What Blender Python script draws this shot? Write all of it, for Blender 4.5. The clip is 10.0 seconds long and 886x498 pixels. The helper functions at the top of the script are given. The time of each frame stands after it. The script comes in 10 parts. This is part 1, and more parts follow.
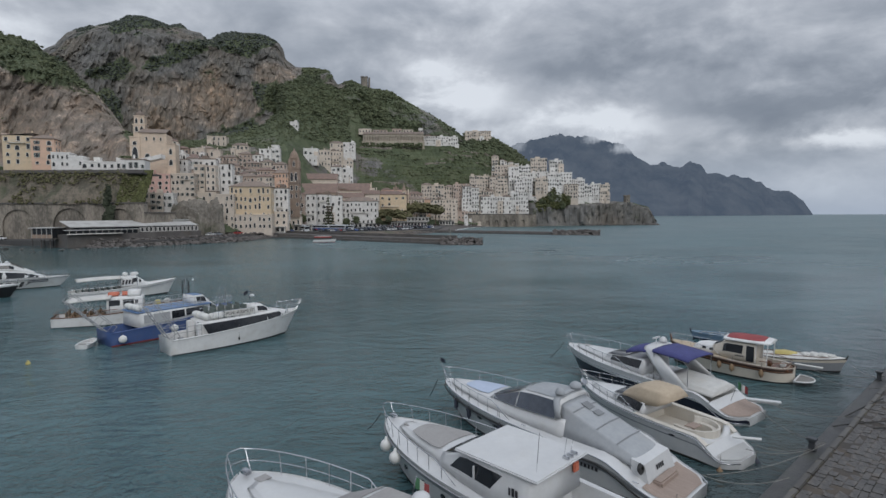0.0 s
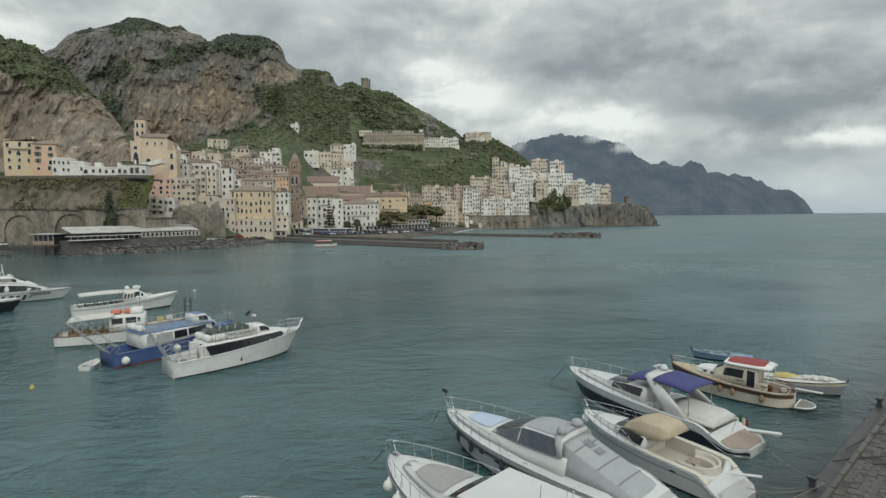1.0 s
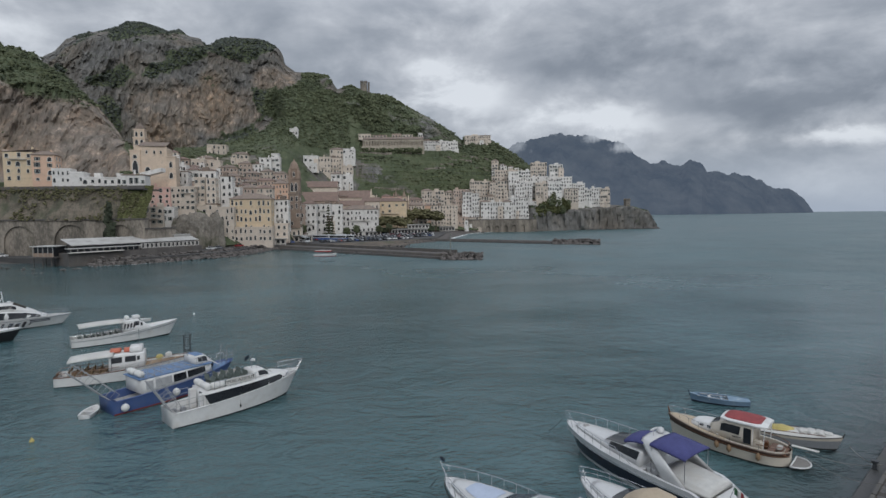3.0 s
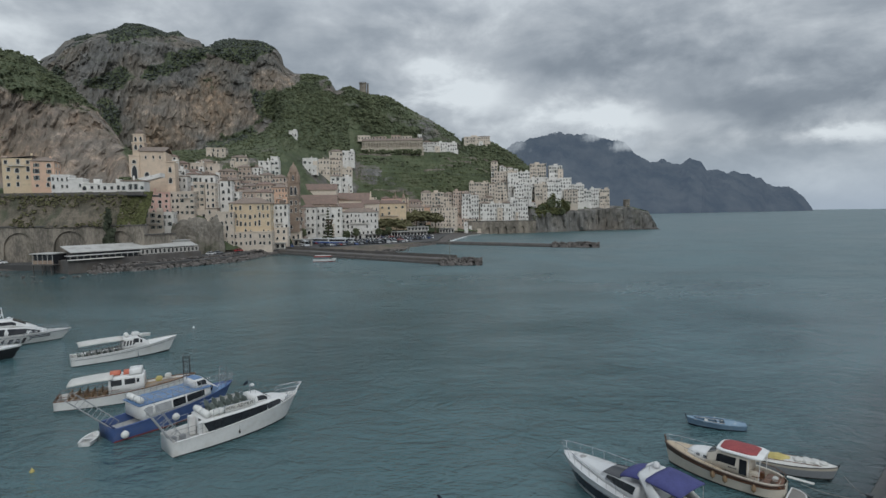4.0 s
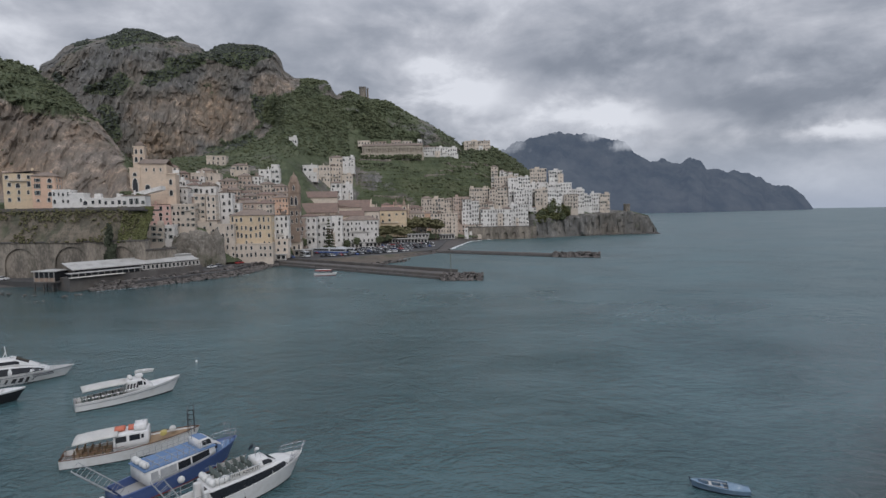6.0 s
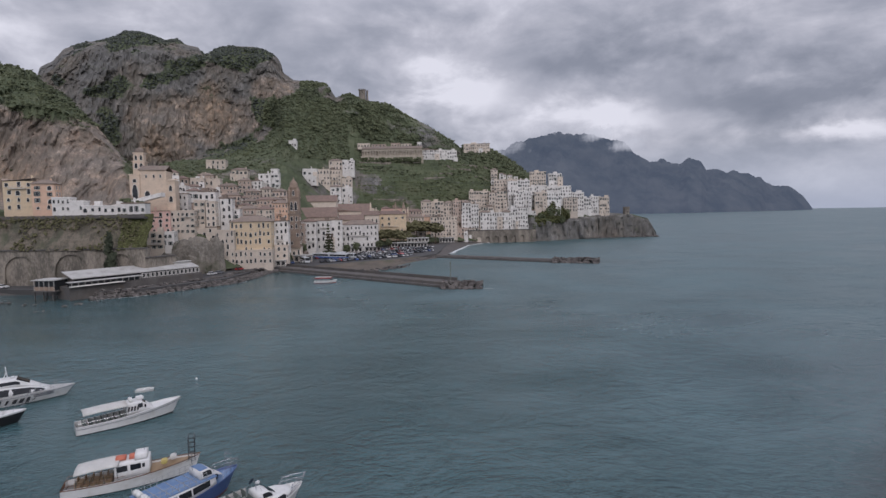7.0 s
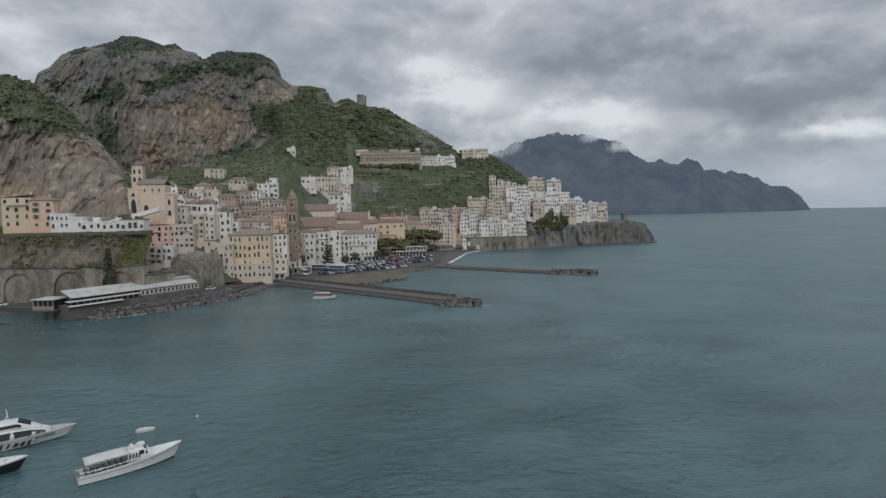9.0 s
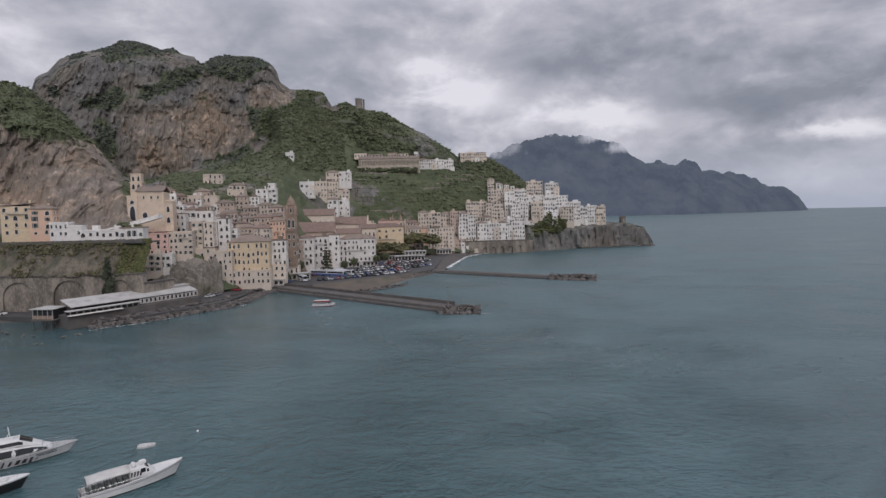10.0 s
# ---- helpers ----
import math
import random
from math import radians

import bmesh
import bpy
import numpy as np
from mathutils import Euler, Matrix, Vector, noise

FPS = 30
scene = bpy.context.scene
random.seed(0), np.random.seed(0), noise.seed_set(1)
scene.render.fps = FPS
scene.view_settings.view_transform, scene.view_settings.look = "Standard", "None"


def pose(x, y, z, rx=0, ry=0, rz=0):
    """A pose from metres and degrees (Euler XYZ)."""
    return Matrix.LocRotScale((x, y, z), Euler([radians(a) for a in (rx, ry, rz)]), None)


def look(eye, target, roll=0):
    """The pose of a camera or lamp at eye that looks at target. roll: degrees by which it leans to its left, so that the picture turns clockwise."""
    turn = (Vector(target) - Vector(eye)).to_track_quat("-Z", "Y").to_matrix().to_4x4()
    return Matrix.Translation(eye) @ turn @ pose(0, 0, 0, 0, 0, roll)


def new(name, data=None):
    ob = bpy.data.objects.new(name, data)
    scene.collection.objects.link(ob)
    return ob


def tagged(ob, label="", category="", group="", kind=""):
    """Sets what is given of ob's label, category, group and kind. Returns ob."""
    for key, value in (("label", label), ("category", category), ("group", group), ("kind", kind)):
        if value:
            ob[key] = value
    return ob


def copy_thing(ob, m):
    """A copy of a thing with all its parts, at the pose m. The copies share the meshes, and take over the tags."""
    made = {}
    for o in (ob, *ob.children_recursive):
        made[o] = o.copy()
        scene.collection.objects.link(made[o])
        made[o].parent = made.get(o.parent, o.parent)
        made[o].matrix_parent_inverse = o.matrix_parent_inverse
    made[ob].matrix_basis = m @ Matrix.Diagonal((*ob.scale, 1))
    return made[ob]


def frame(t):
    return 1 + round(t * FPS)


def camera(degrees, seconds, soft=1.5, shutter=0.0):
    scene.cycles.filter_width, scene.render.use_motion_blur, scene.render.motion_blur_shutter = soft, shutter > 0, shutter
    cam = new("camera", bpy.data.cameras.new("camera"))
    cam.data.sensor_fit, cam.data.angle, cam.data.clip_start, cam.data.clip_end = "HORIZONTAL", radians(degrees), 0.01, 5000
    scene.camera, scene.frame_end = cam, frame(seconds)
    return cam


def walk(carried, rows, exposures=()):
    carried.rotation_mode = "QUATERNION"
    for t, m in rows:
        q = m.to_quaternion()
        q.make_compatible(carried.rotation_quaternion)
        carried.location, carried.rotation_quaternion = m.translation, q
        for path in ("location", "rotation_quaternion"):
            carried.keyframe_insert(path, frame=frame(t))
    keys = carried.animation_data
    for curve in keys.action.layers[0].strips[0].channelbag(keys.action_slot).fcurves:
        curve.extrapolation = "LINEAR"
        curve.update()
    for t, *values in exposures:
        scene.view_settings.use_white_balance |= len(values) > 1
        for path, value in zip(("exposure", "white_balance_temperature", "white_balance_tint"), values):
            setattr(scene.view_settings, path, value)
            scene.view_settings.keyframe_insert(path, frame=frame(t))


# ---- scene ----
cam = camera(79.0, 10.0)
PATH = [
    (0, (-0.613, 1.814, 10.686), (-0.611, 3.81, 10.558), -0.2),
    (0.5, (-0.603, 1.804, 11.527), (-0.603, 3.8, 11.399), -0.3),
    (1, (-0.638, 1.775, 12.421), (-0.639, 3.771, 12.292), -0.4),
    (1.5, (-0.619, 1.798, 13.33), (-0.622, 3.794, 13.201), -0.4),
    (2, (-0.623, 1.841, 14.254), (-0.625, 3.837, 14.124), -0.5),
    (2.5, (-0.58, 1.89, 15.237), (-0.581, 3.886, 15.107), -0.5),
    (4, (-0.222, 1.829, 18.566), (-0.222, 3.825, 18.431), -0.8),
    (4.5, (-0.311, 1.837, 19.829), (-0.311, 3.833, 19.694), -0.8),
    (5, (-0.381, 1.896, 21.241), (-0.381, 3.892, 21.107), -0.9),
    (5.5, (-0.469, 2.105, 22.665), (-0.47, 4.101, 22.529), -1.0),
    (7, (-0.417, 2.087, 27.271), (-0.416, 4.083, 27.132), -1.0),
    (7.5, (-0.474, 2.142, 28.671), (-0.472, 4.137, 28.532), -1.1),
    (8, (-0.432, 2.175, 30.339), (-0.429, 4.17, 30.199), -1.1),
    (8.5, (-0.48, 2.068, 31.984), (-0.473, 4.063, 31.844), -1.2),
    (9, (-0.471, 2.104, 33.575), (-0.464, 4.1, 33.435), -1.1),
    (9.5, (-0.489, 1.803, 34.905), (-0.479, 3.799, 34.767), -1.2),
    (10, (-0.412, 1.609, 35.948), (-0.4, 3.604, 35.812), -1.3),
]
# the clip's own drift of brightness and white balance: seconds, stops, kelvin, tint
EXPOSURES = [
    (0, 0.0, 6190, 10), (0.5, 0.0, 6190, 10), (1, 0.24, 6780, 0), (1.5, 0.13, 6590, 9), (2, 0.04, 6360, 13), (2.5, 0.0, 6240, 12),
    (4, -0.02, 6225, 6), (4.5, 0.0, 6285, 12), (5, 0.0, 6345, 13), (5.5, -0.02, 6315, 11), (7, 0.02, 6255, 19), (7.5, -0.03, 6315, 8),
    (8, 0.0, 6410, 10), (8.5, -0.04, 6255, 8), (9, -0.03, 6315, 8), (9.5, 0.12, 6745, 12), (10, 0.02, 6440, 18),
]
walk(cam, [(t, look(eye, aim, roll)) for t, eye, aim, roll in PATH], EXPOSURES)

# ---- light ----
world = bpy.data.worlds.new("overcast_sky")
scene.world = world
world.use_nodes = True
SUN_EL, SUN_AZ = 36.0, 160.0      # degrees; azimuth clockwise from +y


def build_sky():
    nt = world.node_tree
    N, K = nt.nodes, nt.links
    N.clear()

    def math_node(op, a, b=None, clamp=False):
        n = N.new("ShaderNodeMath")
        n.operation, n.use_clamp = op, clamp
        for i, v in enumerate((a, b)):
            if v is None:
                continue
            if isinstance(v, (int, float)):
                n.inputs[i].default_value = v
            else:
                K.new(v, n.inputs[i])
        return n.outputs[0]

    def ramp(fac, stops):
        n = N.new("ShaderNodeValToRGB")
        el = n.color_ramp.elements
        while len(el) < len(stops):
            el.new(0.5)
        for e, (p, c) in zip(el, stops):
            e.position, e.color = p, (*c, 1)
        K.new(fac, n.inputs[0])
        return n.outputs[0]

    def mix(fac, a, b, kind="MIX"):
        n = N.new("ShaderNodeMix")
        n.data_type, n.blend_type = "RGBA", kind
        for sock, v in ((n.inputs[0], fac), (n.inputs[6], a), (n.inputs[7], b)):
            if isinstance(v, (int, float)):
                sock.default_value = v
            elif isinstance(v, tuple):
                sock.default_value = (*v, 1)
            else:
                K.new(v, sock)
        return n.outputs[2]

    tc = N.new("ShaderNodeTexCoord").outputs["Generated"]
    sep = N.new("ShaderNodeSeparateXYZ")
    K.new(tc, sep.inputs[0])
    x, y, z = sep.outputs

    def noise_at(scale, loc, size, detail, rough=0.55, dist=0.0):
        mp = N.new("ShaderNodeMapping")
        mp.inputs["Scale"].default_value, mp.inputs["Location"].default_value = scale, loc
        K.new(tc, mp.inputs[0])
        n = N.new("ShaderNodeTexNoise")
        n.inputs["Scale"].default_value, n.inputs["Detail"].default_value = size, detail
        n.inputs["Roughness"].default_value, n.inputs["Distortion"].default_value = rough, dist
        K.new(mp.outputs[0], n.inputs["Vector"])
        return n.outputs[0]

    big = noise_at((1, 1, 1.6), (0.35, 0.1, 0.62), 3.6, 4, 0.5, 0.4)
    fine = noise_at((1, 1, 1.9), (1.7, 0.4, 0.2), 7.5, 8, 0.57, 0.25)
    cloud = math_node("ADD", math_node("MULTIPLY", big, 0.5), math_node("MULTIPLY", fine, 0.5))
    warp = noise_at((1, 1, 1.6), (4.1, 2.2, 0.7), 6.0, 7, 0.6)
    # a thinner, brighter break in the cloud low over the sea
    def lump(cx, cz, wx, wz):
        sway = math_node("MULTIPLY", math_node("SUBTRACT", fine, 0.5), 0.35)
        rise = math_node("MULTIPLY", math_node("SUBTRACT", warp, 0.5), 0.14)
        u = math_node("DIVIDE", math_node("ADD", math_node("SUBTRACT", math_node("DIVIDE", x, y), cx), sway), wx)
        v = math_node("DIVIDE", math_node("ADD", math_node("SUBTRACT", z, cz), rise), wz)
        r = math_node("ADD", math_node("MULTIPLY", u, u), math_node("MULTIPLY", v, v))
        e = math_node("POWER", 2.718, math_node("MULTIPLY", r, -1.0))
        return math_node("MULTIPLY", e, math_node("GREATER_THAN", y, 0.0))
    def lumps(rows):
        total = None
        for cx, cz, wx, wz, k in rows:
            e = math_node("MULTIPLY", lump(cx, cz, wx, wz), k)
            total = e if total is None else math_node("ADD", total, e)
        return total
    cloud = math_node("ADD", cloud, lumps([(0.06, 0.215, 0.11, 0.045, 0.15), (0.31, 0.165, 0.16, 0.034, 0.22), (-0.55, 0.36, 0.35, 0.14, 0.07), (0.74, 0.118, 0.14, 0.020, 0.22), (0.10, 0.13, 0.12, 0.03, 0.08),
                                           (0.30, 0.262, 0.20, 0.030, -0.14), (0.58, 0.180, 0.26, 0.030, -0.15), (-0.15, 0.31, 0.16, 0.05, -0.05), (0.62, 0.27, 0.2, 0.05, -0.04)]))
    grey = ramp(cloud, [(0.20, (0.20, 0.225, 0.265)), (0.35, (0.255, 0.28, 0.32)), (0.45, (0.355, 0.38, 0.42)), (0.54, (0.49, 0.51, 0.545)), (0.66, (0.74, 0.76, 0.785))])
    # bluer, dimmer air close to the horizon; brighter overhead as an overcast sky is
    low = math_node("SUBTRACT", 1.0, math_node("DIVIDE", z, 0.11), True)
    grey = mix(math_node("MULTIPLY", low, 0.85), grey, (0.375, 0.43, 0.515))
    up = math_node("SUBTRACT", math_node("MULTIPLY", z, 1.9), 0.60, True)
    grey = mix(up, grey, (0.84, 0.885, 0.96))
    sky = N.new("ShaderNodeTexSky")
    sky.sky_type, sky.sun_disc = "NISHITA", False
    sky.sun_elevation, sky.sun_rotation = radians(SUN_EL), radians(SUN_AZ)
    b1, b2 = N.new("ShaderNodeBackground"), N.new("ShaderNodeBackground")
    K.new(sky.outputs[0], b1.inputs[0])
    b1.inputs[1].default_value = 0.06
    K.new(grey, b2.inputs[0])
    b2.inputs[1].default_value = 1.0
    m = N.new("ShaderNodeMixShader")
    m.inputs[0].default_value = 0.94
    K.new(b1.outputs[0], m.inputs[1])
    K.new(b2.outputs[0], m.inputs[2])
    out = N.new("ShaderNodeOutputWorld")
    K.new(m.outputs[0], out.inputs[0])


build_sky()
sun_data = bpy.data.lights.new("sun", "SUN")
sun_data.energy, sun_data.angle, sun_data.color = 1.12, radians(40), (1.0, 0.96, 0.9)
sun = new("sun", sun_data)
sun_dir = Vector((math.sin(radians(SUN_AZ)) * math.cos(radians(SUN_EL)), math.cos(radians(SUN_AZ)) * math.cos(radians(SUN_EL)), math.sin(radians(SUN_EL))))
sun.matrix_world = look(sun_dir * 100, (0, 0, 0))

# ---- materials ----


def mat(name, c1, c2=None, scale=1.0, rough=0.6, metal=0.0, bump=0.0, fine=8.0, stretch=(1, 1, 1), stain=None, island=0.0, each=0.0, spec=0.5, lo=0.35, hi=0.65):
    """A surface whose colour wanders between c1 and c2 at two sizes, with relief, stains and a change from piece to piece."""
    m = bpy.data.materials.new(name)
    m.use_nodes = True
    N, K = m.node_tree.nodes, m.node_tree.links
    b = N["Principled BSDF"]
    b.inputs["Roughness"].default_value, b.inputs["Metallic"].default_value = rough, metal
    b.inputs["Specular IOR Level"].default_value = spec
    c2 = c2 or tuple(v * 0.86 for v in c1)
    tc = N.new("ShaderNodeTexCoord")
    mp = N.new("ShaderNodeMapping")
    mp.inputs["Scale"].default_value = stretch
    K.new(tc.outputs["Object"], mp.inputs[0])

    def noise(s, d):
        n = N.new("ShaderNodeTexNoise")
        n.inputs["Scale"].default_value, n.inputs["Detail"].default_value = s, d
        n.inputs["Roughness"].default_value = 0.62
        K.new(mp.outputs[0], n.inputs["Vector"])
        return n.outputs[0]
    a, f = noise(scale, 6), noise(scale * fine, 4)
    ad = N.new("ShaderNodeMath")
    ad.operation = "MULTIPLY_ADD"
    K.new(f, ad.inputs[0])
    ad.inputs[1].default_value = 0.4
    sc = N.new("ShaderNodeMath")
    sc.operation = "MULTIPLY"
    K.new(a, sc.inputs[0])
    sc.inputs[1].default_value = 0.6
    K.new(sc.outputs[0], ad.inputs[2])
    r = N.new("ShaderNodeValToRGB")
    r.color_ramp.elements[0].position, r.color_ramp.elements[0].color = lo, (*c2, 1)
    r.color_ramp.elements[1].position, r.color_ramp.elements[1].color = hi, (*c1, 1)
    K.new(ad.outputs[0], r.inputs[0])
    col = r.outputs[0]
    if stain:
        colour, amount, size = stain
        s = noise(size, 8)
        sr = N.new("ShaderNodeValToRGB")
        sr.color_ramp.elements[0].position, sr.color_ramp.elements[1].position = 0.52, 0.68
        K.new(s, sr.inputs[0])
        sm = N.new("ShaderNodeMath")
        sm.operation = "MULTIPLY"
        K.new(sr.outputs[0], sm.inputs[0])
        sm.inputs[1].default_value = amount
        mx = N.new("ShaderNodeMix")
        mx.data_type = "RGBA"
        K.new(sm.outputs[0], mx.inputs[0])
        K.new(col, mx.inputs[6])
        mx.inputs[7].default_value = (*colour, 1)
        col = mx.outputs[2]
    if island or each:
        src = N.new("ShaderNodeNewGeometry").outputs["Random Per Island"] if island else N.new("ShaderNodeObjectInfo").outputs["Random"]
        hs = N.new("ShaderNodeHueSaturation")
        mr = N.new("ShaderNodeMapRange")
        amt = island or each
        mr.inputs["To Min"].default_value, mr.inputs["To Max"].default_value = 1 - amt, 1 + amt
        K.new(src, mr.inputs[0])
        K.new(mr.outputs[0], hs.inputs["Value"])
        K.new(col, hs.inputs["Color"])
        col = hs.outputs[0]
    K.new(col, b.inputs["Base Color"])
    if bump:
        bp = N.new("ShaderNodeBump")
        bp.inputs["Strength"].default_value, bp.inputs["Distance"].default_value = min(1, bump), 0.05 / scale
        K.new(ad.outputs[0], bp.inputs["Height"])
        K.new(bp.outputs[0], b.inputs["Normal"])
    return m


def water_material():
    m = bpy.data.materials.new("sea_water")
    m.use_nodes = True
    N, K = m.node_tree.nodes, m.node_tree.links
    b = N["Principled BSDF"]
    b.inputs["Roughness"].default_value, b.inputs["IOR"].default_value = 0.16, 1.333
    b.inputs["Specular IOR Level"].default_value = 1.0
    tc = N.new("ShaderNodeTexCoord")

    def waves(scale, detail, stretch, turn, rough=0.55, dist=0.4):
        mp = N.new("ShaderNodeMapping")
        mp.inputs["Scale"].default_value, mp.inputs["Rotation"].default_value = stretch, (0, 0, radians(turn))
        K.new(tc.outputs["Object"], mp.inputs[0])
        n = N.new("ShaderNodeTexNoise")
        n.inputs["Scale"].default_value, n.inputs["Detail"].default_value = scale, detail
        n.inputs["Roughness"].default_value, n.inputs["Distortion"].default_value = rough, dist
        K.new(mp.outputs[0], n.inputs["Vector"])
        return n.outputs[0]
    swell = waves(0.085, 3, (0.8, 1.3, 1), -18)
    chop = waves(0.42, 6, (0.8, 1.25, 1), -14, 0.62, 0.7)
    ripple = waves(1.7, 4, (0.8, 1.2, 1), -24, 0.6, 0.6)
    patch = waves(0.013, 5, (0.9, 1.1, 1), 35, 0.6, 1.6)
    # short wavelets with pinched crests
    off = N.new("ShaderNodeMath")
    off.operation = "SUBTRACT"
    K.new(waves(0.85, 4, (0.7, 1.3, 1), -5, 0.5, 0.9), off.inputs[0])
    off.inputs[1].default_value = 0.5
    fold = N.new("ShaderNodeMath")
    fold.operation = "ABSOLUTE"
    K.new(off.outputs[0], fold.inputs[0])
    h = None
    for src, k in ((swell, 1.2), (chop, 0.95), (ripple, 0.36), (fold.outputs[0], -0.6), (waves(0.19, 4, (0.85, 1.2, 1), -30, 0.55, 1.4), 1.5)):
        mm = N.new("ShaderNodeMath")
        mm.operation = "MULTIPLY_ADD"
        K.new(src, mm.inputs[0])
        mm.inputs[1].default_value = k
        if h is not None:
            K.new(h, mm.inputs[2])
        else:
            mm.inputs[2].default_value = 0
        h = mm.outputs[0]
    bp = N.new("ShaderNodeBump")
    bp.inputs["Strength"].default_value, bp.inputs["Distance"].default_value = 0.8, 1.0
    K.new(h, bp.inputs["Height"])
    ms = N.new("ShaderNodeMapRange")
    ms.inputs["From Min"].default_value, ms.inputs["From Max"].default_value = 0.38, 0.62
    ms.inputs["To Min"].default_value, ms.inputs["To Max"].default_value = 0.4, 1.0
    K.new(waves(0.022, 5, (0.7, 1.3, 1), 40, 0.6, 1.8), ms.inputs[0])
    # the chop is steepest in the backwash by the near pier and eases offshore
    ln = N.new("ShaderNodeVectorMath")
    ln.operation = "LENGTH"
    K.new(tc.outputs["Object"], ln.inputs[0])
    ease = N.new("ShaderNodeValToRGB")
    ease.color_ramp.elements[0].position, ease.color_ramp.elements[0].color = 0.07, (0.95, 0.95, 0.95, 1)
    ease.color_ramp.elements[1].position, ease.color_ramp.elements[1].color = 1.0, (0.55, 0.55, 0.55, 1)
    mid = ease.color_ramp.elements.new(0.45)
    mid.color = (0.8, 0.8, 0.8, 1)
    sc = N.new("ShaderNodeMath")
    sc.operation = "MULTIPLY"
    K.new(ln.outputs["Value"], sc.inputs[0])
    sc.inputs[1].default_value = 0.002
    K.new(sc.outputs[0], ease.inputs[0])
    st = N.new("ShaderNodeMath")
    st.operation = "MULTIPLY"
    K.new(ms.outputs[0], st.inputs[0])
    K.new(ease.outputs[0], st.inputs[1])
    # the water under the cliffs is sheltered and lies calmer than the open bay
    xyz = N.new("ShaderNodeSeparateXYZ")
    K.new(tc.outputs["Object"], xyz.inputs[0])
    lee = N.new("ShaderNodeMapRange")
    lee.interpolation_type = "SMOOTHSTEP"
    lee.inputs["From Min"].default_value, lee.inputs["From Max"].default_value = -105, 5
    lee.inputs["To Min"].default_value, lee.inputs["To Max"].default_value = 0.3, 1.0
    K.new(xyz.outputs[0], lee.inputs[0])
    calm = N.new("ShaderNodeMath")
    calm.operation = "MULTIPLY"
    K.new(st.outputs[0], calm.inputs[0])
    K.new(lee.outputs[0], calm.inputs[1])
    K.new(calm.outputs[0], bp.inputs["Strength"])
    K.new(bp.outputs[0], b.inputs["Normal"])
    r = N.new("ShaderNodeValToRGB")
    r.color_ramp.elements[0].position, r.color_ramp.elements[0].color = 0.35, (0.041, 0.087, 0.095, 1)
    r.color_ramp.elements[1].position, r.color_ramp.elements[1].color = 0.65, (0.069, 0.131, 0.144, 1)
    K.new(patch, r.inputs[0])
    # murky water by the near pier, base darkened for boats' shade and reflections
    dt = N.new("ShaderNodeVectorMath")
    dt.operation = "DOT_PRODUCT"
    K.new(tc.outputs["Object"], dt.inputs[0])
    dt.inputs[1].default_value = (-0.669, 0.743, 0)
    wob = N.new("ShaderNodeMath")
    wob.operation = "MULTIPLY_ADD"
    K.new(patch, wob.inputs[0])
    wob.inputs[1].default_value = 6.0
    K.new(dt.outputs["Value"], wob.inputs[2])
    murk_shade = N.new("ShaderNodeMapRange")
    murk_shade.inputs["From Min"].default_value, murk_shade.inputs["From Max"].default_value = 12.5, 18.0
    murk_shade.inputs["To Min"].default_value, murk_shade.inputs["To Max"].default_value = 0.65, 0.0
    K.new(wob.outputs[0], murk_shade.inputs[0])
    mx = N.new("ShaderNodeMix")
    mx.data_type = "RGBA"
    K.new(murk_shade.outputs[0], mx.inputs[0])
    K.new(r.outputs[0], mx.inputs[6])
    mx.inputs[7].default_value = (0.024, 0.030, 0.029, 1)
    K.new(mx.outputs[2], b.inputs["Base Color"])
    rr = N.new("ShaderNodeMapRange")
    rr.inputs["From Min"].default_value, rr.inputs["From Max"].default_value = 0.3, 0.7
    rr.inputs["To Min"].default_value, rr.inputs["To Max"].default_value = 0.07, 0.2
    K.new(patch, rr.inputs[0])
    # wavelets too fine to tell apart offshore act as roughness
    far = N.new("ShaderNodeMapRange")
    far.interpolation_type = "SMOOTHSTEP"
    far.inputs["From Min"].default_value, far.inputs["From Max"].default_value = 0.08, 0.42
    far.inputs["To Min"].default_value, far.inputs["To Max"].default_value = 0.0, 0.22
    K.new(sc.outputs[0], far.inputs[0])
    rs = N.new("ShaderNodeMath")
    K.new(far.outputs[0], rs.inputs[0])
    K.new(rr.outputs[0], rs.inputs[1])
    ro = N.new("ShaderNodeMath")
    ro.operation = "MULTIPLY"
    K.new(rs.outputs[0], ro.inputs[0])
    K.new(lee.outputs[0], ro.inputs[1])
    K.new(ro.outputs[0], b.inputs["Roughness"])
    return m


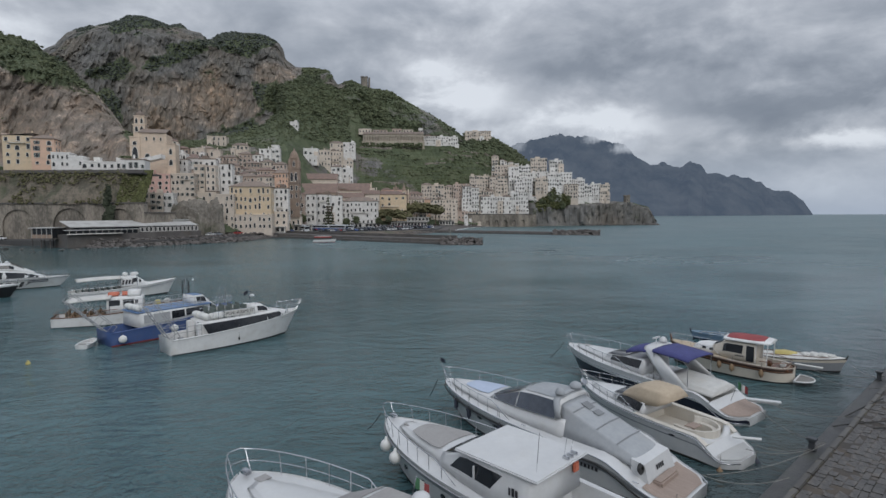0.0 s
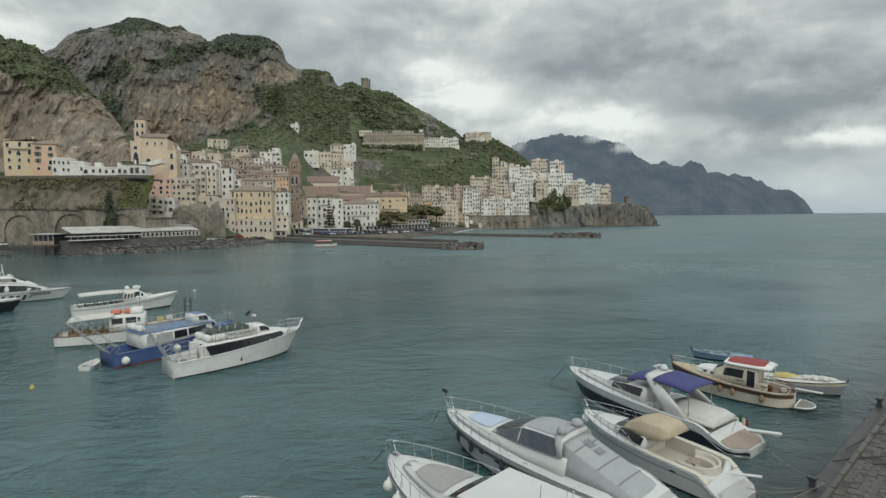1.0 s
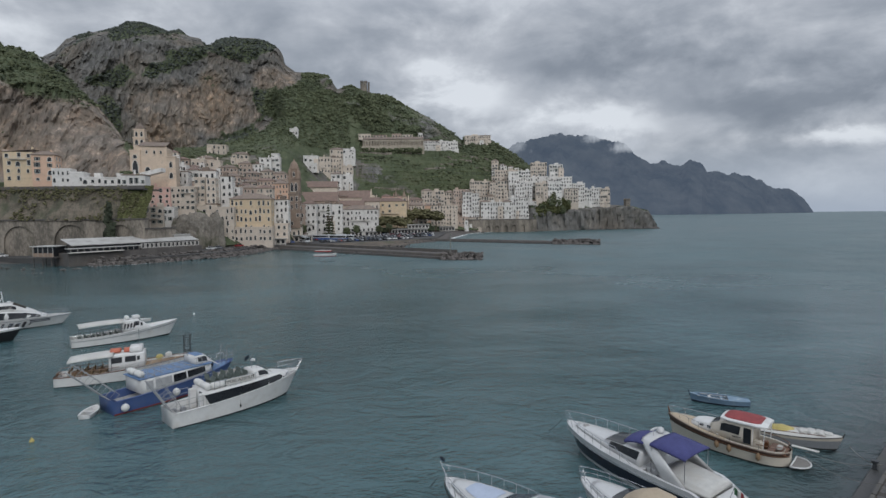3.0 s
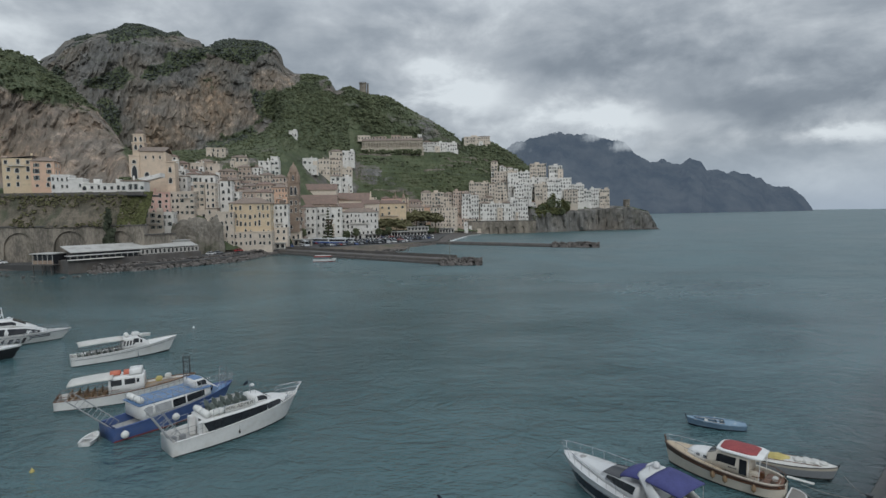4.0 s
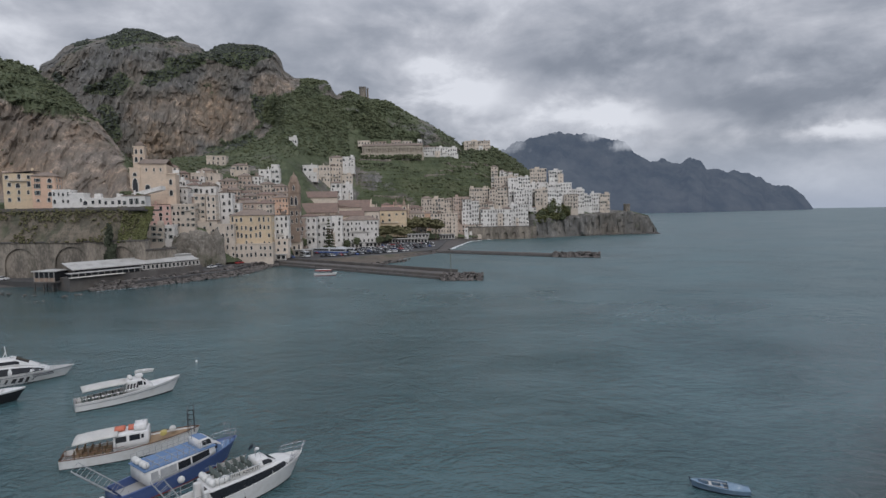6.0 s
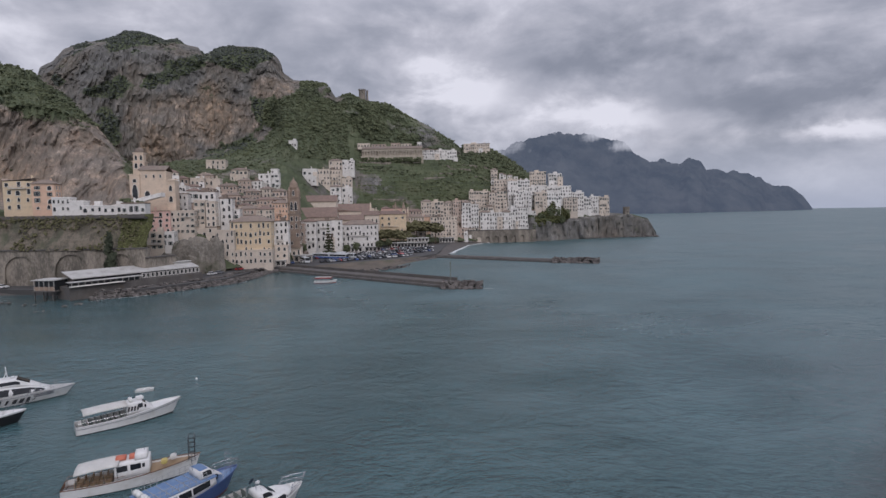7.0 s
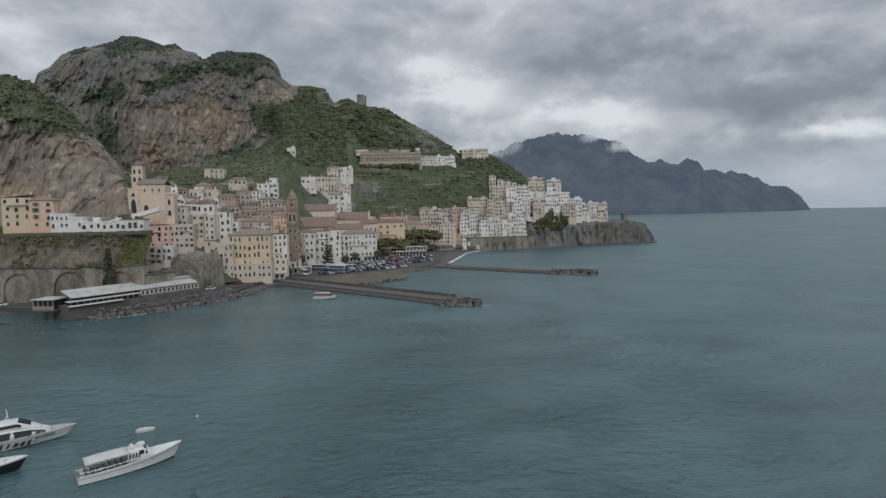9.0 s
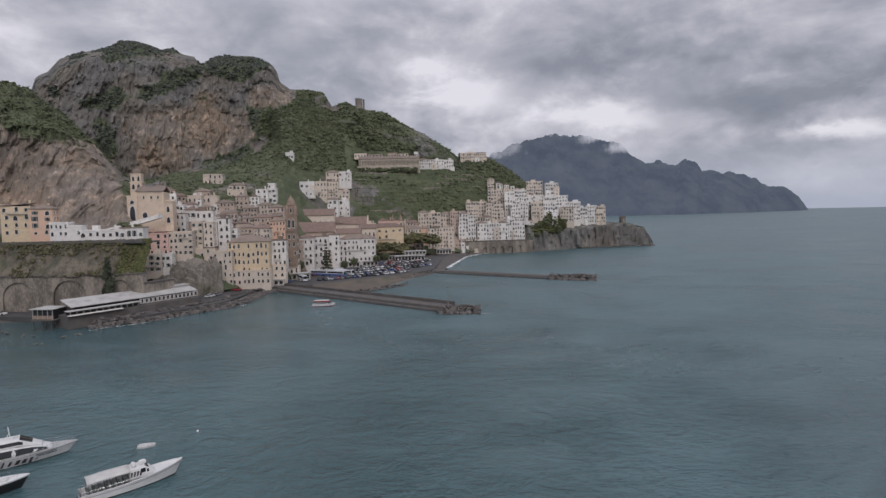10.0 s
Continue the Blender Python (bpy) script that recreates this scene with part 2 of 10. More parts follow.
def hill_material():
    """Limestone on the steep faces, scrub and grass on the gentler ground, by the slope of the ground."""
    m = bpy.data.materials.new("limestone_and_scrub")
    m.use_nodes = True
    N, K = m.node_tree.nodes, m.node_tree.links
    b = N["Principled BSDF"]
    b.inputs["Roughness"].default_value = 0.95
    b.inputs["Specular IOR Level"].default_value = 0.15
    tc = N.new("ShaderNodeTexCoord")

    def noise(s, d, stretch=(1, 1, 1), rough=0.65):
        mp = N.new("ShaderNodeMapping")
        mp.inputs["Scale"].default_value = stretch
        K.new(tc.outputs["Object"], mp.inputs[0])
        n = N.new("ShaderNodeTexNoise")
        n.inputs["Scale"].default_value, n.inputs["Detail"].default_value, n.inputs["Roughness"].default_value = s, d, rough
        K.new(mp.outputs[0], n.inputs["Vector"])
        return n.outputs[0]

    def ramp(fac, stops):
        n = N.new("ShaderNodeValToRGB")
        el = n.color_ramp.elements
        while len(el) < len(stops):
            el.new(0.5)
        for e, (p, c) in zip(el, stops):
            e.position, e.color = p, (*c, 1)
        K.new(fac, n.inputs[0])
        return n.outputs[0]
    streak = noise(0.13, 10, (1, 1, 0.42), 0.78)
    rock = ramp(streak, [(0.33, (0.115, 0.110, 0.107)), (0.45, (0.18, 0.17, 0.163)), (0.55, (0.25, 0.235, 0.22)), (0.66, (0.46, 0.43, 0.40))])
    warm = ramp(noise(0.022, 5), [(0.42, (0.98, 1.0, 1.0)), (0.60, (1.10, 1.0, 0.87))])
    tint = N.new("ShaderNodeMix")
    tint.data_type, tint.blend_type = "RGBA", "MULTIPLY"
    tint.inputs[0].default_value = 1.0
    K.new(rock, tint.inputs[6])
    K.new(warm, tint.inputs[7])
    rock = tint.outputs[2]
    # rock tint by distance: paler, warmer near; darker, bluer far; a tan scar in the massif's face
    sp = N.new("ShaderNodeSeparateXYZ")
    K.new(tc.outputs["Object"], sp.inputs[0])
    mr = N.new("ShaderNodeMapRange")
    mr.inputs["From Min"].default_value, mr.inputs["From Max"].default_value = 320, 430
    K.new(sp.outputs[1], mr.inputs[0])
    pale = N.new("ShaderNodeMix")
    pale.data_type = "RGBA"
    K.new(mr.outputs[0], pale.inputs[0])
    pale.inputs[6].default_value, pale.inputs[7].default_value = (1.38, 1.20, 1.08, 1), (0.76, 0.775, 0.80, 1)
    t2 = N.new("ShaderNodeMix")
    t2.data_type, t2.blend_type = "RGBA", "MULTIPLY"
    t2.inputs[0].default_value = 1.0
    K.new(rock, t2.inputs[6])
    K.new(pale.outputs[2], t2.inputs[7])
    sm = N.new("ShaderNodeAttribute")
    sm.attribute_name = "scar"
    t3 = N.new("ShaderNodeMix")
    t3.data_type, t3.blend_type = "RGBA", "MULTIPLY"
    K.new(sm.outputs["Fac"], t3.inputs[0])
    K.new(t2.outputs[2], t3.inputs[6])
    t3.inputs[7].default_value = (1.72, 1.46, 1.24, 1)
    rock = t3.outputs[2]
    # lichen and small growth that mottle the faces
    spots = ramp(noise(0.20, 8, (1, 1, 0.6), 0.8), [(0.47, (1, 1, 1)), (0.60, (0, 0, 0))])
    mo = N.new("ShaderNodeMix")
    mo.data_type = "RGBA"
    half = N.new("ShaderNodeMath")
    half.operation = "MULTIPLY"
    half.inputs[1].default_value = 0.55
    K.new(spots, half.inputs[0])
    K.new(half.outputs[0], mo.inputs[0])
    K.new(rock, mo.inputs[6])
    mo.inputs[7].default_value = (0.110, 0.108, 0.094, 1)
    rock = mo.outputs[2]
    green = ramp(noise(0.06, 8), [(0.35, (0.072, 0.087, 0.054)), (0.5, (0.092, 0.110, 0.064)), (0.66, (0.126, 0.138, 0.086))])
    at = N.new("ShaderNodeAttribute")
    at.attribute_name = "bare"
    ad = N.new("ShaderNodeMath")
    ad.operation = "MULTIPLY_ADD"
    K.new(noise(0.085, 9, (1, 1, 2.0), 0.72), ad.inputs[0])
    ad.inputs[1].default_value = -1.9
    sh = N.new("ShaderNodeMath")
    K.new(at.outputs["Fac"], sh.inputs[0])
    sh.inputs[1].default_value = 1.3
    K.new(sh.outputs[0], ad.inputs[2])
    f = ramp(ad.outputs[0], [(0.30, (1, 1, 1)), (0.62, (0, 0, 0))])
    mx = N.new("ShaderNodeMix")
    mx.data_type = "RGBA"
    K.new(f, mx.inputs[0])
    K.new(rock, mx.inputs[6])
    K.new(green, mx.inputs[7])
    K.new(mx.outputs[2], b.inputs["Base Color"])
    bp = N.new("ShaderNodeBump")
    bp.inputs["Strength"].default_value, bp.inputs["Distance"].default_value = 0.6, 1.6
    K.new(noise(0.34, 9, (1, 1, 0.4), 0.75), bp.inputs["Height"])
    K.new(bp.outputs[0], b.inputs["Normal"])
    return m


M_WATER = water_material()
M_HILL = hill_material()
M_LEAF = mat("scrub_leaves", (0.124, 0.139, 0.080), (0.088, 0.100, 0.060), 0.35, 0.9, bump=0.4, fine=9, island=0.26, spec=0.1, stain=((0.072, 0.085, 0.064), 0.8, 0.022))
M_LEAF2 = mat("pine_needles", (0.078, 0.086, 0.050), (0.046, 0.052, 0.032), 0.6, 0.9, bump=0.5, fine=9, island=0.35, spec=0.1)
M_TERR = mat("terrace_leaves", (0.118, 0.135, 0.066), (0.080, 0.094, 0.048), 0.35, 0.9, bump=0.4, fine=9, island=0.3, spec=0.1)
# massif trees: distance haze is mixed into the leaf colour as blue-grey
M_FOREST = mat("hazed_dark_wood", (0.098, 0.110, 0.094), (0.076, 0.086, 0.076), 0.25, 0.95, bump=0.4, fine=9, island=0.25, spec=0.1)
M_PALE = mat("pale_church_stone", (0.661, 0.536, 0.416), (0.472, 0.382, 0.302), 0.25, 0.88, bump=0.2, fine=10, stain=((0.30, 0.27, 0.23), 0.45, 0.6))
M_TANWALL = mat("tan_stained_plaster", (0.50, 0.44, 0.36), (0.34, 0.30, 0.245), 0.2, 0.9, bump=0.2, fine=10, stain=((0.17, 0.15, 0.12), 0.6, 0.3))
M_CYPRESS = mat("dark_cypress_needles", (0.060, 0.068, 0.046), (0.036, 0.042, 0.030), 0.5, 0.9, bump=0.4, fine=9, island=0.25, spec=0.1)
M_PINE = mat("olive_pine_needles", (0.150, 0.142, 0.078), (0.095, 0.092, 0.052), 0.5, 0.9, bump=0.4, fine=9, island=0.25, spec=0.1)
M_BARK = mat("bark", (0.16, 0.12, 0.09), (0.07, 0.05, 0.04), 3, 0.9, bump=0.6)
DIRT = ((0.30, 0.27, 0.23), 0.45, 0.6)
WALLS = {
    "white": mat("white_plaster", (0.773, 0.756, 0.728), (0.582, 0.560, 0.532), 0.25, 0.85, fine=10, stain=DIRT, each=0.08),
    "cream": mat("cream_plaster", (0.66, 0.575, 0.485), (0.49, 0.425, 0.36), 0.25, 0.85, fine=10, stain=DIRT, each=0.08),
    "yellow": mat("ochre_plaster", (0.67, 0.535, 0.365), (0.52, 0.415, 0.29), 0.25, 0.85, fine=10, stain=DIRT, each=0.06),
    "pink": mat("rose_plaster", (0.672, 0.451, 0.389), (0.516, 0.341, 0.302), 0.25, 0.85, fine=10, stain=DIRT, each=0.06),
    "peach": mat("peach_plaster", (0.708, 0.486, 0.352), (0.537, 0.367, 0.273), 0.25, 0.85, fine=10, stain=DIRT, each=0.06),
    "beige": mat("beige_plaster", (0.524, 0.413, 0.340), (0.353, 0.281, 0.238), 0.25, 0.88, fine=10, stain=DIRT, each=0.1),
    "brown": mat("brown_stone", (0.33, 0.25, 0.19), (0.20, 0.15, 0.12), 0.4, 0.9, bump=0.4, fine=10, each=0.1),
    "grey": mat("grey_plaster", (0.40, 0.39, 0.37), (0.27, 0.26, 0.25), 0.25, 0.88, fine=10, stain=DIRT, each=0.1),
}
M_TILE = mat("terracotta_tiles", (0.225, 0.155, 0.125), (0.14, 0.105, 0.09), 0.5, 0.9, bump=0.6, fine=8, each=0.12)
M_TILE2 = mat("weathered_roof", (0.26, 0.205, 0.165), (0.16, 0.13, 0.112), 0.4, 0.9, bump=0.5, fine=8, each=0.12)
M_GLASSD = mat("dark_window", (0.035, 0.038, 0.042), (0.02, 0.022, 0.026), 0.5, 0.15, spec=0.5)
M_SHUT = mat("painted_shutter", (0.10, 0.13, 0.12), (0.06, 0.08, 0.08), 2, 0.6, each=0.4)
M_FRAME = mat("window_surround", (0.66, 0.63, 0.58), (0.5, 0.48, 0.44), 1, 0.8, each=0.1)
M_STONE = mat("rough_masonry", (0.285, 0.25, 0.208), (0.13, 0.116, 0.098), 0.16, 0.95, bump=0.9, fine=9, stretch=(1, 1, 0.45), stain=((0.085, 0.08, 0.06), 0.8, 0.3), lo=0.43, hi=0.57)
M_BANK = mat("overgrown_masonry", (0.175, 0.148, 0.115), (0.085, 0.077, 0.058), 0.3, 0.95, bump=1.0, fine=5, stretch=(1, 1, 0.55), stain=((0.07, 0.078, 0.048), 0.9, 0.16), lo=0.43, hi=0.57)
M_OUTCROP = mat("weathered_limestone", (0.27, 0.245, 0.21), (0.125, 0.115, 0.10), 0.22, 0.95, bump=0.9, fine=7, stretch=(1, 1, 0.7), stain=((0.088, 0.092, 0.06), 0.85, 0.16), lo=0.4, hi=0.6)
M_IVY = mat("sunlit_ivy", (0.125, 0.130, 0.058), (0.078, 0.084, 0.042), 0.5, 0.9, bump=0.4, fine=9, island=0.4, spec=0.1)
M_ROCK = mat("boulders", (0.17, 0.152, 0.14), (0.06, 0.055, 0.052), 0.5, 0.9, bump=0.8, fine=6, island=0.3)
M_CONC = mat("weathered_concrete", (0.132, 0.121, 0.113), (0.066, 0.062, 0.060), 0.3, 0.85, bump=0.4, fine=12, stain=((0.10, 0.08, 0.06), 0.5, 0.2))
M_ROAD = mat("asphalt", (0.075, 0.073, 0.072), (0.045, 0.044, 0.044), 0.2, 0.85, bump=0.3, fine=20)
M_SAND = mat("wet_dark_sand", (0.105, 0.092, 0.082), (0.06, 0.054, 0.05), 0.1, 0.8, bump=0.3, fine=20)
M_FOAM = mat("foam", (0.75, 0.77, 0.77), (0.5, 0.55, 0.55), 0.5, 0.6, fine=8)

# ---- building helpers ----


def mesh_of(name, bm, material, smooth=False):
    me = bpy.data.meshes.new(name)
    bm.normal_update()
    bm.to_mesh(me)
    bm.free()
    for m in (material if isinstance(material, (list, tuple)) else [material]):
        me.materials.append(m)
    if smooth:
        for p in me.polygons:
            p.use_smooth = True
    return me


def part(name, bm, material, parent=None, label="", smooth=False, at=None):
    """Links a bmesh as one mesh object, under parent where one is given."""
    ob = new(name, mesh_of(name, bm, material, smooth) if isinstance(bm, bmesh.types.BMesh) else bm)
    ob.parent = parent
    if at is not None:
        ob.matrix_basis = at
    return tagged(ob, label)


def thing(name, m, label, category, group="", kind=""):
    ob = new(name)
    ob.empty_display_size = 0.2
    ob.matrix_basis = m
    return tagged(ob, label, category, group, kind)


def box(bm, cx, cy, cz, sx, sy, sz, bevel=0.0, turn=0.0, mi=0):
    r = bmesh.ops.create_cube(bm, size=1, matrix=pose(cx, cy, cz, 0, 0, turn) @ Matrix.Diagonal((sx, sy, sz, 1)))
    if mi:
        for f in {f for v in r["verts"] for f in v.link_faces}:
            f.material_index = mi
    if bevel:
        bmesh.ops.bevel(bm, geom=list({e for v in r["verts"] for e in v.link_edges}), offset=bevel, segments=2, affect="EDGES")
    return bm


def tube(bm, pts, r, n=6, closed=False):
    """A round bar along the points."""
    pts = [Vector(p) for p in pts]
    rings = []
    for i, p in enumerate(pts):
        a, b = pts[max(i - 1, 0)], pts[min(i + 1, len(pts) - 1)]
        if closed:
            a, b = pts[i - 1], pts[(i + 1) % len(pts)]
        d = (b - a).normalized()
        s = d.cross(Vector((0, 0, 1)))
        if s.length < 1e-3:
            s = Vector((1, 0, 0))
        s.normalize()
        u = s.cross(d)
        rings.append([bm.verts.new(p + (s * math.cos(q) + u * math.sin(q)) * r) for q in (2 * math.pi * k / n for k in range(n))])
    m = len(rings)
    for i in range(m if closed else m - 1):
        A, B = rings[i], rings[(i + 1) % m]
        for k in range(n):
            bm.faces.new((A[k], A[(k + 1) % n], B[(k + 1) % n], B[k]))
    if not closed:
        bm.faces.new(rings[0][::-1])
        bm.faces.new(rings[-1])
    return bm


def loft(bm, rings, cap=True, closed=True, mi=0):
    """Skins a row of equal rings of points."""
    vs = [[bm.verts.new(p) for p in ring] for ring in rings]
    n = len(vs[0])
    for A, B in zip(vs, vs[1:]):
        for k in range(n if closed else n - 1):
            f = bm.faces.new((A[k], A[(k + 1) % n], B[(k + 1) % n], B[k]))
            f.material_index = mi
    if cap and closed:
        for ring in (vs[0][::-1], vs[-1]):
            try:
                bm.faces.new(ring).material_index = mi
            except ValueError:
                pass
    bmesh.ops.recalc_face_normals(bm, faces=bm.faces[:])
    return vs


def lathe(bm, profile, n=12, m=None):
    """Turns a profile of (radius, height) about the z axis."""
    m = m or Matrix()
    rings = [[m @ Vector((r * math.cos(2 * math.pi * k / n), r * math.sin(2 * math.pi * k / n), z)) for k in range(n)] for r, z in profile]
    loft(bm, rings)
    return bm


def from_arrays(name, verts, faces, material, smooth=False):
    me = bpy.data.meshes.new(name)
    me.from_pydata(verts, [], faces)
    me.materials.append(material)
    if smooth:
        me.polygons.foreach_set("use_smooth", [True] * len(me.polygons))
    me.update()
    return me


# ---- the ground: sea, hills, far headland ----
def build_sea():
    ys = [-60, -20, 0, 15, 30, 50, 80, 120, 200, 320, 500, 900, 1600, 2800, 4880]
    bm = bmesh.new()
    for y in ys:
        w = 4400 if y > 2000 else 3500
        bm.verts.new((-w if y < 4000 else -900, y, 0)), bm.verts.new((w if y < 4000 else 3000, y, 0))
    bm.verts.ensure_lookup_table()
    for i in range(len(ys) - 1):
        bm.faces.new([bm.verts[j] for j in (2 * i, 2 * i + 1, 2 * i + 3, 2 * i + 2)])
    tagged(new("water", mesh_of("water", bm, M_WATER)), "grey-green rippled sea under an overcast sky", "sea", kind="structure")


build_sea()
SECTIONS = []


def section(k, *profile):
    """A cut through the hillside along the bearing x = k * y: (distance, height) from the shore to behind the ridge."""
    SECTIONS.append((k, profile))


section(-1.1389, (216, 3), (218, 32.4), (255, 37.8), (285, 97.5), (360, 146.1), (530, 90), (600, 160), (650, 190), (900, 150))
section(-0.9242, (216, 3), (218, 31.3), (255, 36.5), (285, 94.7), (360, 135.6), (530, 70), (600, 150), (650, 180), (900, 90))
section(-0.8011, (216, 3.0), (218, 30.4), (255, 35.0), (285, 88.2), (360, 129.6), (530, 53.5), (600, 108.2), (650, 118.4), (900, 60.0))
section(-0.768, (216, 3.0), (218, 30.3), (255, 35.2), (285, 87.0), (356, 125.0), (540, 93.2), (590, 120.4), (640, 135.9), (900, 60.0))
section(-0.7595, (216, 3.0), (218, 30.2), (255, 35.3), (285, 86.6), (355, 124.2), (541, 110.1), (590, 131.9), (640, 146.6), (900, 60.0))
section(-0.755, (216, 3), (218, 30.2), (255, 35.3), (285, 86.5), (355, 124), (542, 126.9), (590, 163.6), (640, 193.1), (900, 60))
section(-0.7313, (216, 3), (218, 29.8), (255, 35.7), (286, 86), (352, 117.8), (532, 127.6), (580, 175.1), (630, 204.2), (900, 60))
section(-0.6985, (216, 3), (218, 29.4), (255, 35.5), (288, 83.8), (348, 107.2), (535, 127.7), (583, 193), (635, 219.7), (900, 60))
section(-0.6779, (216, 3), (218, 29.3), (255, 35.3), (290, 81.6), (345, 101.9), (537, 127.8), (585, 200.3), (640, 227.3), (900, 60))
section(-0.6162, (216, 3), (218, 28.8), (255, 33.9), (285, 63.9), (320, 75.5), (527, 100.2), (575, 201.3), (650, 241.8), (900, 60))
section(-0.5801, (216, 3), (218, 28.6), (238, 33.3), (275, 52.8), (305, 58.4), (517, 78.4), (565, 196.9), (650, 249.1), (900, 60))
section(-0.5492, (238, 3), (247, 25.4), (255, 33), (275, 44.7), (300, 49.5), (512, 69.7), (560, 194), (645, 248.9), (900, 60))
section(-0.4926, (240, 3), (252, 19.5), (268, 28.3), (300, 41.4), (340, 54.4), (527, 80.9), (575, 196.4), (650, 241.4), (900, 60))
section(-0.4462, (236, 3), (252, 17.9), (280, 27.6), (318, 41.4), (360, 55.1), (542, 87.2), (590, 195.3), (650, 231.1), (900, 60))
section(-0.4286, (240, 3), (257, 17.5), (286, 28.2), (324, 41.7), (370, 56.6), (550, 90.5), (598, 192.4), (650, 221.1), (900, 60))
section(-0.4049, (245, 3), (262, 17), (292, 28.5), (330, 41.9), (380, 57.8), (557, 93.8), (605, 204.9), (650, 231.8), (900, 60))
section(-0.3481, (258, 3), (275, 17.1), (310, 29.2), (355, 44.9), (405, 62), (577, 105.2), (625, 213.5), (650, 232.3), (900, 60))
section(-0.3046, (270, 3), (288, 15.9), (325, 30.3), (370, 47.9), (420, 67.8), (580, 118.6), (628, 205), (650, 220), (900, 60))
section(-0.286, (278, 3), (296, 15.8), (332, 30.7), (378, 49.6), (425, 70.2), (518, 112.2), (625, 176.2), (650, 195), (900, 60))
section(-0.2084, (355, 3), (375, 18.7), (420, 34.2), (470, 56), (510, 78.8), (550, 107.5), (600, 152.6), (640, 182.4), (900, 60))
section(-0.1929, (360, 3), (380, 18.4), (422, 34.5), (472, 56.9), (512, 79.8), (552, 109.3), (600, 149.9), (635, 168.2), (900, 50))
section(-0.1411, (375, 3), (412, 16.4), (440, 33.4), (478, 58), (545, 80.9), (577, 106), (600, 143.8), (626, 161.8), (900, 50))
section(-0.0892, (420, 3), (442, 14.4), (466, 31.3), (492, 56.6), (545, 79.7), (577, 103), (602, 133), (620, 147.9), (900, 40))
section(-0.0373, (428, 3), (458, 13.5), (480, 30.5), (506, 54.5), (545, 78.5), (575, 95), (592, 116.2), (612, 130.8), (900, 30))
section(0.0094, (442, 3), (464, 12.7), (482, 30), (508, 55), (545, 77.3), (560, 84.8), (580, 100.9), (602, 112.6), (900, 20))
section(0.0281, (446, 3), (466, 12.4), (484, 29.7), (508, 54.8), (540, 73.9), (560, 81.1), (578, 90.9), (600, 100.4), (900, 10))
section(0.0874, (464, 2), (469, 12.6), (486, 29), (506, 48.8), (540, 69.3), (560, 79.2), (576, 88.2), (592, 95.7), (900, 5))
section(0.1342, (468, 0), (472, 14.9), (488, 27.4), (510, 43), (540, 56.9), (558, 66.9), (572, 73.6), (586, 78.8), (900, 2))
section(0.1915, (474, 0), (477, 15.5), (492, 22.6), (512, 33.8), (530, 44.8), (545, 51.3), (562, 53.5), (585, 51.8), (900, 0))
section(0.254, (493, 0), (496, 16.5), (508, 20.3), (520, 25.4), (530, 30.8), (540, 32.4), (552, 31.7), (565, 29.2), (800, -2))
section(0.2957, (504, 0), (507, 19.9), (512, 21.3), (520, 22.7), (526, 23.7), (532, 23.5), (540, 22.2), (548, 0), (800, -4))
section(0.3479, (511, 0), (514, 20.1), (517, 21.1), (520, 21.5), (523, 22), (526, 21.4), (530, 19.6), (536, 0), (800, -4))
section(0.3793, (514, 0), (516, 15.8), (518, 17.4), (520, 17.9), (522, 17.3), (524, 16.1), (527, 13.8), (531, 0), (800, -4))
section(0.396, (516, -1), (517, 2.5), (518, 3.6), (520, 4), (521, 3.4), (523, 2.7), (524, 1.5), (527, -2), (800, -5))


CREST = []


def crest(k, slope):
    """The skyline on the bearing k: how steeply it stands above the eye's level of 33.5 m."""
    CREST.append((k, slope))


crest(-0.8369, 0.2399)
crest(-0.7685, 0.2387)
crest(-0.7399, 0.2381)
crest(-0.7344, 0.2431)
crest(-0.7296, 0.2530)
crest(-0.7257, 0.2640)
crest(-0.7141, 0.2698)
crest(-0.7026, 0.2736)
crest(-0.6906, 0.2854)
crest(-0.6807, 0.2952)
crest(-0.6599, 0.3019)
crest(-0.6341, 0.3074)
crest(-0.6001, 0.3128)
crest(-0.5794, 0.3184)
crest(-0.5668, 0.3251)
crest(-0.5404, 0.3237)
crest(-0.5174, 0.3163)
crest(-0.4955, 0.3069)
crest(-0.4770, 0.3106)
crest(-0.4572, 0.2993)
crest(-0.4370, 0.2949)
crest(-0.4284, 0.2828)
crest(-0.4193, 0.2826)
crest(-0.4055, 0.2923)
crest(-0.3778, 0.2959)
crest(-0.3370, 0.2941)
crest(-0.3168, 0.2878)
crest(-0.2958, 0.2764)
crest(-0.2881, 0.2642)
crest(-0.2847, 0.2471)
crest(-0.2658, 0.2336)
crest(-0.2269, 0.2299)
crest(-0.2085, 0.2255)
crest(-0.1977, 0.2122)
crest(-0.1909, 0.2009)
crest(-0.1680, 0.2076)
crest(-0.1293, 0.1927)
crest(-0.0944, 0.1880)
crest(-0.0681, 0.1692)
crest(-0.0221, 0.1459)
crest(0.0147, 0.1217)
crest(0.0372, 0.1028)


def hill_at(u, v):
    """The smooth hillside at u across the cuts and v along them."""
    i = min(int(u), len(SECTIONS) - 2)
    f = u - i
    (k0, p0), (k1, p1) = SECTIONS[i], SECTIONS[i + 1]
    j = min(int(v), len(p0) - 2)
    g = v - j
    d = [(p0[a][0] * (1 - f) + p1[a][0] * f, p0[a][1] * (1 - f) + p1[a][1] * f) for a in (j, j + 1)]
    return k0 * (1 - f) + k1 * f, d[0][0] * (1 - g) + d[1][0] * g, d[0][1] * (1 - g) + d[1][1] * g


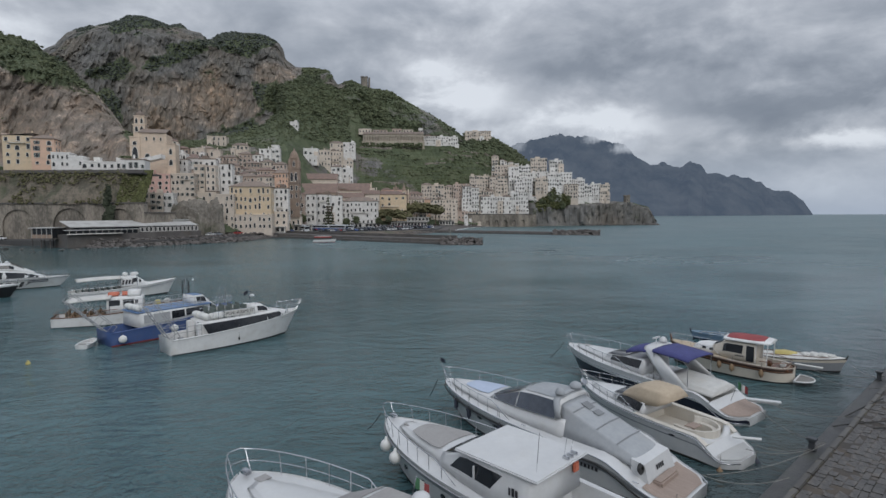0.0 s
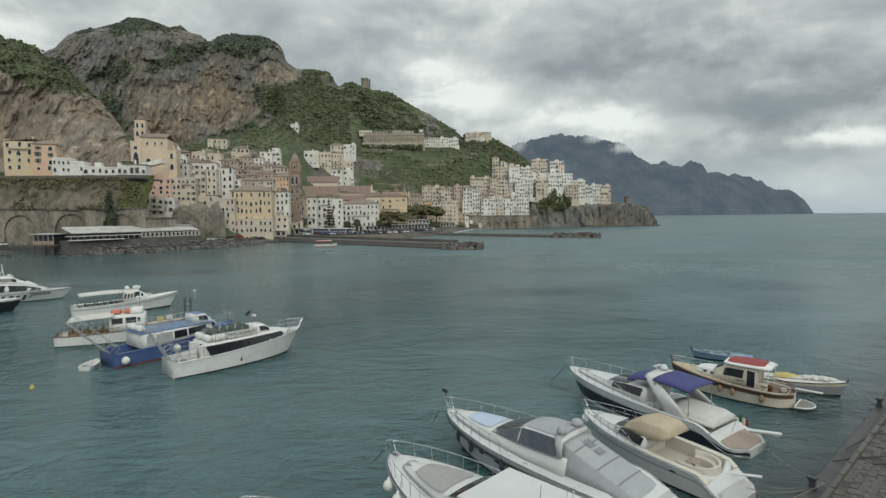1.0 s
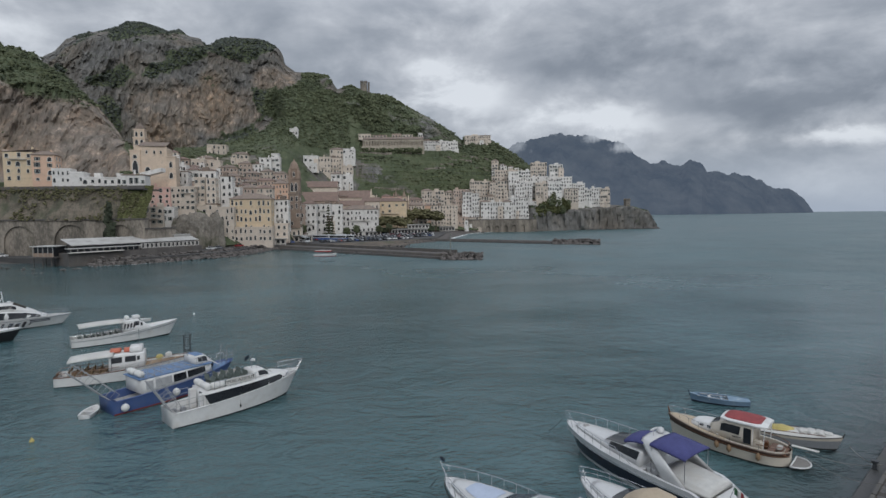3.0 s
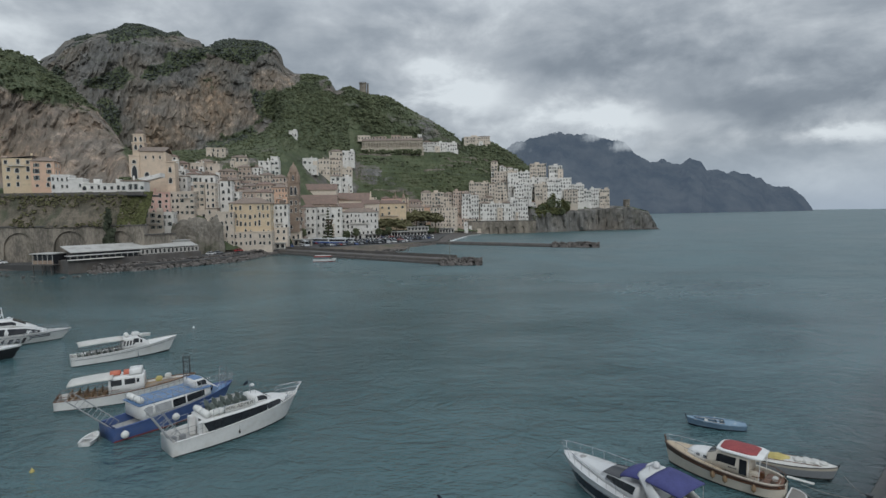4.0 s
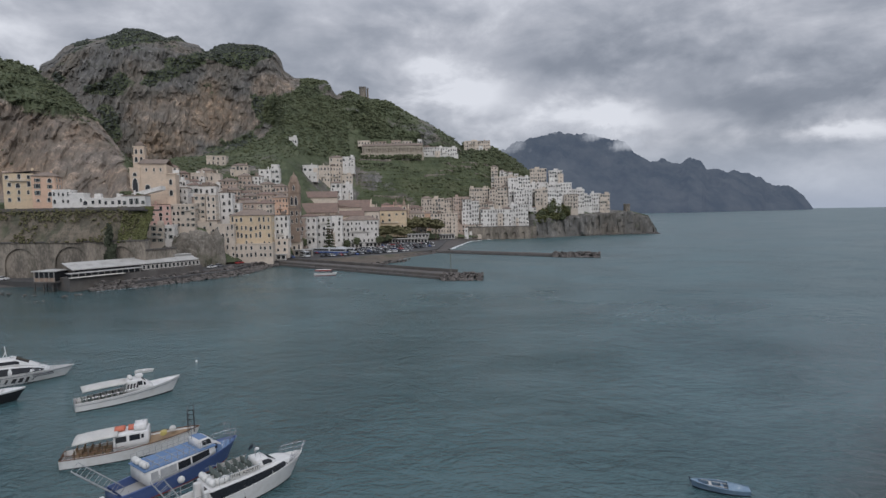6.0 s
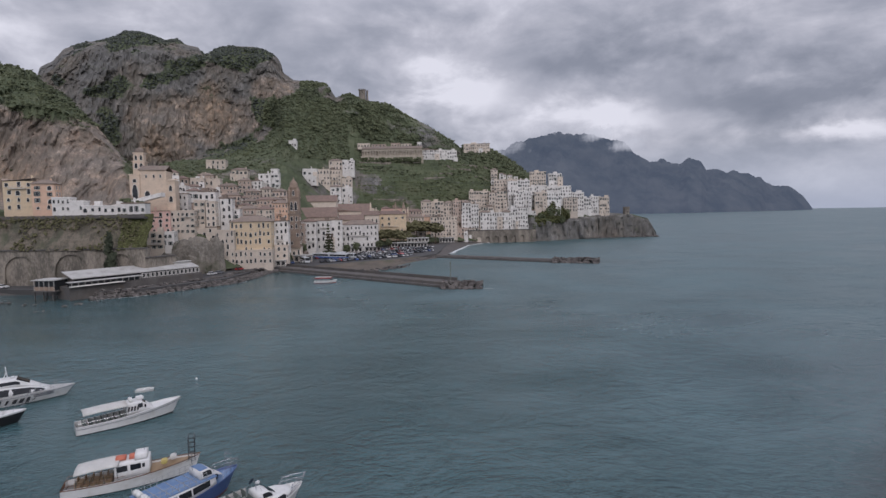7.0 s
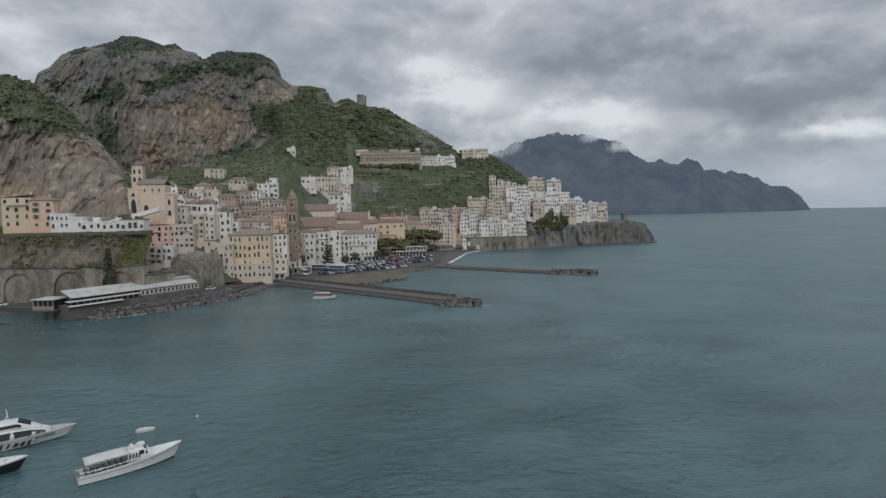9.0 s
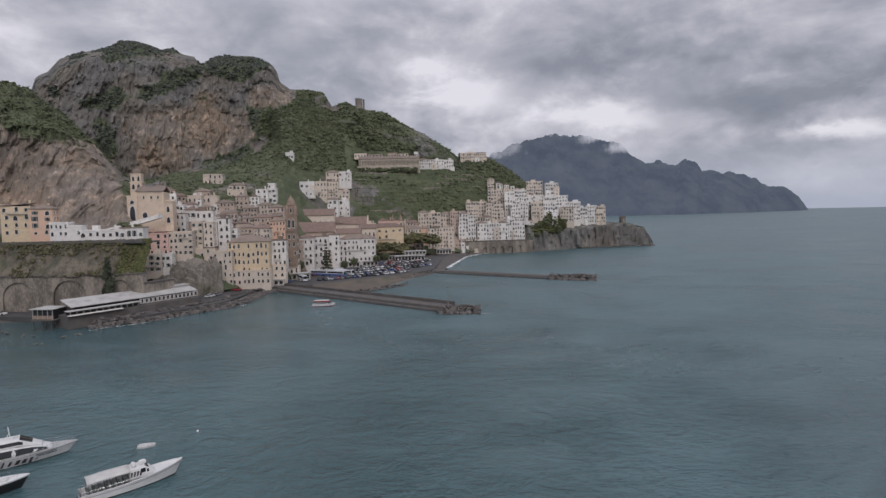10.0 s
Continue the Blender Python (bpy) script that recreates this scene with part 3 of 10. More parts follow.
# stretches of the massif as (bearing x/y, height z/y, half width, half height): woods and ledges, bare crags, tan scars
WOODS = [(-0.535, 0.366, 0.095, 0.020), (-0.368, 0.333, 0.066, 0.026), (-0.456, 0.3195, 0.044, 0.019), (-0.656, 0.356, 0.026, 0.0095), (-0.601, 0.282, 0.047, 0.023),
         (-0.517, 0.295, 0.0315, 0.0147), (-0.487, 0.305, 0.042, 0.0116), (-0.2375, 0.275, 0.044, 0.0147), (-0.6035, 0.216, 0.027, 0.0315), (-0.318, 0.236, 0.029, 0.025), (-0.70, 0.30, 0.02, 0.012)]
CRAGS = [(-0.207, 0.2636, 0.023, 0.0084), (-0.160, 0.232, 0.029, 0.0095), (-0.150, 0.110, 0.015, 0.027), (-0.333, 0.206, 0.0147, 0.0084)]
SCARS = [(-0.441, 0.219, 0.100, 0.0505), (-0.4225, 0.2725, 0.023, 0.025), (-0.306, 0.276, 0.044, 0.019), (-0.494, 0.179, 0.058, 0.0315)]
FOOT = [(-0.66, 0.116), (-0.507, 0.1445), (-0.449, 0.164), (-0.391, 0.175), (-0.349, 0.203), (-0.335, 0.238), (-0.310, 0.253), (-0.2795, 0.2547), (-0.2675, 0.273), (-0.26, 0.313), (-0.255, 0.9)]
BROW = [(-0.815, 0.326), (-0.796, 0.313), (-0.746, 0.292), (-0.696, 0.277), (-0.646, 0.262), (-0.621, 0.249), (-0.602, 0.226), (-0.583, 0.20), (-0.569, 0.169)]


def within(spots, k, e):
    """1 in the heart of the nearest stretch, 0 at its rim, below 0 outside."""
    return max(1.0 - ((k - a) / w) ** 2 - ((e - b) / h) ** 2 for a, b, w, h in spots)


def bareness(k, v, p):
    """How bare the rock is, from about -1 in closed wood to 1 on the sheer faces."""
    n = noise.fractal(p * 0.02, 0.9, 2.0, 4) * 0.8 + noise.fractal(Vector((p.x * 0.05, p.y * 0.05, p.z * 0.11)), 0.9, 2.0, 3) * 0.3
    e = p.z / max(1.0, p.y)
    # ragged edges: the outlines of woods and crags wander
    q = Vector((p.x * 0.03, p.y * 0.01, p.z * 0.03))
    kw, ew = k + 0.030 * noise.fractal(q, 0.8, 2.1, 5), e + 0.017 * noise.fractal(q + Vector((7, 3, 1)), 0.8, 2.1, 5)
    if p.y > 470 and v > 3.9 and k < -0.1:
        rise = ew - float(np.interp(kw, [q[0] for q in FOOT], [q[1] for q in FOOT]))
        bare = max(-0.7, min(0.62, rise * 55 + n * 0.5))
        bare = min(bare, 0.62 - 1.3 * max(-0.05, min(1.0, 1.6 * within(WOODS, kw, ew) + n * 0.9)))
        crag = within(CRAGS, kw, ew)
        return max(bare, min(0.5, crag * 0.9 + n * 0.4) if crag > -1 else -1) + n * 0.55
    if k < -0.5 and v > 1.3 and p.y < 420:
        drop = float(np.interp(k, [q[0] for q in BROW], [q[1] for q in BROW])) - e
        return max(-0.7, min(0.75, drop * 28 + 0.1)) + n * 0.6
    crag = within(CRAGS, kw, ew)
    sea = 1.0 if (k > 0.07 and v < 1.6) else 0.0
    n -= 0.22 if -0.17 < k < 0.17 and 1.5 < v < 5 else 0.0
    sea = max(sea, min(1.0, (k - 0.25) / 0.04) * (1.0 if v < 1.5 or v > 6.4 else 0.42)) if k > 0.25 else sea
    return max(sea * 1.15, 0.9 if crag > -0.3 else 0.0) - 0.34 + n * 1.0


def scar(k, p):
    """How tan the rock is."""
    n = noise.fractal(Vector((p.x * 0.03, p.y * 0.03, p.z * 0.02)), 0.8, 2.1, 4)
    return max(0.0, min(1.0, (within(SCARS, k, p.z / p.y) + 0.35) * 1.0 + n * 1.3)) if p.y > 470 else 0.0


def build_hill():
    rows_per = [8, 14, 34, 24, 22, 60, 26, 10]
    vs = [j + g / n for j, n in enumerate(rows_per) for g in range(n)] + [len(rows_per)]
    kmin, kmax = SECTIONS[0][0], SECTIONS[-1][0]
    cols = 640
    ks = [s[0] for s in SECTIONS]
    verts, info, walls = [], [], {}
    for c in range(cols + 1):
        k = kmin + (kmax - kmin) * c / cols
        i = max(0, min(len(ks) - 2, int(np.searchsorted(ks, k)) - 1))
        u = i + (k - ks[i]) / (ks[i + 1] - ks[i])
        for v in vs:
            kk, d, z = hill_at(min(u, len(ks) - 1.0001), v)
            p = Vector((kk * d, d, z))
            rugged = 0.0 if v < 0.7 else min(1.0, (v - 0.7) * 0.9)
            low = 0.25 + 0.75 * min(1.0, max(0.0, (z - 20) / 70))
            if -0.17 < k < 0.22 and v < 5:
                rugged *= 0.45
            if k > 0.09 and v < 1.3:
                rugged = 0.22
            if k > 0.22:
                rugged *= 0.25
                if k > 0.24 or v < 1.3:
                    rugged = max(rugged, 0.3 if z > 2 else 0.12)
            q = p * 0.018
            big = noise.fractal(q, 0.9, 2.1, 4)
            rid = abs(noise.fractal(Vector((p.x * 0.05, p.y * 0.03, p.z * 0.016)), 0.8, 2.2, 4))
            fine = noise.fractal(p * 0.13, 0.8, 2.1, 3)
            amp = rugged * low * (1.0 if v < 6.5 else max(0.12, 1 - (v - 6.5) / 0.4))
            crack = abs(noise.fractal(Vector((p.x * 0.11, p.y * 0.06, p.z * 0.022)), 0.8, 2.2, 4))
            ribs = abs(noise.fractal(Vector((p.x * 0.24, p.y * 0.1, p.z * 0.045)), 0.7, 2.2, 3))
            strata = noise.fractal(Vector((p.x * 0.02, p.y * 0.02, p.z * 0.22)), 0.8, 2.2, 2)
            d2 = d + amp * (big * 9 - rid * 7 - crack * 5.5 - ribs * 3.2 + strata * 0.8 + fine * 1.6)
            z2 = z + amp * (big * 5 + fine * 2.2 - rid * 2)
            if k > 0.06 and v < 2.4 and z > 0.5:
                cut = abs(noise.fractal(Vector((p.x * 0.09, p.z * 0.03, 2)), 0.8, 2.2, 4))
                d2 += (2.2 - cut * 7.0) * min(1.0, z / 4) + fine * 1.6
                z2 += fine * 1.3 + big * 1.2
            if -0.16 < k < 0.16 and 1.2 < v < 4.9 and z > 10:
                step = z2 / 4.2 + 0.35 * noise.noise(Vector((p.x * 0.02, 0, 7)))
                fr = step - math.floor(step)
                riser = min(1.0, max(0.0, (fr - 0.74) / 0.22))
                z2 += (riser - fr) * 4.2 * 0.8
                walls[len(verts)] = 0.12 + 0.5 * noise.noise(p * 0.05) if 0.05 < riser < 0.95 else 0.0
            if v > 7:
                z2 = z
            elif v > 4.5 and k < CREST[-1][0]:
                top = float(np.interp(k, [q[0] for q in CREST], [q[1] for q in CREST]))
                z2 = min(z2, 33.5 + d2 * (top - 0.016 * min(1.0, 7 - v)))
                q = max(0.0, v - 6) ** 2
                z2 += (33.5 + d2 * (top - 0.004 * (7 - v)) - z2) * q
            verts.append((kk * d2, d2, z2))
            info.append((k, v))
    n = len(vs)
    faces = [(c * n + r, (c + 1) * n + r, (c + 1) * n + r + 1, c * n + r + 1) for c in range(cols) for r in range(n - 1)]
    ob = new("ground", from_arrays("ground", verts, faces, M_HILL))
    bare = ob.data.attributes.new("bare", "FLOAT", "POINT")
    bare.data.foreach_set("value", [bareness(k, v, Vector(p)) + walls.get(i, 0.0) for i, ((k, v), p) in enumerate(zip(info, verts))])
    tan = ob.data.attributes.new("scar", "FLOAT", "POINT")
    tan.data.foreach_set("value", [scar(k, Vector(p)) for (k, v), p in zip(info, verts)])
    tagged(ob, "steep limestone hillside with green scrub and terraces", "hillside", kind="structure")
    return verts, info, n, cols


HILL_V, HILL_I, HILL_N, HILL_C = build_hill()


def blob_template(seed, sub=1):
    rnd = random.Random(seed)
    bm = bmesh.new()
    bmesh.ops.create_icosphere(bm, subdivisions=sub, radius=1)
    for v in bm.verts:
        v.co *= rnd.uniform(0.55, 1.3)
        v.co.z *= 0.85
    bm.verts.index_update()
    out = np.array([v.co[:] for v in bm.verts]), np.array([[v.index for v in f.verts] for f in bm.faces])
    bm.free()
    return out


BLOBS = [blob_template(s) for s in range(6)]


def scatter(name, spots, material, label, category="bushes", smooth=True):
    """One object of many ragged clumps: spots are (x, y, z, radius, height)."""
    vv, ff, off = [], [], 0
    rnd = random.Random(5)
    for x, y, z, r, h in spots:
        tv, tf = BLOBS[rnd.randrange(6)]
        a = rnd.uniform(0, 6.28)
        ca, sa = math.cos(a), math.sin(a)
        w = np.empty_like(tv)
        w[:, 0] = (tv[:, 0] * ca - tv[:, 1] * sa) * r + x
        w[:, 1] = (tv[:, 0] * sa + tv[:, 1] * ca) * r + y
        w[:, 2] = tv[:, 2] * h + z
        vv.append(w)
        ff.append(tf + off)
        off += len(tv)
    ob = new(name, from_arrays(name, np.concatenate(vv).tolist(), np.concatenate(ff).tolist(), material, smooth))
    return tagged(ob, label, category, kind="stuff")


def grow_scrub():
    rnd = random.Random(3)
    spots = []
    V = HILL_V
    for c in range(0, HILL_C - 1):
        for r in range(10, HILL_N - 9):
            i = c * HILL_N + r
            k, v = HILL_I[i]
            if k > 0.17 or v < 1.8 or (-0.50 < k < -0.09 and v < 3.3) or (-0.30 < k < -0.17 and v < 4.0) or (0.06 < k and v < 3.2) or (-0.17 < k < -0.005 and 524 < V[i][1] < 572):
                continue
            a, b, d = Vector(V[i]), Vector(V[i + HILL_N]), Vector(V[i + 1])
            nrm = (b - a).cross(d - a)
            area = nrm.length
            if area < 1e-6:
                continue
            up = abs(nrm.z) / area
            g = noise.fractal(a * 0.022, 0.9, 2.1, 3)
            bare = bareness(k, v, a)
            p = 0.55 + g * 0.4 - bare * 1.5
            if -0.09 < k < 0.06 and v < 4.6:
                p *= 0.3
            if v > 6.85 and k < -0.05:
                p += 0.25
            if p <= 0:
                continue
            if rnd.random() < min(1.3, p) * area * 0.26:
                s = 0.45 + 0.9 * rnd.random() ** 2.0 + (0.9 if bare < -0.3 and a.y > 470 and rnd.random() < 0.3 else 0.0)
                s *= 0.75 if a.y < 300 else 0.6 if bare > 0.2 else 1
                j = Vector((rnd.uniform(-1.5, 1.5), rnd.uniform(-1.0, 1.0), 0))
                spots.append((a.x + j.x, a.y + j.y, a.z + s * 0.1, s, s * rnd.uniform(0.5, 1.0)))
    rnd.shuffle(spots)
    spots = spots[:75000]
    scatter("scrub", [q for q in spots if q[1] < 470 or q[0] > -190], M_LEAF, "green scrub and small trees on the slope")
    scatter("far_wood", [q for q in spots if q[1] >= 470 and q[0] <= -190], M_FOREST, "dark wood on the high cliffs, greyed by painted haze", "trees")


grow_scrub()

# far headland; its blue-grey haze is painted as a glow
RIDGE = []


def ridge(k, d, z):
    RIDGE.append((k, d, z))


ridge(0.026, 3100, 183.9)
ridge(0.099, 3200, 362.3)
ridge(0.1304, 3200, 402.9)
ridge(0.1774, 3300, 455.1)
ridge(0.2192, 3300, 492.8)
ridge(0.2768, 3350, 495.4)
ridge(0.3134, 3350, 451.3)
ridge(0.3396, 3300, 416)
ridge(0.3773, 3250, 320.1)
ridge(0.392, 3200, 308.1)
ridge(0.4392, 3200, 284.7)
ridge(0.4571, 3200, 306.7)
ridge(0.4802, 3200, 285.1)
ridge(0.4896, 3200, 237.9)
ridge(0.539, 3250, 237.4)
ridge(0.5916, 3300, 205.6)
ridge(0.6, 3300, 167.1)
ridge(0.6442, 3300, 129.3)
ridge(0.6674, 3300, 86)
ridge(0.681, 3300, 33.1)
ridge(0.6884, 3300, 1.3)


def build_headland():
    m = bpy.data.materials.new("wooded_slope_haze_glow")
    m.use_nodes = True
    N, K = m.node_tree.nodes, m.node_tree.links
    b = N["Principled BSDF"]
    tc, n = N.new("ShaderNodeTexCoord"), N.new("ShaderNodeTexNoise")
    n.inputs["Scale"].default_value, n.inputs["Detail"].default_value, n.inputs["Roughness"].default_value = 0.006, 9, 0.65
    K.new(tc.outputs["Object"], n.inputs["Vector"])
    r = N.new("ShaderNodeValToRGB")
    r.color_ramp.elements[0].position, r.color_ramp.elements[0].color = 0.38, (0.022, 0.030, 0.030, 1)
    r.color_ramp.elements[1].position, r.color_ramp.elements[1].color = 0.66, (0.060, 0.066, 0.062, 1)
    K.new(n.outputs[0], r.inputs[0])
    K.new(r.outputs[0], b.inputs["Base Color"])
    b.inputs["Roughness"].default_value, b.inputs["Specular IOR Level"].default_value = 1.0, 0.0
    # bluish emission paints the haze of the air over the slope
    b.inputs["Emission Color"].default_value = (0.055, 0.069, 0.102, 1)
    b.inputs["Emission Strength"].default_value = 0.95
    ks = [q[0] for q in RIDGE]
    cols, rows = 420, 60
    verts = []
    for c in range(cols + 1):
        k = ks[0] + (ks[-1] - ks[0]) * c / cols
        d = float(np.interp(k, ks, [q[1] for q in RIDGE]))
        z = float(np.interp(k, ks, [q[2] for q in RIDGE]))
        shore = d - 60 - min(620, z * 1.9)
        for rr in range(rows + 1):
            t = rr / rows
            y = shore + (d - shore) * t
            h = z * (t ** 0.8)
            w = t * (1 - t * 0.75)
            q = Vector((k * y * 0.0035, y * 0.0035, 0))
            rid = abs(noise.fractal(q, 0.8, 2.1, 5))
            fine = noise.fractal(q * 6, 0.8, 2.1, 4)
            h += w * min(1, z / 150) * (60 - rid * 190) + fine * 9 * min(1, t * 3) * min(1, z / 120)
            verts.append((k * y, y, max(h, -1) if rr else -1))
        verts.append((k * d * 1.06, d * 1.06, -5))
    n2 = rows + 2
    faces = [(c * n2 + r2, (c + 1) * n2 + r2, (c + 1) * n2 + r2 + 1, c * n2 + r2 + 1) for c in range(cols) for r2 in range(n2 - 1)]
    tagged(new("backdrop_headland", from_arrays("headland", verts, faces, m, True)), "distant wooded headland sinking into the sea, its blue-grey haze painted as glow", "headland", kind="structure")


build_headland()


def summit_mist():
    """Ragged cloud that clings to the top of the far headland."""
    m = bpy.data.materials.new("summit_cloud")
    m.use_nodes = True
    N, K = m.node_tree.nodes, m.node_tree.links
    N.clear()
    tc, sep = N.new("ShaderNodeTexCoord"), N.new("ShaderNodeSeparateXYZ")
    K.new(tc.outputs["Generated"], sep.inputs[0])

    def mth(op, a, b=None, clamp=False):
        n = N.new("ShaderNodeMath")
        n.operation, n.use_clamp = op, clamp
        for i, v in enumerate((a, b)):
            if isinstance(v, (int, float)):
                n.inputs[i].default_value = v
            elif v is not None:
                K.new(v, n.inputs[i])
        return n.outputs[0]

    def edge(q):
        u = mth("MULTIPLY", mth("SUBTRACT", q, 0.5), 2.0)
        return mth("SUBTRACT", 1.0, mth("MULTIPLY", u, u), True)
    ns = N.new("ShaderNodeTexNoise")
    ns.inputs["Scale"].default_value, ns.inputs["Detail"].default_value, ns.inputs["Roughness"].default_value = 0.009, 6, 0.6
    K.new(tc.outputs["Object"], ns.inputs["Vector"])
    soft = mth("MULTIPLY", edge(sep.outputs[0]), edge(sep.outputs[2]))
    a = mth("MULTIPLY", mth("SUBTRACT", mth("ADD", ns.outputs[0], mth("MULTIPLY", soft, 0.5)), 0.82), 3.4, True)
    em, tr, mx, out = N.new("ShaderNodeEmission"), N.new("ShaderNodeBsdfTransparent"), N.new("ShaderNodeMixShader"), N.new("ShaderNodeOutputMaterial")
    # the cloud's whiteness is its own glow, in place of light falling on it
    em.inputs[0].default_value = (0.52, 0.55, 0.59, 1)
    K.new(mth("MULTIPLY", a, 0.8), mx.inputs[0])
    K.new(tr.outputs[0], mx.inputs[1])
    K.new(em.outputs[0], mx.inputs[2])
    K.new(mx.outputs[0], out.inputs[0])
    for k0, k1, d, z0, z1 in ((0.245, 0.345, 2900, 350, 500), (0.29, 0.40, 2880, 300, 440), (0.05, 0.19, 2850, 290, 420), (0.12, 0.23, 2800, 390, 470)):
        bm = bmesh.new()
        rows = [[bm.verts.new((k * d, d + 60 * math.sin(i * 0.7), z)) for z in (z0, (z0 + z1) / 2, z1)] for i, k in enumerate(np.linspace(k0, k1, 12))]
        for A, B in zip(rows, rows[1:]):
            for j in range(2):
                bm.faces.new((A[j], B[j], B[j + 1], A[j + 1]))
        tagged(new("backdrop_mist", mesh_of("mist", bm, m, True)), "thin white cloud clinging to the far summit", "cloud", kind="structure")


summit_mist()


# ---- houses ----
def window_mesh(arched, shutters):
    bm = bmesh.new()
    w, h = 0.5, 1.0
    if arched:
        n = 8
        arc = [(w * math.cos(math.pi * i / n), h - w + w * math.sin(math.pi * i / n)) for i in range(n + 1)]
        inner = [(-w, 0), (w, 0)] + arc
    else:
        inner = [(-w, 0), (w, 0), (w, h), (-w, h)]
    cx, cz = 0, h / 2
    outer = [(cx + (x - cx) * 1.28, cz + (z - cz) * 1.13) for x, z in inner]
    n = len(inner)
    a = [bm.verts.new((x, -0.10, z)) for x, z in outer]
    b = [bm.verts.new((x, -0.10, z)) for x, z in inner]
    c = [bm.verts.new((x, 0.0, z)) for x, z in outer]
    d = [bm.verts.new((x, -0.02, z)) for x, z in inner]
    for i in range(n):
        j = (i + 1) % n
        bm.faces.new((a[i], a[j], b[j], b[i]))
        bm.faces.new((a[j], a[i], c[i], c[j]))
        bm.faces.new((b[i], b[j], d[j], d[i]))
    bm.faces.new(d).material_index = 1
    box(bm, 0, -0.14, -0.06, 1.3, 0.24, 0.07)
    if shutters:
        for s in (-1, 1):
            box(bm, s * 0.80, -0.13, 0.5, 0.44, 0.06, 1.0, mi=2)
    bmesh.ops.recalc_face_normals(bm, faces=[f for f in bm.faces if f.material_index != 1])
    return mesh_of("window", bm, [M_FRAME, M_GLASSD, M_SHUT])


WINDOWS = {(a, s): window_mesh(a, s) for a in (0, 1) for s in (0, 1)}
HRND = random.Random(21)
COLOUR_WORD = {"white": "white", "cream": "cream", "yellow": "ochre-yellow", "pink": "rose-pink", "peach": "peach", "beige": "weathered beige", "brown": "brown stone", "grey": "grey"}
ROOF_WORD = {"flat": "a flat roof", "shed": "a sloping roof", "tile": "a terracotta tile roof", "tile2": "a weathered tile roof"}


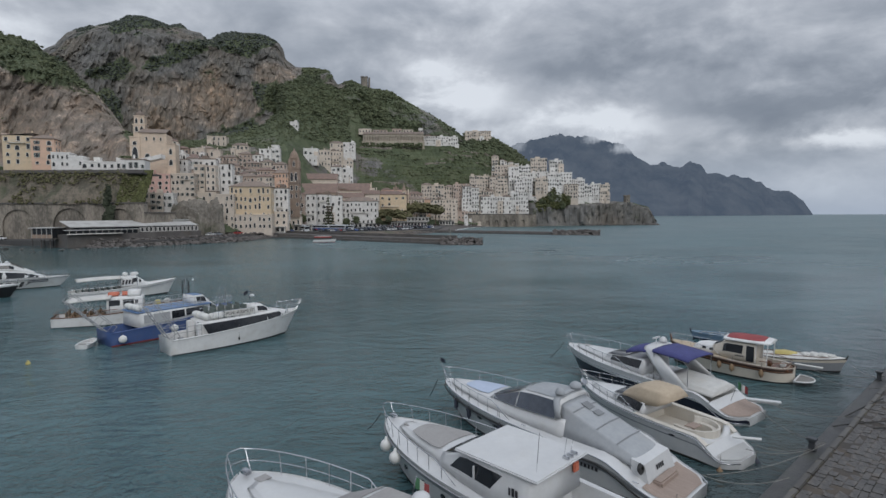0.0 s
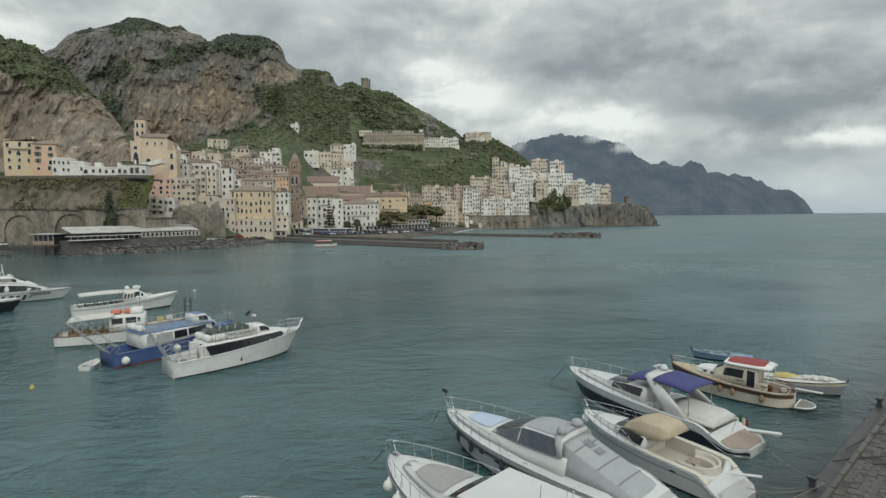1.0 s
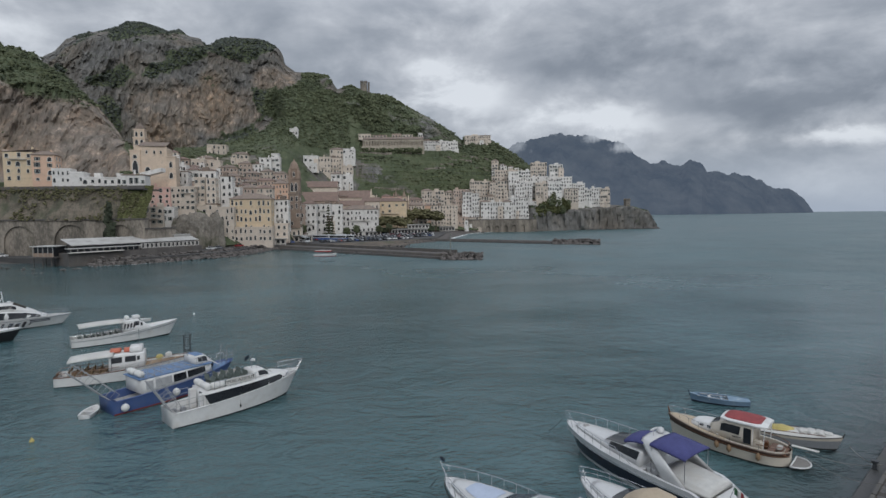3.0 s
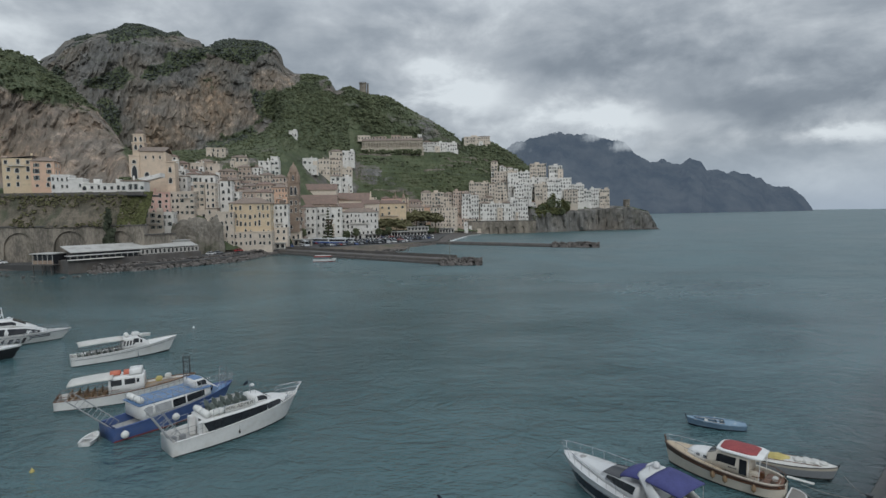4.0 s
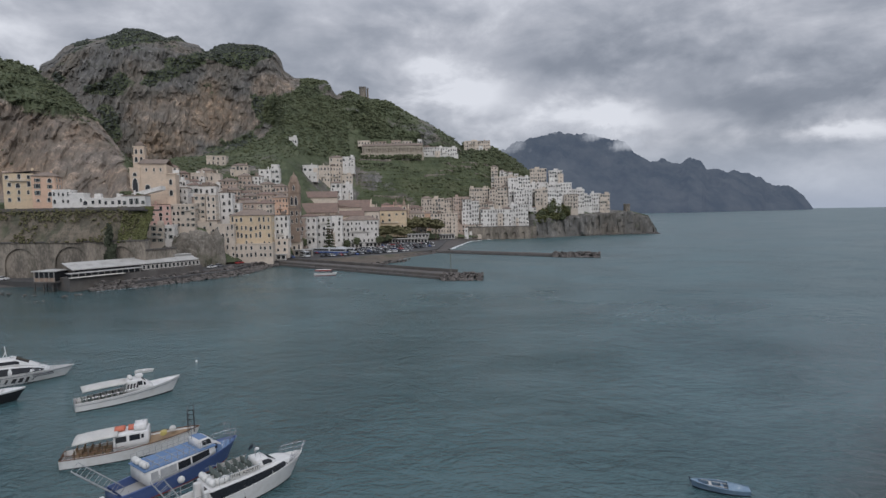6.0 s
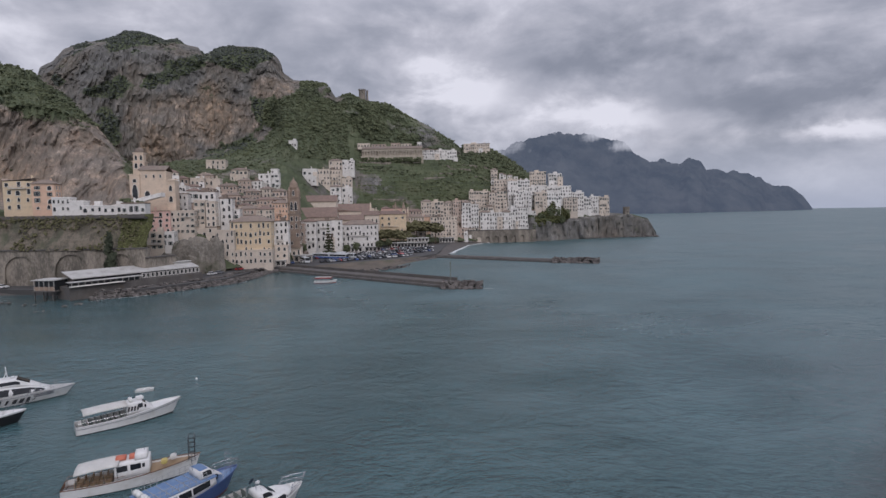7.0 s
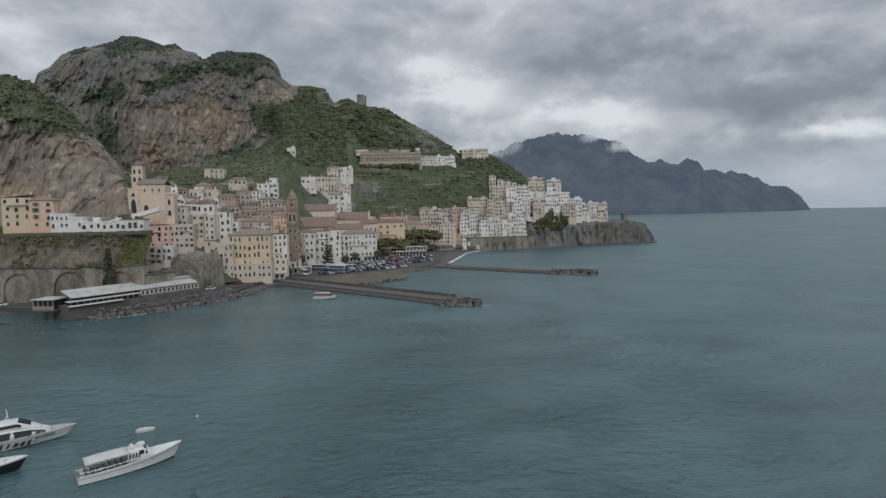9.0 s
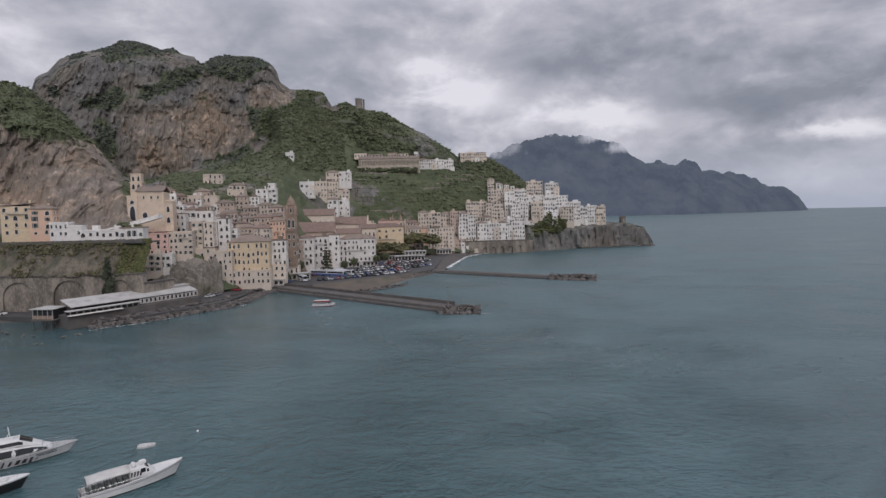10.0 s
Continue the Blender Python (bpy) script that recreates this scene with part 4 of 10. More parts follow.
def house(x, y, z, w, d, h, rot, floors, cols, colour, roof, sunk=0.0):
    """A house whose front's middle stands at (x, y, z); sunk metres of it are in the slope."""
    ob = thing("house", pose(x, y, z, 0, 0, rot), f"{COLOUR_WORD[colour]} {floors}-storey house with {ROOF_WORD[roof]}", "house", "houses of the town")
    if y > 400 and x > -30:
        floors, cols = max(floors, round((h - sunk) / 3.3)), max(cols, int(w / 2.1))
    wm = WALLS[colour]
    bm = bmesh.new()
    box(bm, 0, d / 2, h / 2, w, d, h)
    if floors > 2 and HRND.random() < 0.75:
        box(bm, 0, -0.06, h - (h - sunk) / floors - 0.1, w + 0.06, 0.12, 0.18)
    part("wall", bm, wm, ob)
    for _ in range(2 if w > 7 else 1):
        if HRND.random() < 0.55 and y > 222 and not (y < 266 and x > -123):
            bm = bmesh.new()
            aw, ah, ad = w * HRND.uniform(0.22, 0.45), h * HRND.uniform(0.35, 0.85), HRND.uniform(0.8, 2.0)
            ax = HRND.choice((-1, 1)) * (w / 2 - aw / 2 + HRND.uniform(-0.1, 0.25) * aw)
            box(bm, ax, -ad / 2 + 0.01, ah / 2, aw, ad, ah)
            box(bm, ax, -ad / 2, ah + 0.12, aw + 0.25, ad + 0.2, 0.24)
            an = part("annex", bm, WALLS[HRND.choice((colour, colour, colour, "white", "cream"))], ob)
            for fz in range(max(1, int(ah / 3.2))):
                if sunk + fz * 3.1 + 2.2 < ah:
                    wob = new("window", WINDOWS[(HRND.randrange(2), 0)])
                    wob.parent = an
                    wob.matrix_basis = Matrix.Translation((ax, -ad + 0.01, sunk + fz * 3.1 + 0.8)) @ Matrix.Diagonal((0.9, 1, 1.4, 1))
    bm = bmesh.new()
    rm = M_TILE2
    if roof == "flat":
        rm = M_TILE2 if HRND.random() < 0.3 else wm
        for cx, cy, sx, sy in ((0, -0.05, w + 0.3, 0.3), (0, d + 0.05, w + 0.3, 0.3), (-w / 2, d / 2, 0.3, d - 0.2), (w / 2, d / 2, 0.3, d - 0.2)):
            box(bm, cx, cy, h + 0.2, sx, sy, 0.5)
        box(bm, 0, d / 2, h + 0.03, w - 0.3, d - 0.2, 0.06)
        if w > 5 and HRND.random() < 0.55:
            sx = w * HRND.uniform(0.2, 0.4)
            box(bm, HRND.uniform(-0.3, 0.3) * w, d * 0.6, h + 1.1, sx, d * 0.4, 2.1)
    elif roof == "shed":
        loft(bm, [[(-w / 2 - .3, -.3, h - 0.1), (-w / 2 - .3, d, h + 0.1), (-w / 2 - .3, d, h + .3), (-w / 2 - .3, -.3, h + .05)],
                  [(w / 2 + .3, -.3, h + 1.0), (w / 2 + .3, d, h + 1.2), (w / 2 + .3, d, h + 1.4), (w / 2 + .3, -.3, h + 1.15)]])
        loft(bm, [[(-w / 2, 0, h), (-w / 2, d, h), (-w / 2 + .1, d, h)], [(w / 2, 0.02, h), (w / 2, d, h), (w / 2, 0.02, h + 1)]])
    else:
        rm = M_TILE if roof == "tile" else M_TILE2
        o, rise, rr = 0.45, min(3.0, d * 0.27), max(0.4, w / 2 - d * 0.42)
        e = [bm.verts.new(p) for p in ((-w / 2 - o, -o, h), (w / 2 + o, -o, h), (w / 2 + o, d + o, h), (-w / 2 - o, d + o, h))]
        e2 = [bm.verts.new(v.co + Vector((0, 0, 0.22))) for v in e]
        t = [bm.verts.new(p) for p in ((-rr, d / 2, h + rise), (rr, d / 2, h + rise))]
        for a, b in ((0, 1), (1, 2), (2, 3), (3, 0)):
            bm.faces.new((e[a], e[b], e2[b], e2[a]))
        bm.faces.new(e[::-1])
        bm.faces.new((e2[0], e2[1], t[1], t[0]))
        bm.faces.new((e2[1], e2[2], t[1]))
        bm.faces.new((e2[2], e2[3], t[0], t[1]))
        bm.faces.new((e2[3], e2[0], t[0]))
    part("roof", bm, rm, ob, ROOF_WORD[roof].replace("a ", "", 1))
    if w > 6 and HRND.random() < 0.5:
        bm = bmesh.new()
        box(bm, HRND.uniform(-.35, .35) * w, d * 0.7, h + 1.2, 0.6, 0.6, 2.6)
        part("chimney", bm, wm, ob)
    fh = (h - sunk) / max(1, floors)
    shut = HRND.random() < 0.4
    for f in range(floors):
        arch = HRND.random() < (0.45 if f == 0 else 0.18)
        wh = min(fh * 0.52, 1.85) * HRND.uniform(0.85, 1.1)
        for c in range(cols):
            if HRND.random() < 0.11:
                continue
            px = -w / 2 + w * (c + 0.5 + HRND.uniform(-.13, .13)) / cols
            pz = sunk + f * fh + fh * 0.24 + HRND.uniform(-0.12, 0.12)
            ww = min(w / cols * (0.40 if not shut else 0.33), 1.0) * HRND.uniform(0.8, 1.12)
            tall = wh * (1.3 if HRND.random() < 0.25 else HRND.uniform(0.8, 1.05))
            arch_here = arch
            if HRND.random() < 0.10:
                arch_here, ww, tall = True, min(w / cols * 0.55, 1.4), min(fh * 0.62, 2.0)
                pz = sunk + f * fh + fh * 0.08
            wob = new("window", WINDOWS[(int(arch_here), int(shut and not arch_here))])
            wob.parent = ob
            wob.matrix_basis = Matrix.Translation((px, 0, pz)) @ Matrix.Diagonal((ww, 1, tall, 1))
    if d > 6 and floors > 1:
        side = 1 if x < 0 else -1
        for f in range(floors):
            for q in (0.3, 0.7):
                wob = new("window", WINDOWS[(0, 0)])
                wob.parent = ob
                wob.matrix_basis = Matrix.Translation((side * w / 2, d * q, sunk + f * fh + fh * 0.25)) @ Matrix.Rotation(side * math.pi / 2, 4, "Z") @ Matrix.Diagonal((0.8, 1, min(fh * 0.5, 1.5), 1))
    if floors >= 3 and w > 6 and HRND.random() < 0.6:
        f = HRND.randrange(1, floors)
        bm = bmesh.new()
        bw, bz = w * HRND.uniform(0.3, 0.8), sunk + f * fh
        box(bm, 0, -0.55, bz, bw, 1.0, 0.15)
        for kx in range(int(bw / 0.35) + 1):
            box(bm, -bw / 2 + kx * 0.35, -1.0, bz + 0.5, 0.05, 0.05, 0.9)
        box(bm, 0, -1.0, bz + 0.98, bw, 0.07, 0.06)
        part("balcony", bm, M_FRAME, ob)
    return ob


house(-172.1, 215.0, 27.4, 1.7, 7.0, 15.3, 17, 4, 1, 'beige', 'flat', 3)
house(-166.5, 214.1, 27.5, 10.0, 7.0, 14.6, 17, 4, 3, 'yellow', 'shed', 3)
house(-156.7, 214.1, 27.2, 7.8, 7.0, 13.6, 16, 4, 2, 'peach', 'tile2', 3)
house(-150.0, 214.1, 26.8, 6.3, 7.0, 8.3, 16, 2, 4, 'white', 'flat', 3)
house(-144.1, 214.1, 26.4, 5.0, 7.0, 7.3, 15, 1, 3, 'white', 'flat', 3)
house(-137.6, 214.1, 26.1, 7.5, 7.0, 5.6, 15, 1, 3, 'white', 'flat', 3)
house(-129.9, 214.1, 25.8, 7.6, 7.0, 5.6, 14, 1, 3, 'white', 'flat', 3)
house(-121.7, 214.1, 25.3, 8.4, 7.0, 7.2, 13, 1, 4, 'white', 'flat', 3)
house(-136.0, 267.6, 25.6, 5.8, 7.0, 12.2, 12, 3, 3, 'white', 'flat', 3)
house(-129.6, 268.4, 25.4, 7.1, 7.0, 12.7, 12, 3, 3, 'white', 'flat', 3)
house(-137.2, 285.0, 34.4, 5.3, 7.0, 8.4, 12, 2, 3, 'white', 'flat', 3)
house(-129.8, 283.1, 27.5, 5.9, 7.0, 12.7, 11, 2, 2, 'white', 'tile', 3)
house(-122.0, 281.9, 27.3, 8.2, 7.0, 12.3, 11, 2, 3, 'white', 'flat', 3)
house(-128.2, 246.0, 16.5, 8.6, 7.0, 12.6, 13, 4, 3, 'pink', 'flat', 3)
house(-122.3, 248.4, 16.2, 4.3, 7.0, 13.2, 12, 4, 2, 'cream', 'flat', 3)
house(-117.2, 248.8, 16.0, 6.1, 7.0, 13.5, 11, 4, 3, 'cream', 'flat', 3)
house(-114.9, 256.8, 15.8, 4.8, 7.0, 18.4, 11, 5, 2, 'cream', 'flat', 3)
house(-109.2, 255.4, 15.8, 4.2, 7.0, 17.8, 10, 5, 2, 'cream', 'flat', 3)
house(-126.4, 236.0, 9.8, 7.7, 7.0, 10.4, 13, 3, 3, 'cream', 'flat', 3)
house(-122.0, 240.0, 10.8, 4.9, 7.0, 9.4, 12, 2, 2, 'white', 'flat', 3)
house(-109.6, 261.9, 15.3, 3.7, 7.0, 18.4, 10, 5, 1, 'white', 'flat', 3)
house(-104.9, 263.2, 17.1, 5.4, 7.0, 18.2, 10, 5, 2, 'white', 'flat', 1)
house(-102.1, 268.0, 17.5, 3.4, 7.0, 12.3, 9, 4, 1, 'white', 'flat', 3)
house(-100.9, 250.0, 1.8, 8.1, 7.0, 18.2, 10, 5, 4, 'cream', 'flat', 3)
house(-91.0, 256.0, 6.0, 18.5, 13.0, 18.0, 9, 4, 9, 'yellow', 'tile2', 3)
house(-90.2, 253.0, 1.0, 19.3, 13.5, 9.6, 9, 2, 9, 'cream', 'flat', 3)
house(-81.0, 268.0, 7.9, 8.4, 7.0, 15.9, 8, 4, 4, 'white', 'flat', 3)
house(-79.2, 264.0, 2.7, 6.1, 7.0, 9.3, 8, 2, 2, 'cream', 'flat', 3)
house(-79.0, 286.0, 1.3, 7.0, 7.0, 8.6, 7, 1, 3, 'cream', 'flat', 3)
house(-78.7, 300.0, 5.3, 3.8, 7.0, 16.3, 7, 4, 1, 'beige', 'flat', 3)
house(-113.7, 253.7, 12.9, 5.6, 7.0, 8.4, 11, 1, 2, 'cream', 'flat', 3)
house(-108.5, 253.8, 12.7, 4.8, 7.0, 9.0, 10, 2, 1, 'cream', 'flat', 3)
house(-78.4, 285.0, 9.4, 5.5, 7.0, 17.6, 7, 4, 2, 'brown', 'flat', 1)
house(-134.5, 362.0, 44.0, 10.2, 7.1, 13.0, 9, 2, 4, 'cream', 'tile2', 6)
house(-160.4, 387.0, 53.7, 12.9, 9.0, 12.7, 10, 2, 4, 'cream', 'flat', 6)
house(-115.8, 355.0, 38.6, 7.6, 7.0, 14.8, 8, 3, 2, 'white', 'flat', 6)
house(-110.4, 359.0, 38.5, 5.5, 7.0, 15.8, 8, 3, 2, 'white', 'flat', 6)
house(-115.4, 375.0, 44.8, 4.7, 7.0, 13.5, 8, 2, 2, 'white', 'flat', 6)
house(-122.5, 337.0, 34.9, 7.4, 7.0, 13.5, 9, 3, 3, 'beige', 'tile2', 6)
house(-117.1, 342.0, 34.8, 6.9, 7.0, 13.6, 9, 3, 3, 'white', 'flat', 6)
house(-125.4, 318.0, 31.5, 9.9, 7.0, 12.8, 10, 3, 5, 'beige', 'tile2', 6)
house(-139.5, 310.0, 33.9, 7.2, 7.0, 14.5, 11, 2, 3, 'cream', 'flat', 6)
house(-134.2, 317.0, 33.7, 9.0, 7.0, 14.7, 10, 2, 3, 'cream', 'flat', 6)
house(-147.8, 340.0, 41.9, 9.3, 7.0, 10.4, 11, 1, 4, 'beige', 'tile2', 6)
house(-102.5, 422.0, 49.0, 11.0, 7.7, 12.8, 6, 2, 3, 'white', 'flat', 2)
house(-97.1, 444.0, 44.2, 10.5, 7.3, 19.0, 6, 3, 4, 'cream', 'flat', 6)
house(-89.1, 453.7, 44.3, 9.3, 7.0, 19.4, 5, 3, 4, 'cream', 'flat', 6)
house(-91.9, 471.6, 58.5, 11.5, 8.0, 14.1, 5, 2, 4, 'cream', 'tile2', 6)
house(-81.0, 471.1, 58.3, 10.2, 7.2, 14.5, 4, 2, 4, 'white', 'flat', 6)
house(-79.9, 455.0, 43.2, 8.9, 7.0, 13.0, 4, 2, 3, 'cream', 'flat', 6)
house(-82.6, 421.0, 29.3, 8.0, 7.0, 18.4, 5, 3, 2, 'white', 'tile2', 6)
house(-75.4, 427.0, 29.1, 8.6, 7.0, 18.2, 5, 3, 2, 'white', 'flat', 6)
house(-51.8, 402.5, 16.9, 7.5, 7.0, 11.6, 3, 1, 2, 'cream', 'flat', 6)
house(-78.7, 316.0, 0.7, 8.7, 7.0, 22.0, 6, 4, 3, 'white', 'tile', 6)
house(-71.9, 325.0, -0.4, 8.3, 7.0, 23.3, 6, 4, 3, 'white', 'flat', 6)
house(-68.2, 345.0, -0.2, 6.9, 7.0, 23.2, 5, 5, 2, 'white', 'flat', 6)
house(-55.6, 360.0, -1.7, 23.6, 14.0, 21.3, 4, 4, 9, 'white', 'tile2', 6)
house(-40.2, 408.0, 6.0, 24.8, 14.0, 19.8, 3, 3, 5, 'yellow', 'tile', 6)
house(-22.9, 440.0, 3.7, 15.3, 10.7, 19.3, 1, 2, 4, 'cream', 'tile2', 6)
house(-23.5, 452.0, 13.5, 12.5, 8.8, 14.3, 1, 2, 4, 'beige', 'tile', 6)
house(-12.5, 447.0, 4.1, 7.2, 7.0, 18.8, 1, 2, 3, 'peach', 'tile2', 6)
house(-45.2, 430.3, 16.7, 7.2, 7.0, 13.7, 3, 1, 1, 'pink', 'tile', 6)
house(-36.6, 430.4, 16.4, 10.2, 7.1, 13.9, 2, 1, 2, 'pink', 'flat', 6)
house(-13.8, 463.0, 12.9, 9.2, 7.0, 23.0, 1, 4, 4, 'cream', 'tile2', 6)
house(-4.2, 466.5, 12.5, 10.1, 7.1, 23.3, 0, 4, 4, 'cream', 'flat', 6)
house(5.4, 469.5, 12.2, 8.9, 7.0, 22.3, -0, 4, 4, 'cream', 'tile2', 6)
house(-5.1, 444.0, 1.3, 10.0, 7.0, 21.6, 0, 4, 4, 'cream', 'flat', 6)
house(5.9, 448.0, 0.7, 12.0, 8.4, 22.3, -0, 4, 4, 'cream', 'flat', 6)
house(15.1, 452.0, 0.7, 10.4, 7.3, 12.3, -1, 1, 4, 'beige', 'flat', 6)
house(26.3, 457.0, 0.1, 12.0, 8.4, 12.5, -1, 1, 4, 'cream', 'flat', 6)
house(15.5, 464.0, 5.3, 13.1, 9.2, 31.1, -1, 5, 4, 'beige', 'flat', 6)
house(20.5, 458.2, 6.0, 7.6, 7.0, 28.3, -1, 5, 3, 'white', 'tile2', 6)
house(27.4, 457.4, 5.9, 6.2, 7.0, 27.2, -2, 5, 3, 'white', 'flat', 6)
house(37.6, 470.0, 10.4, 13.0, 9.1, 20.1, -2, 3, 5, 'cream', 'flat', 6)
house(36.2, 463.0, 5.4, 8.0, 7.0, 20.4, -2, 3, 3, 'white', 'tile2', 6)
house(45.5, 463.4, 5.1, 10.7, 7.5, 20.4, -3, 3, 4, 'white', 'flat', 6)
house(54.9, 464.8, 4.9, 8.0, 7.0, 20.8, -3, 3, 3, 'white', 'tile2', 6)
house(61.8, 469.0, 6.5, 7.0, 7.0, 22.6, -3, 4, 3, 'white', 'flat', 6)
house(69.6, 470.0, 6.2, 8.6, 7.0, 23.4, -4, 4, 3, 'white', 'flat', 6)
house(29.2, 481.1, 25.8, 10.7, 7.5, 18.7, -2, 3, 4, 'cream', 'flat', 6)
house(38.2, 481.2, 25.6, 7.7, 7.0, 18.7, -2, 3, 3, 'cream', 'flat', 6)
house(44.6, 476.7, 23.0, 7.2, 7.0, 20.2, -2, 3, 3, 'cream', 'flat', 6)
house(52.3, 478.3, 22.8, 8.1, 7.0, 21.7, -3, 3, 3, 'cream', 'flat', 6)
house(53.3, 501.1, 37.1, 10.4, 7.3, 18.3, -3, 3, 4, 'cream', 'flat', 6)
house(63.7, 500.4, 36.8, 11.0, 7.7, 18.7, -3, 3, 4, 'cream', 'flat', 6)
house(63.9, 490.5, 29.5, 9.2, 7.0, 23.7, -3, 4, 4, 'white', 'flat', 6)
house(74.1, 493.4, 29.3, 10.7, 7.5, 24.8, -4, 4, 4, 'white', 'flat', 6)
house(90.5, 512.0, 40.6, 14.8, 10.4, 22.3, -5, 2, 1, 'cream', 'flat', 6)
house(68.0, 481.8, 23.4, 8.8, 7.0, 18.2, -4, 3, 4, 'white', 'flat', 6)
house(75.9, 483.4, 23.2, 6.8, 7.0, 19.8, -4, 4, 3, 'white', 'flat', 6)
house(82.3, 497.1, 28.1, 8.2, 7.0, 20.1, -4, 3, 4, 'white', 'flat', 6)
house(91.0, 496.1, 27.9, 10.0, 7.0, 21.2, -5, 3, 4, 'white', 'flat', 6)
house(88.3, 485.1, 22.3, 10.8, 7.6, 20.3, -5, 4, 4, 'cream', 'flat', 6)
house(99.6, 484.5, 22.1, 12.6, 8.8, 20.5, -5, 4, 5, 'white', 'flat', 6)
house(106.4, 510.0, 40.3, 12.1, 8.5, 20.6, -5, 3, 4, 'white', 'flat', 6)
house(102.1, 501.4, 30.7, 13.8, 9.7, 17.5, -5, 3, 5, 'white', 'flat', 6)
house(113.9, 501.3, 30.5, 10.4, 7.3, 18.3, -6, 3, 4, 'white', 'flat', 6)
house(125.9, 506.0, 20.1, 12.6, 8.8, 22.7, -6, 3, 4, 'white', 'flat', 6)
house(118.1, 498.0, 18.9, 12.4, 8.7, 18.8, -6, 2, 4, 'cream', 'flat', 6)
house(135.4, 510.0, 20.4, 9.6, 7.0, 16.9, -7, 2, 3, 'white', 'flat', 6)
house(144.9, 512.8, 17.0, 9.2, 7.0, 22.0, -7, 2, 2, 'white', 'flat', 6)
house(152.8, 510.5, 16.8, 8.7, 7.0, 21.2, -7, 2, 2, 'cream', 'flat', 6)
house(-11.1, 549.0, 75.2, 15.8, 11.0, 14.3, 1, 1, 4, 'white', 'flat', 6)
house(0.7, 549.0, 74.4, 10.1, 7.1, 14.5, -0, 2, 4, 'white', 'flat', 6)
house(10.4, 550.8, 74.4, 9.9, 7.0, 14.2, -0, 2, 4, 'white', 'flat', 6)
house(31.6, 573.0, 82.1, 16.0, 11.2, 15.4, -1, 2, 3, 'cream', 'flat', 6)
house(44.9, 572.1, 81.8, 11.4, 8.0, 15.7, -2, 2, 3, 'cream', 'flat', 6)
house(-126.7, 465.0, 78.7, 6.5, 7.0, 10.9, 7, 1, 3, 'white', 'flat', 6)
house(-111.6, 318.0, 27.3, 8.9, 7.0, 13.5, 9, 3, 5, 'beige', 'tile2', 6)
house(-106.6, 330.0, 29.0, 8.2, 7.0, 13.7, 8, 3, 4, 'cream', 'tile2', 6)
house(-98.0, 327.0, 25.4, 8.1, 7.0, 15.7, 8, 3, 4, 'beige', 'tile2', 6)
house(-118.5, 305.0, 26.4, 9.2, 7.0, 11.9, 10, 2, 5, 'beige', 'tile2', 6)
house(-108.1, 305.0, 22.3, 8.3, 7.0, 12.5, 9, 3, 5, 'cream', 'tile2', 6)
house(-98.0, 300.0, 24.6, 9.0, 7.0, 10.7, 8, 3, 5, 'beige', 'tile', 3)
house(-88.4, 295.0, 21.5, 7.9, 7.0, 11.8, 8, 3, 5, 'peach', 'tile2', 3)
house(-99.5, 278.0, 19.0, 8.9, 7.0, 11.3, 9, 3, 5, 'beige', 'tile2', 3)
house(-90.1, 274.0, 19.0, 7.6, 7.0, 10.9, 8, 3, 5, 'cream', 'tile', 3)


def hill_height(x, y):
    """The height of the hillside under a point."""
    k = x / y
    ks = [q[0] for q in SECTIONS]
    i = max(0, min(len(ks) - 2, int(np.searchsorted(ks, k)) - 1))
    f = min(1.0, max(0.0, (k - ks[i]) / (ks[i + 1] - ks[i])))
    p0, p1 = SECTIONS[i][1], SECTIONS[i + 1][1]
    line = [(a[0] * (1 - f) + b[0] * f, a[1] * (1 - f) + b[1] * f) for a, b in zip(p0, p1)]
    return float(np.interp(y, [q[0] for q in line], [q[1] for q in line]))


def fill_town(k0, k1, d0, d1, step, wide, zmax, seed, colours, zmin=4):
    """Small houses packed between the larger ones, row above row up the slope."""
    rnd = random.Random(seed)
    taken = [(o.matrix_basis.translation.x, o.matrix_basis.translation.y) for o in scene.collection.objects if o.name.startswith("house") and o.parent is None]
    d = d0
    while d < d1:
        x = k0 * d
        while x < k1 * d:
            w = wide * rnd.uniform(0.6, 1.3)
            px, py = x + w / 2, d + rnd.uniform(-3, 3)
            z = hill_height(px, py)
            if zmin < z < zmax and all((px - a) ** 2 + (py - b) ** 2 > 16 for a, b in taken):
                fl = rnd.choice((1, 2, 2, 3))
                sunk = 2.5
                house(px, py, z - sunk, w, w * 0.9, fl * 2.9 + sunk, math.degrees(math.atan2(-px, py)) * 0.5 + rnd.uniform(-12, 12), fl, max(1, int(w / 2.2)), rnd.choice(colours), rnd.choice(("flat", "flat", "tile2", "tile")), sunk)
            x += w * rnd.uniform(0.95, 1.5)
        d += step * rnd.uniform(0.85, 1.2)


fill_town(-0.44, -0.28, 262, 322, 9.5, 6.0, 46, 31, ("beige", "cream", "beige", "white", "beige", "peach"))
fill_town(-0.27, -0.15, 372, 425, 11, 6.5, 24, 32, ("beige", "cream", "pink", "beige", "peach", "cream"))
fill_town(-0.10, -0.04, 436, 462, 9, 6.5, 22, 36, ("beige", "cream", "peach", "cream"))
fill_town(-0.53, -0.44, 268, 330, 11, 7.0, 45, 33, ("white", "cream", "beige", "white"))
fill_town(0.09, 0.27, 486, 530, 8, 5.5, 70, 34, ("white", "white", "cream", "white", "beige"), 19)
fill_town(-0.03, 0.09, 462, 482, 12, 8.0, 24, 35, ("cream", "white", "peach", "cream"))

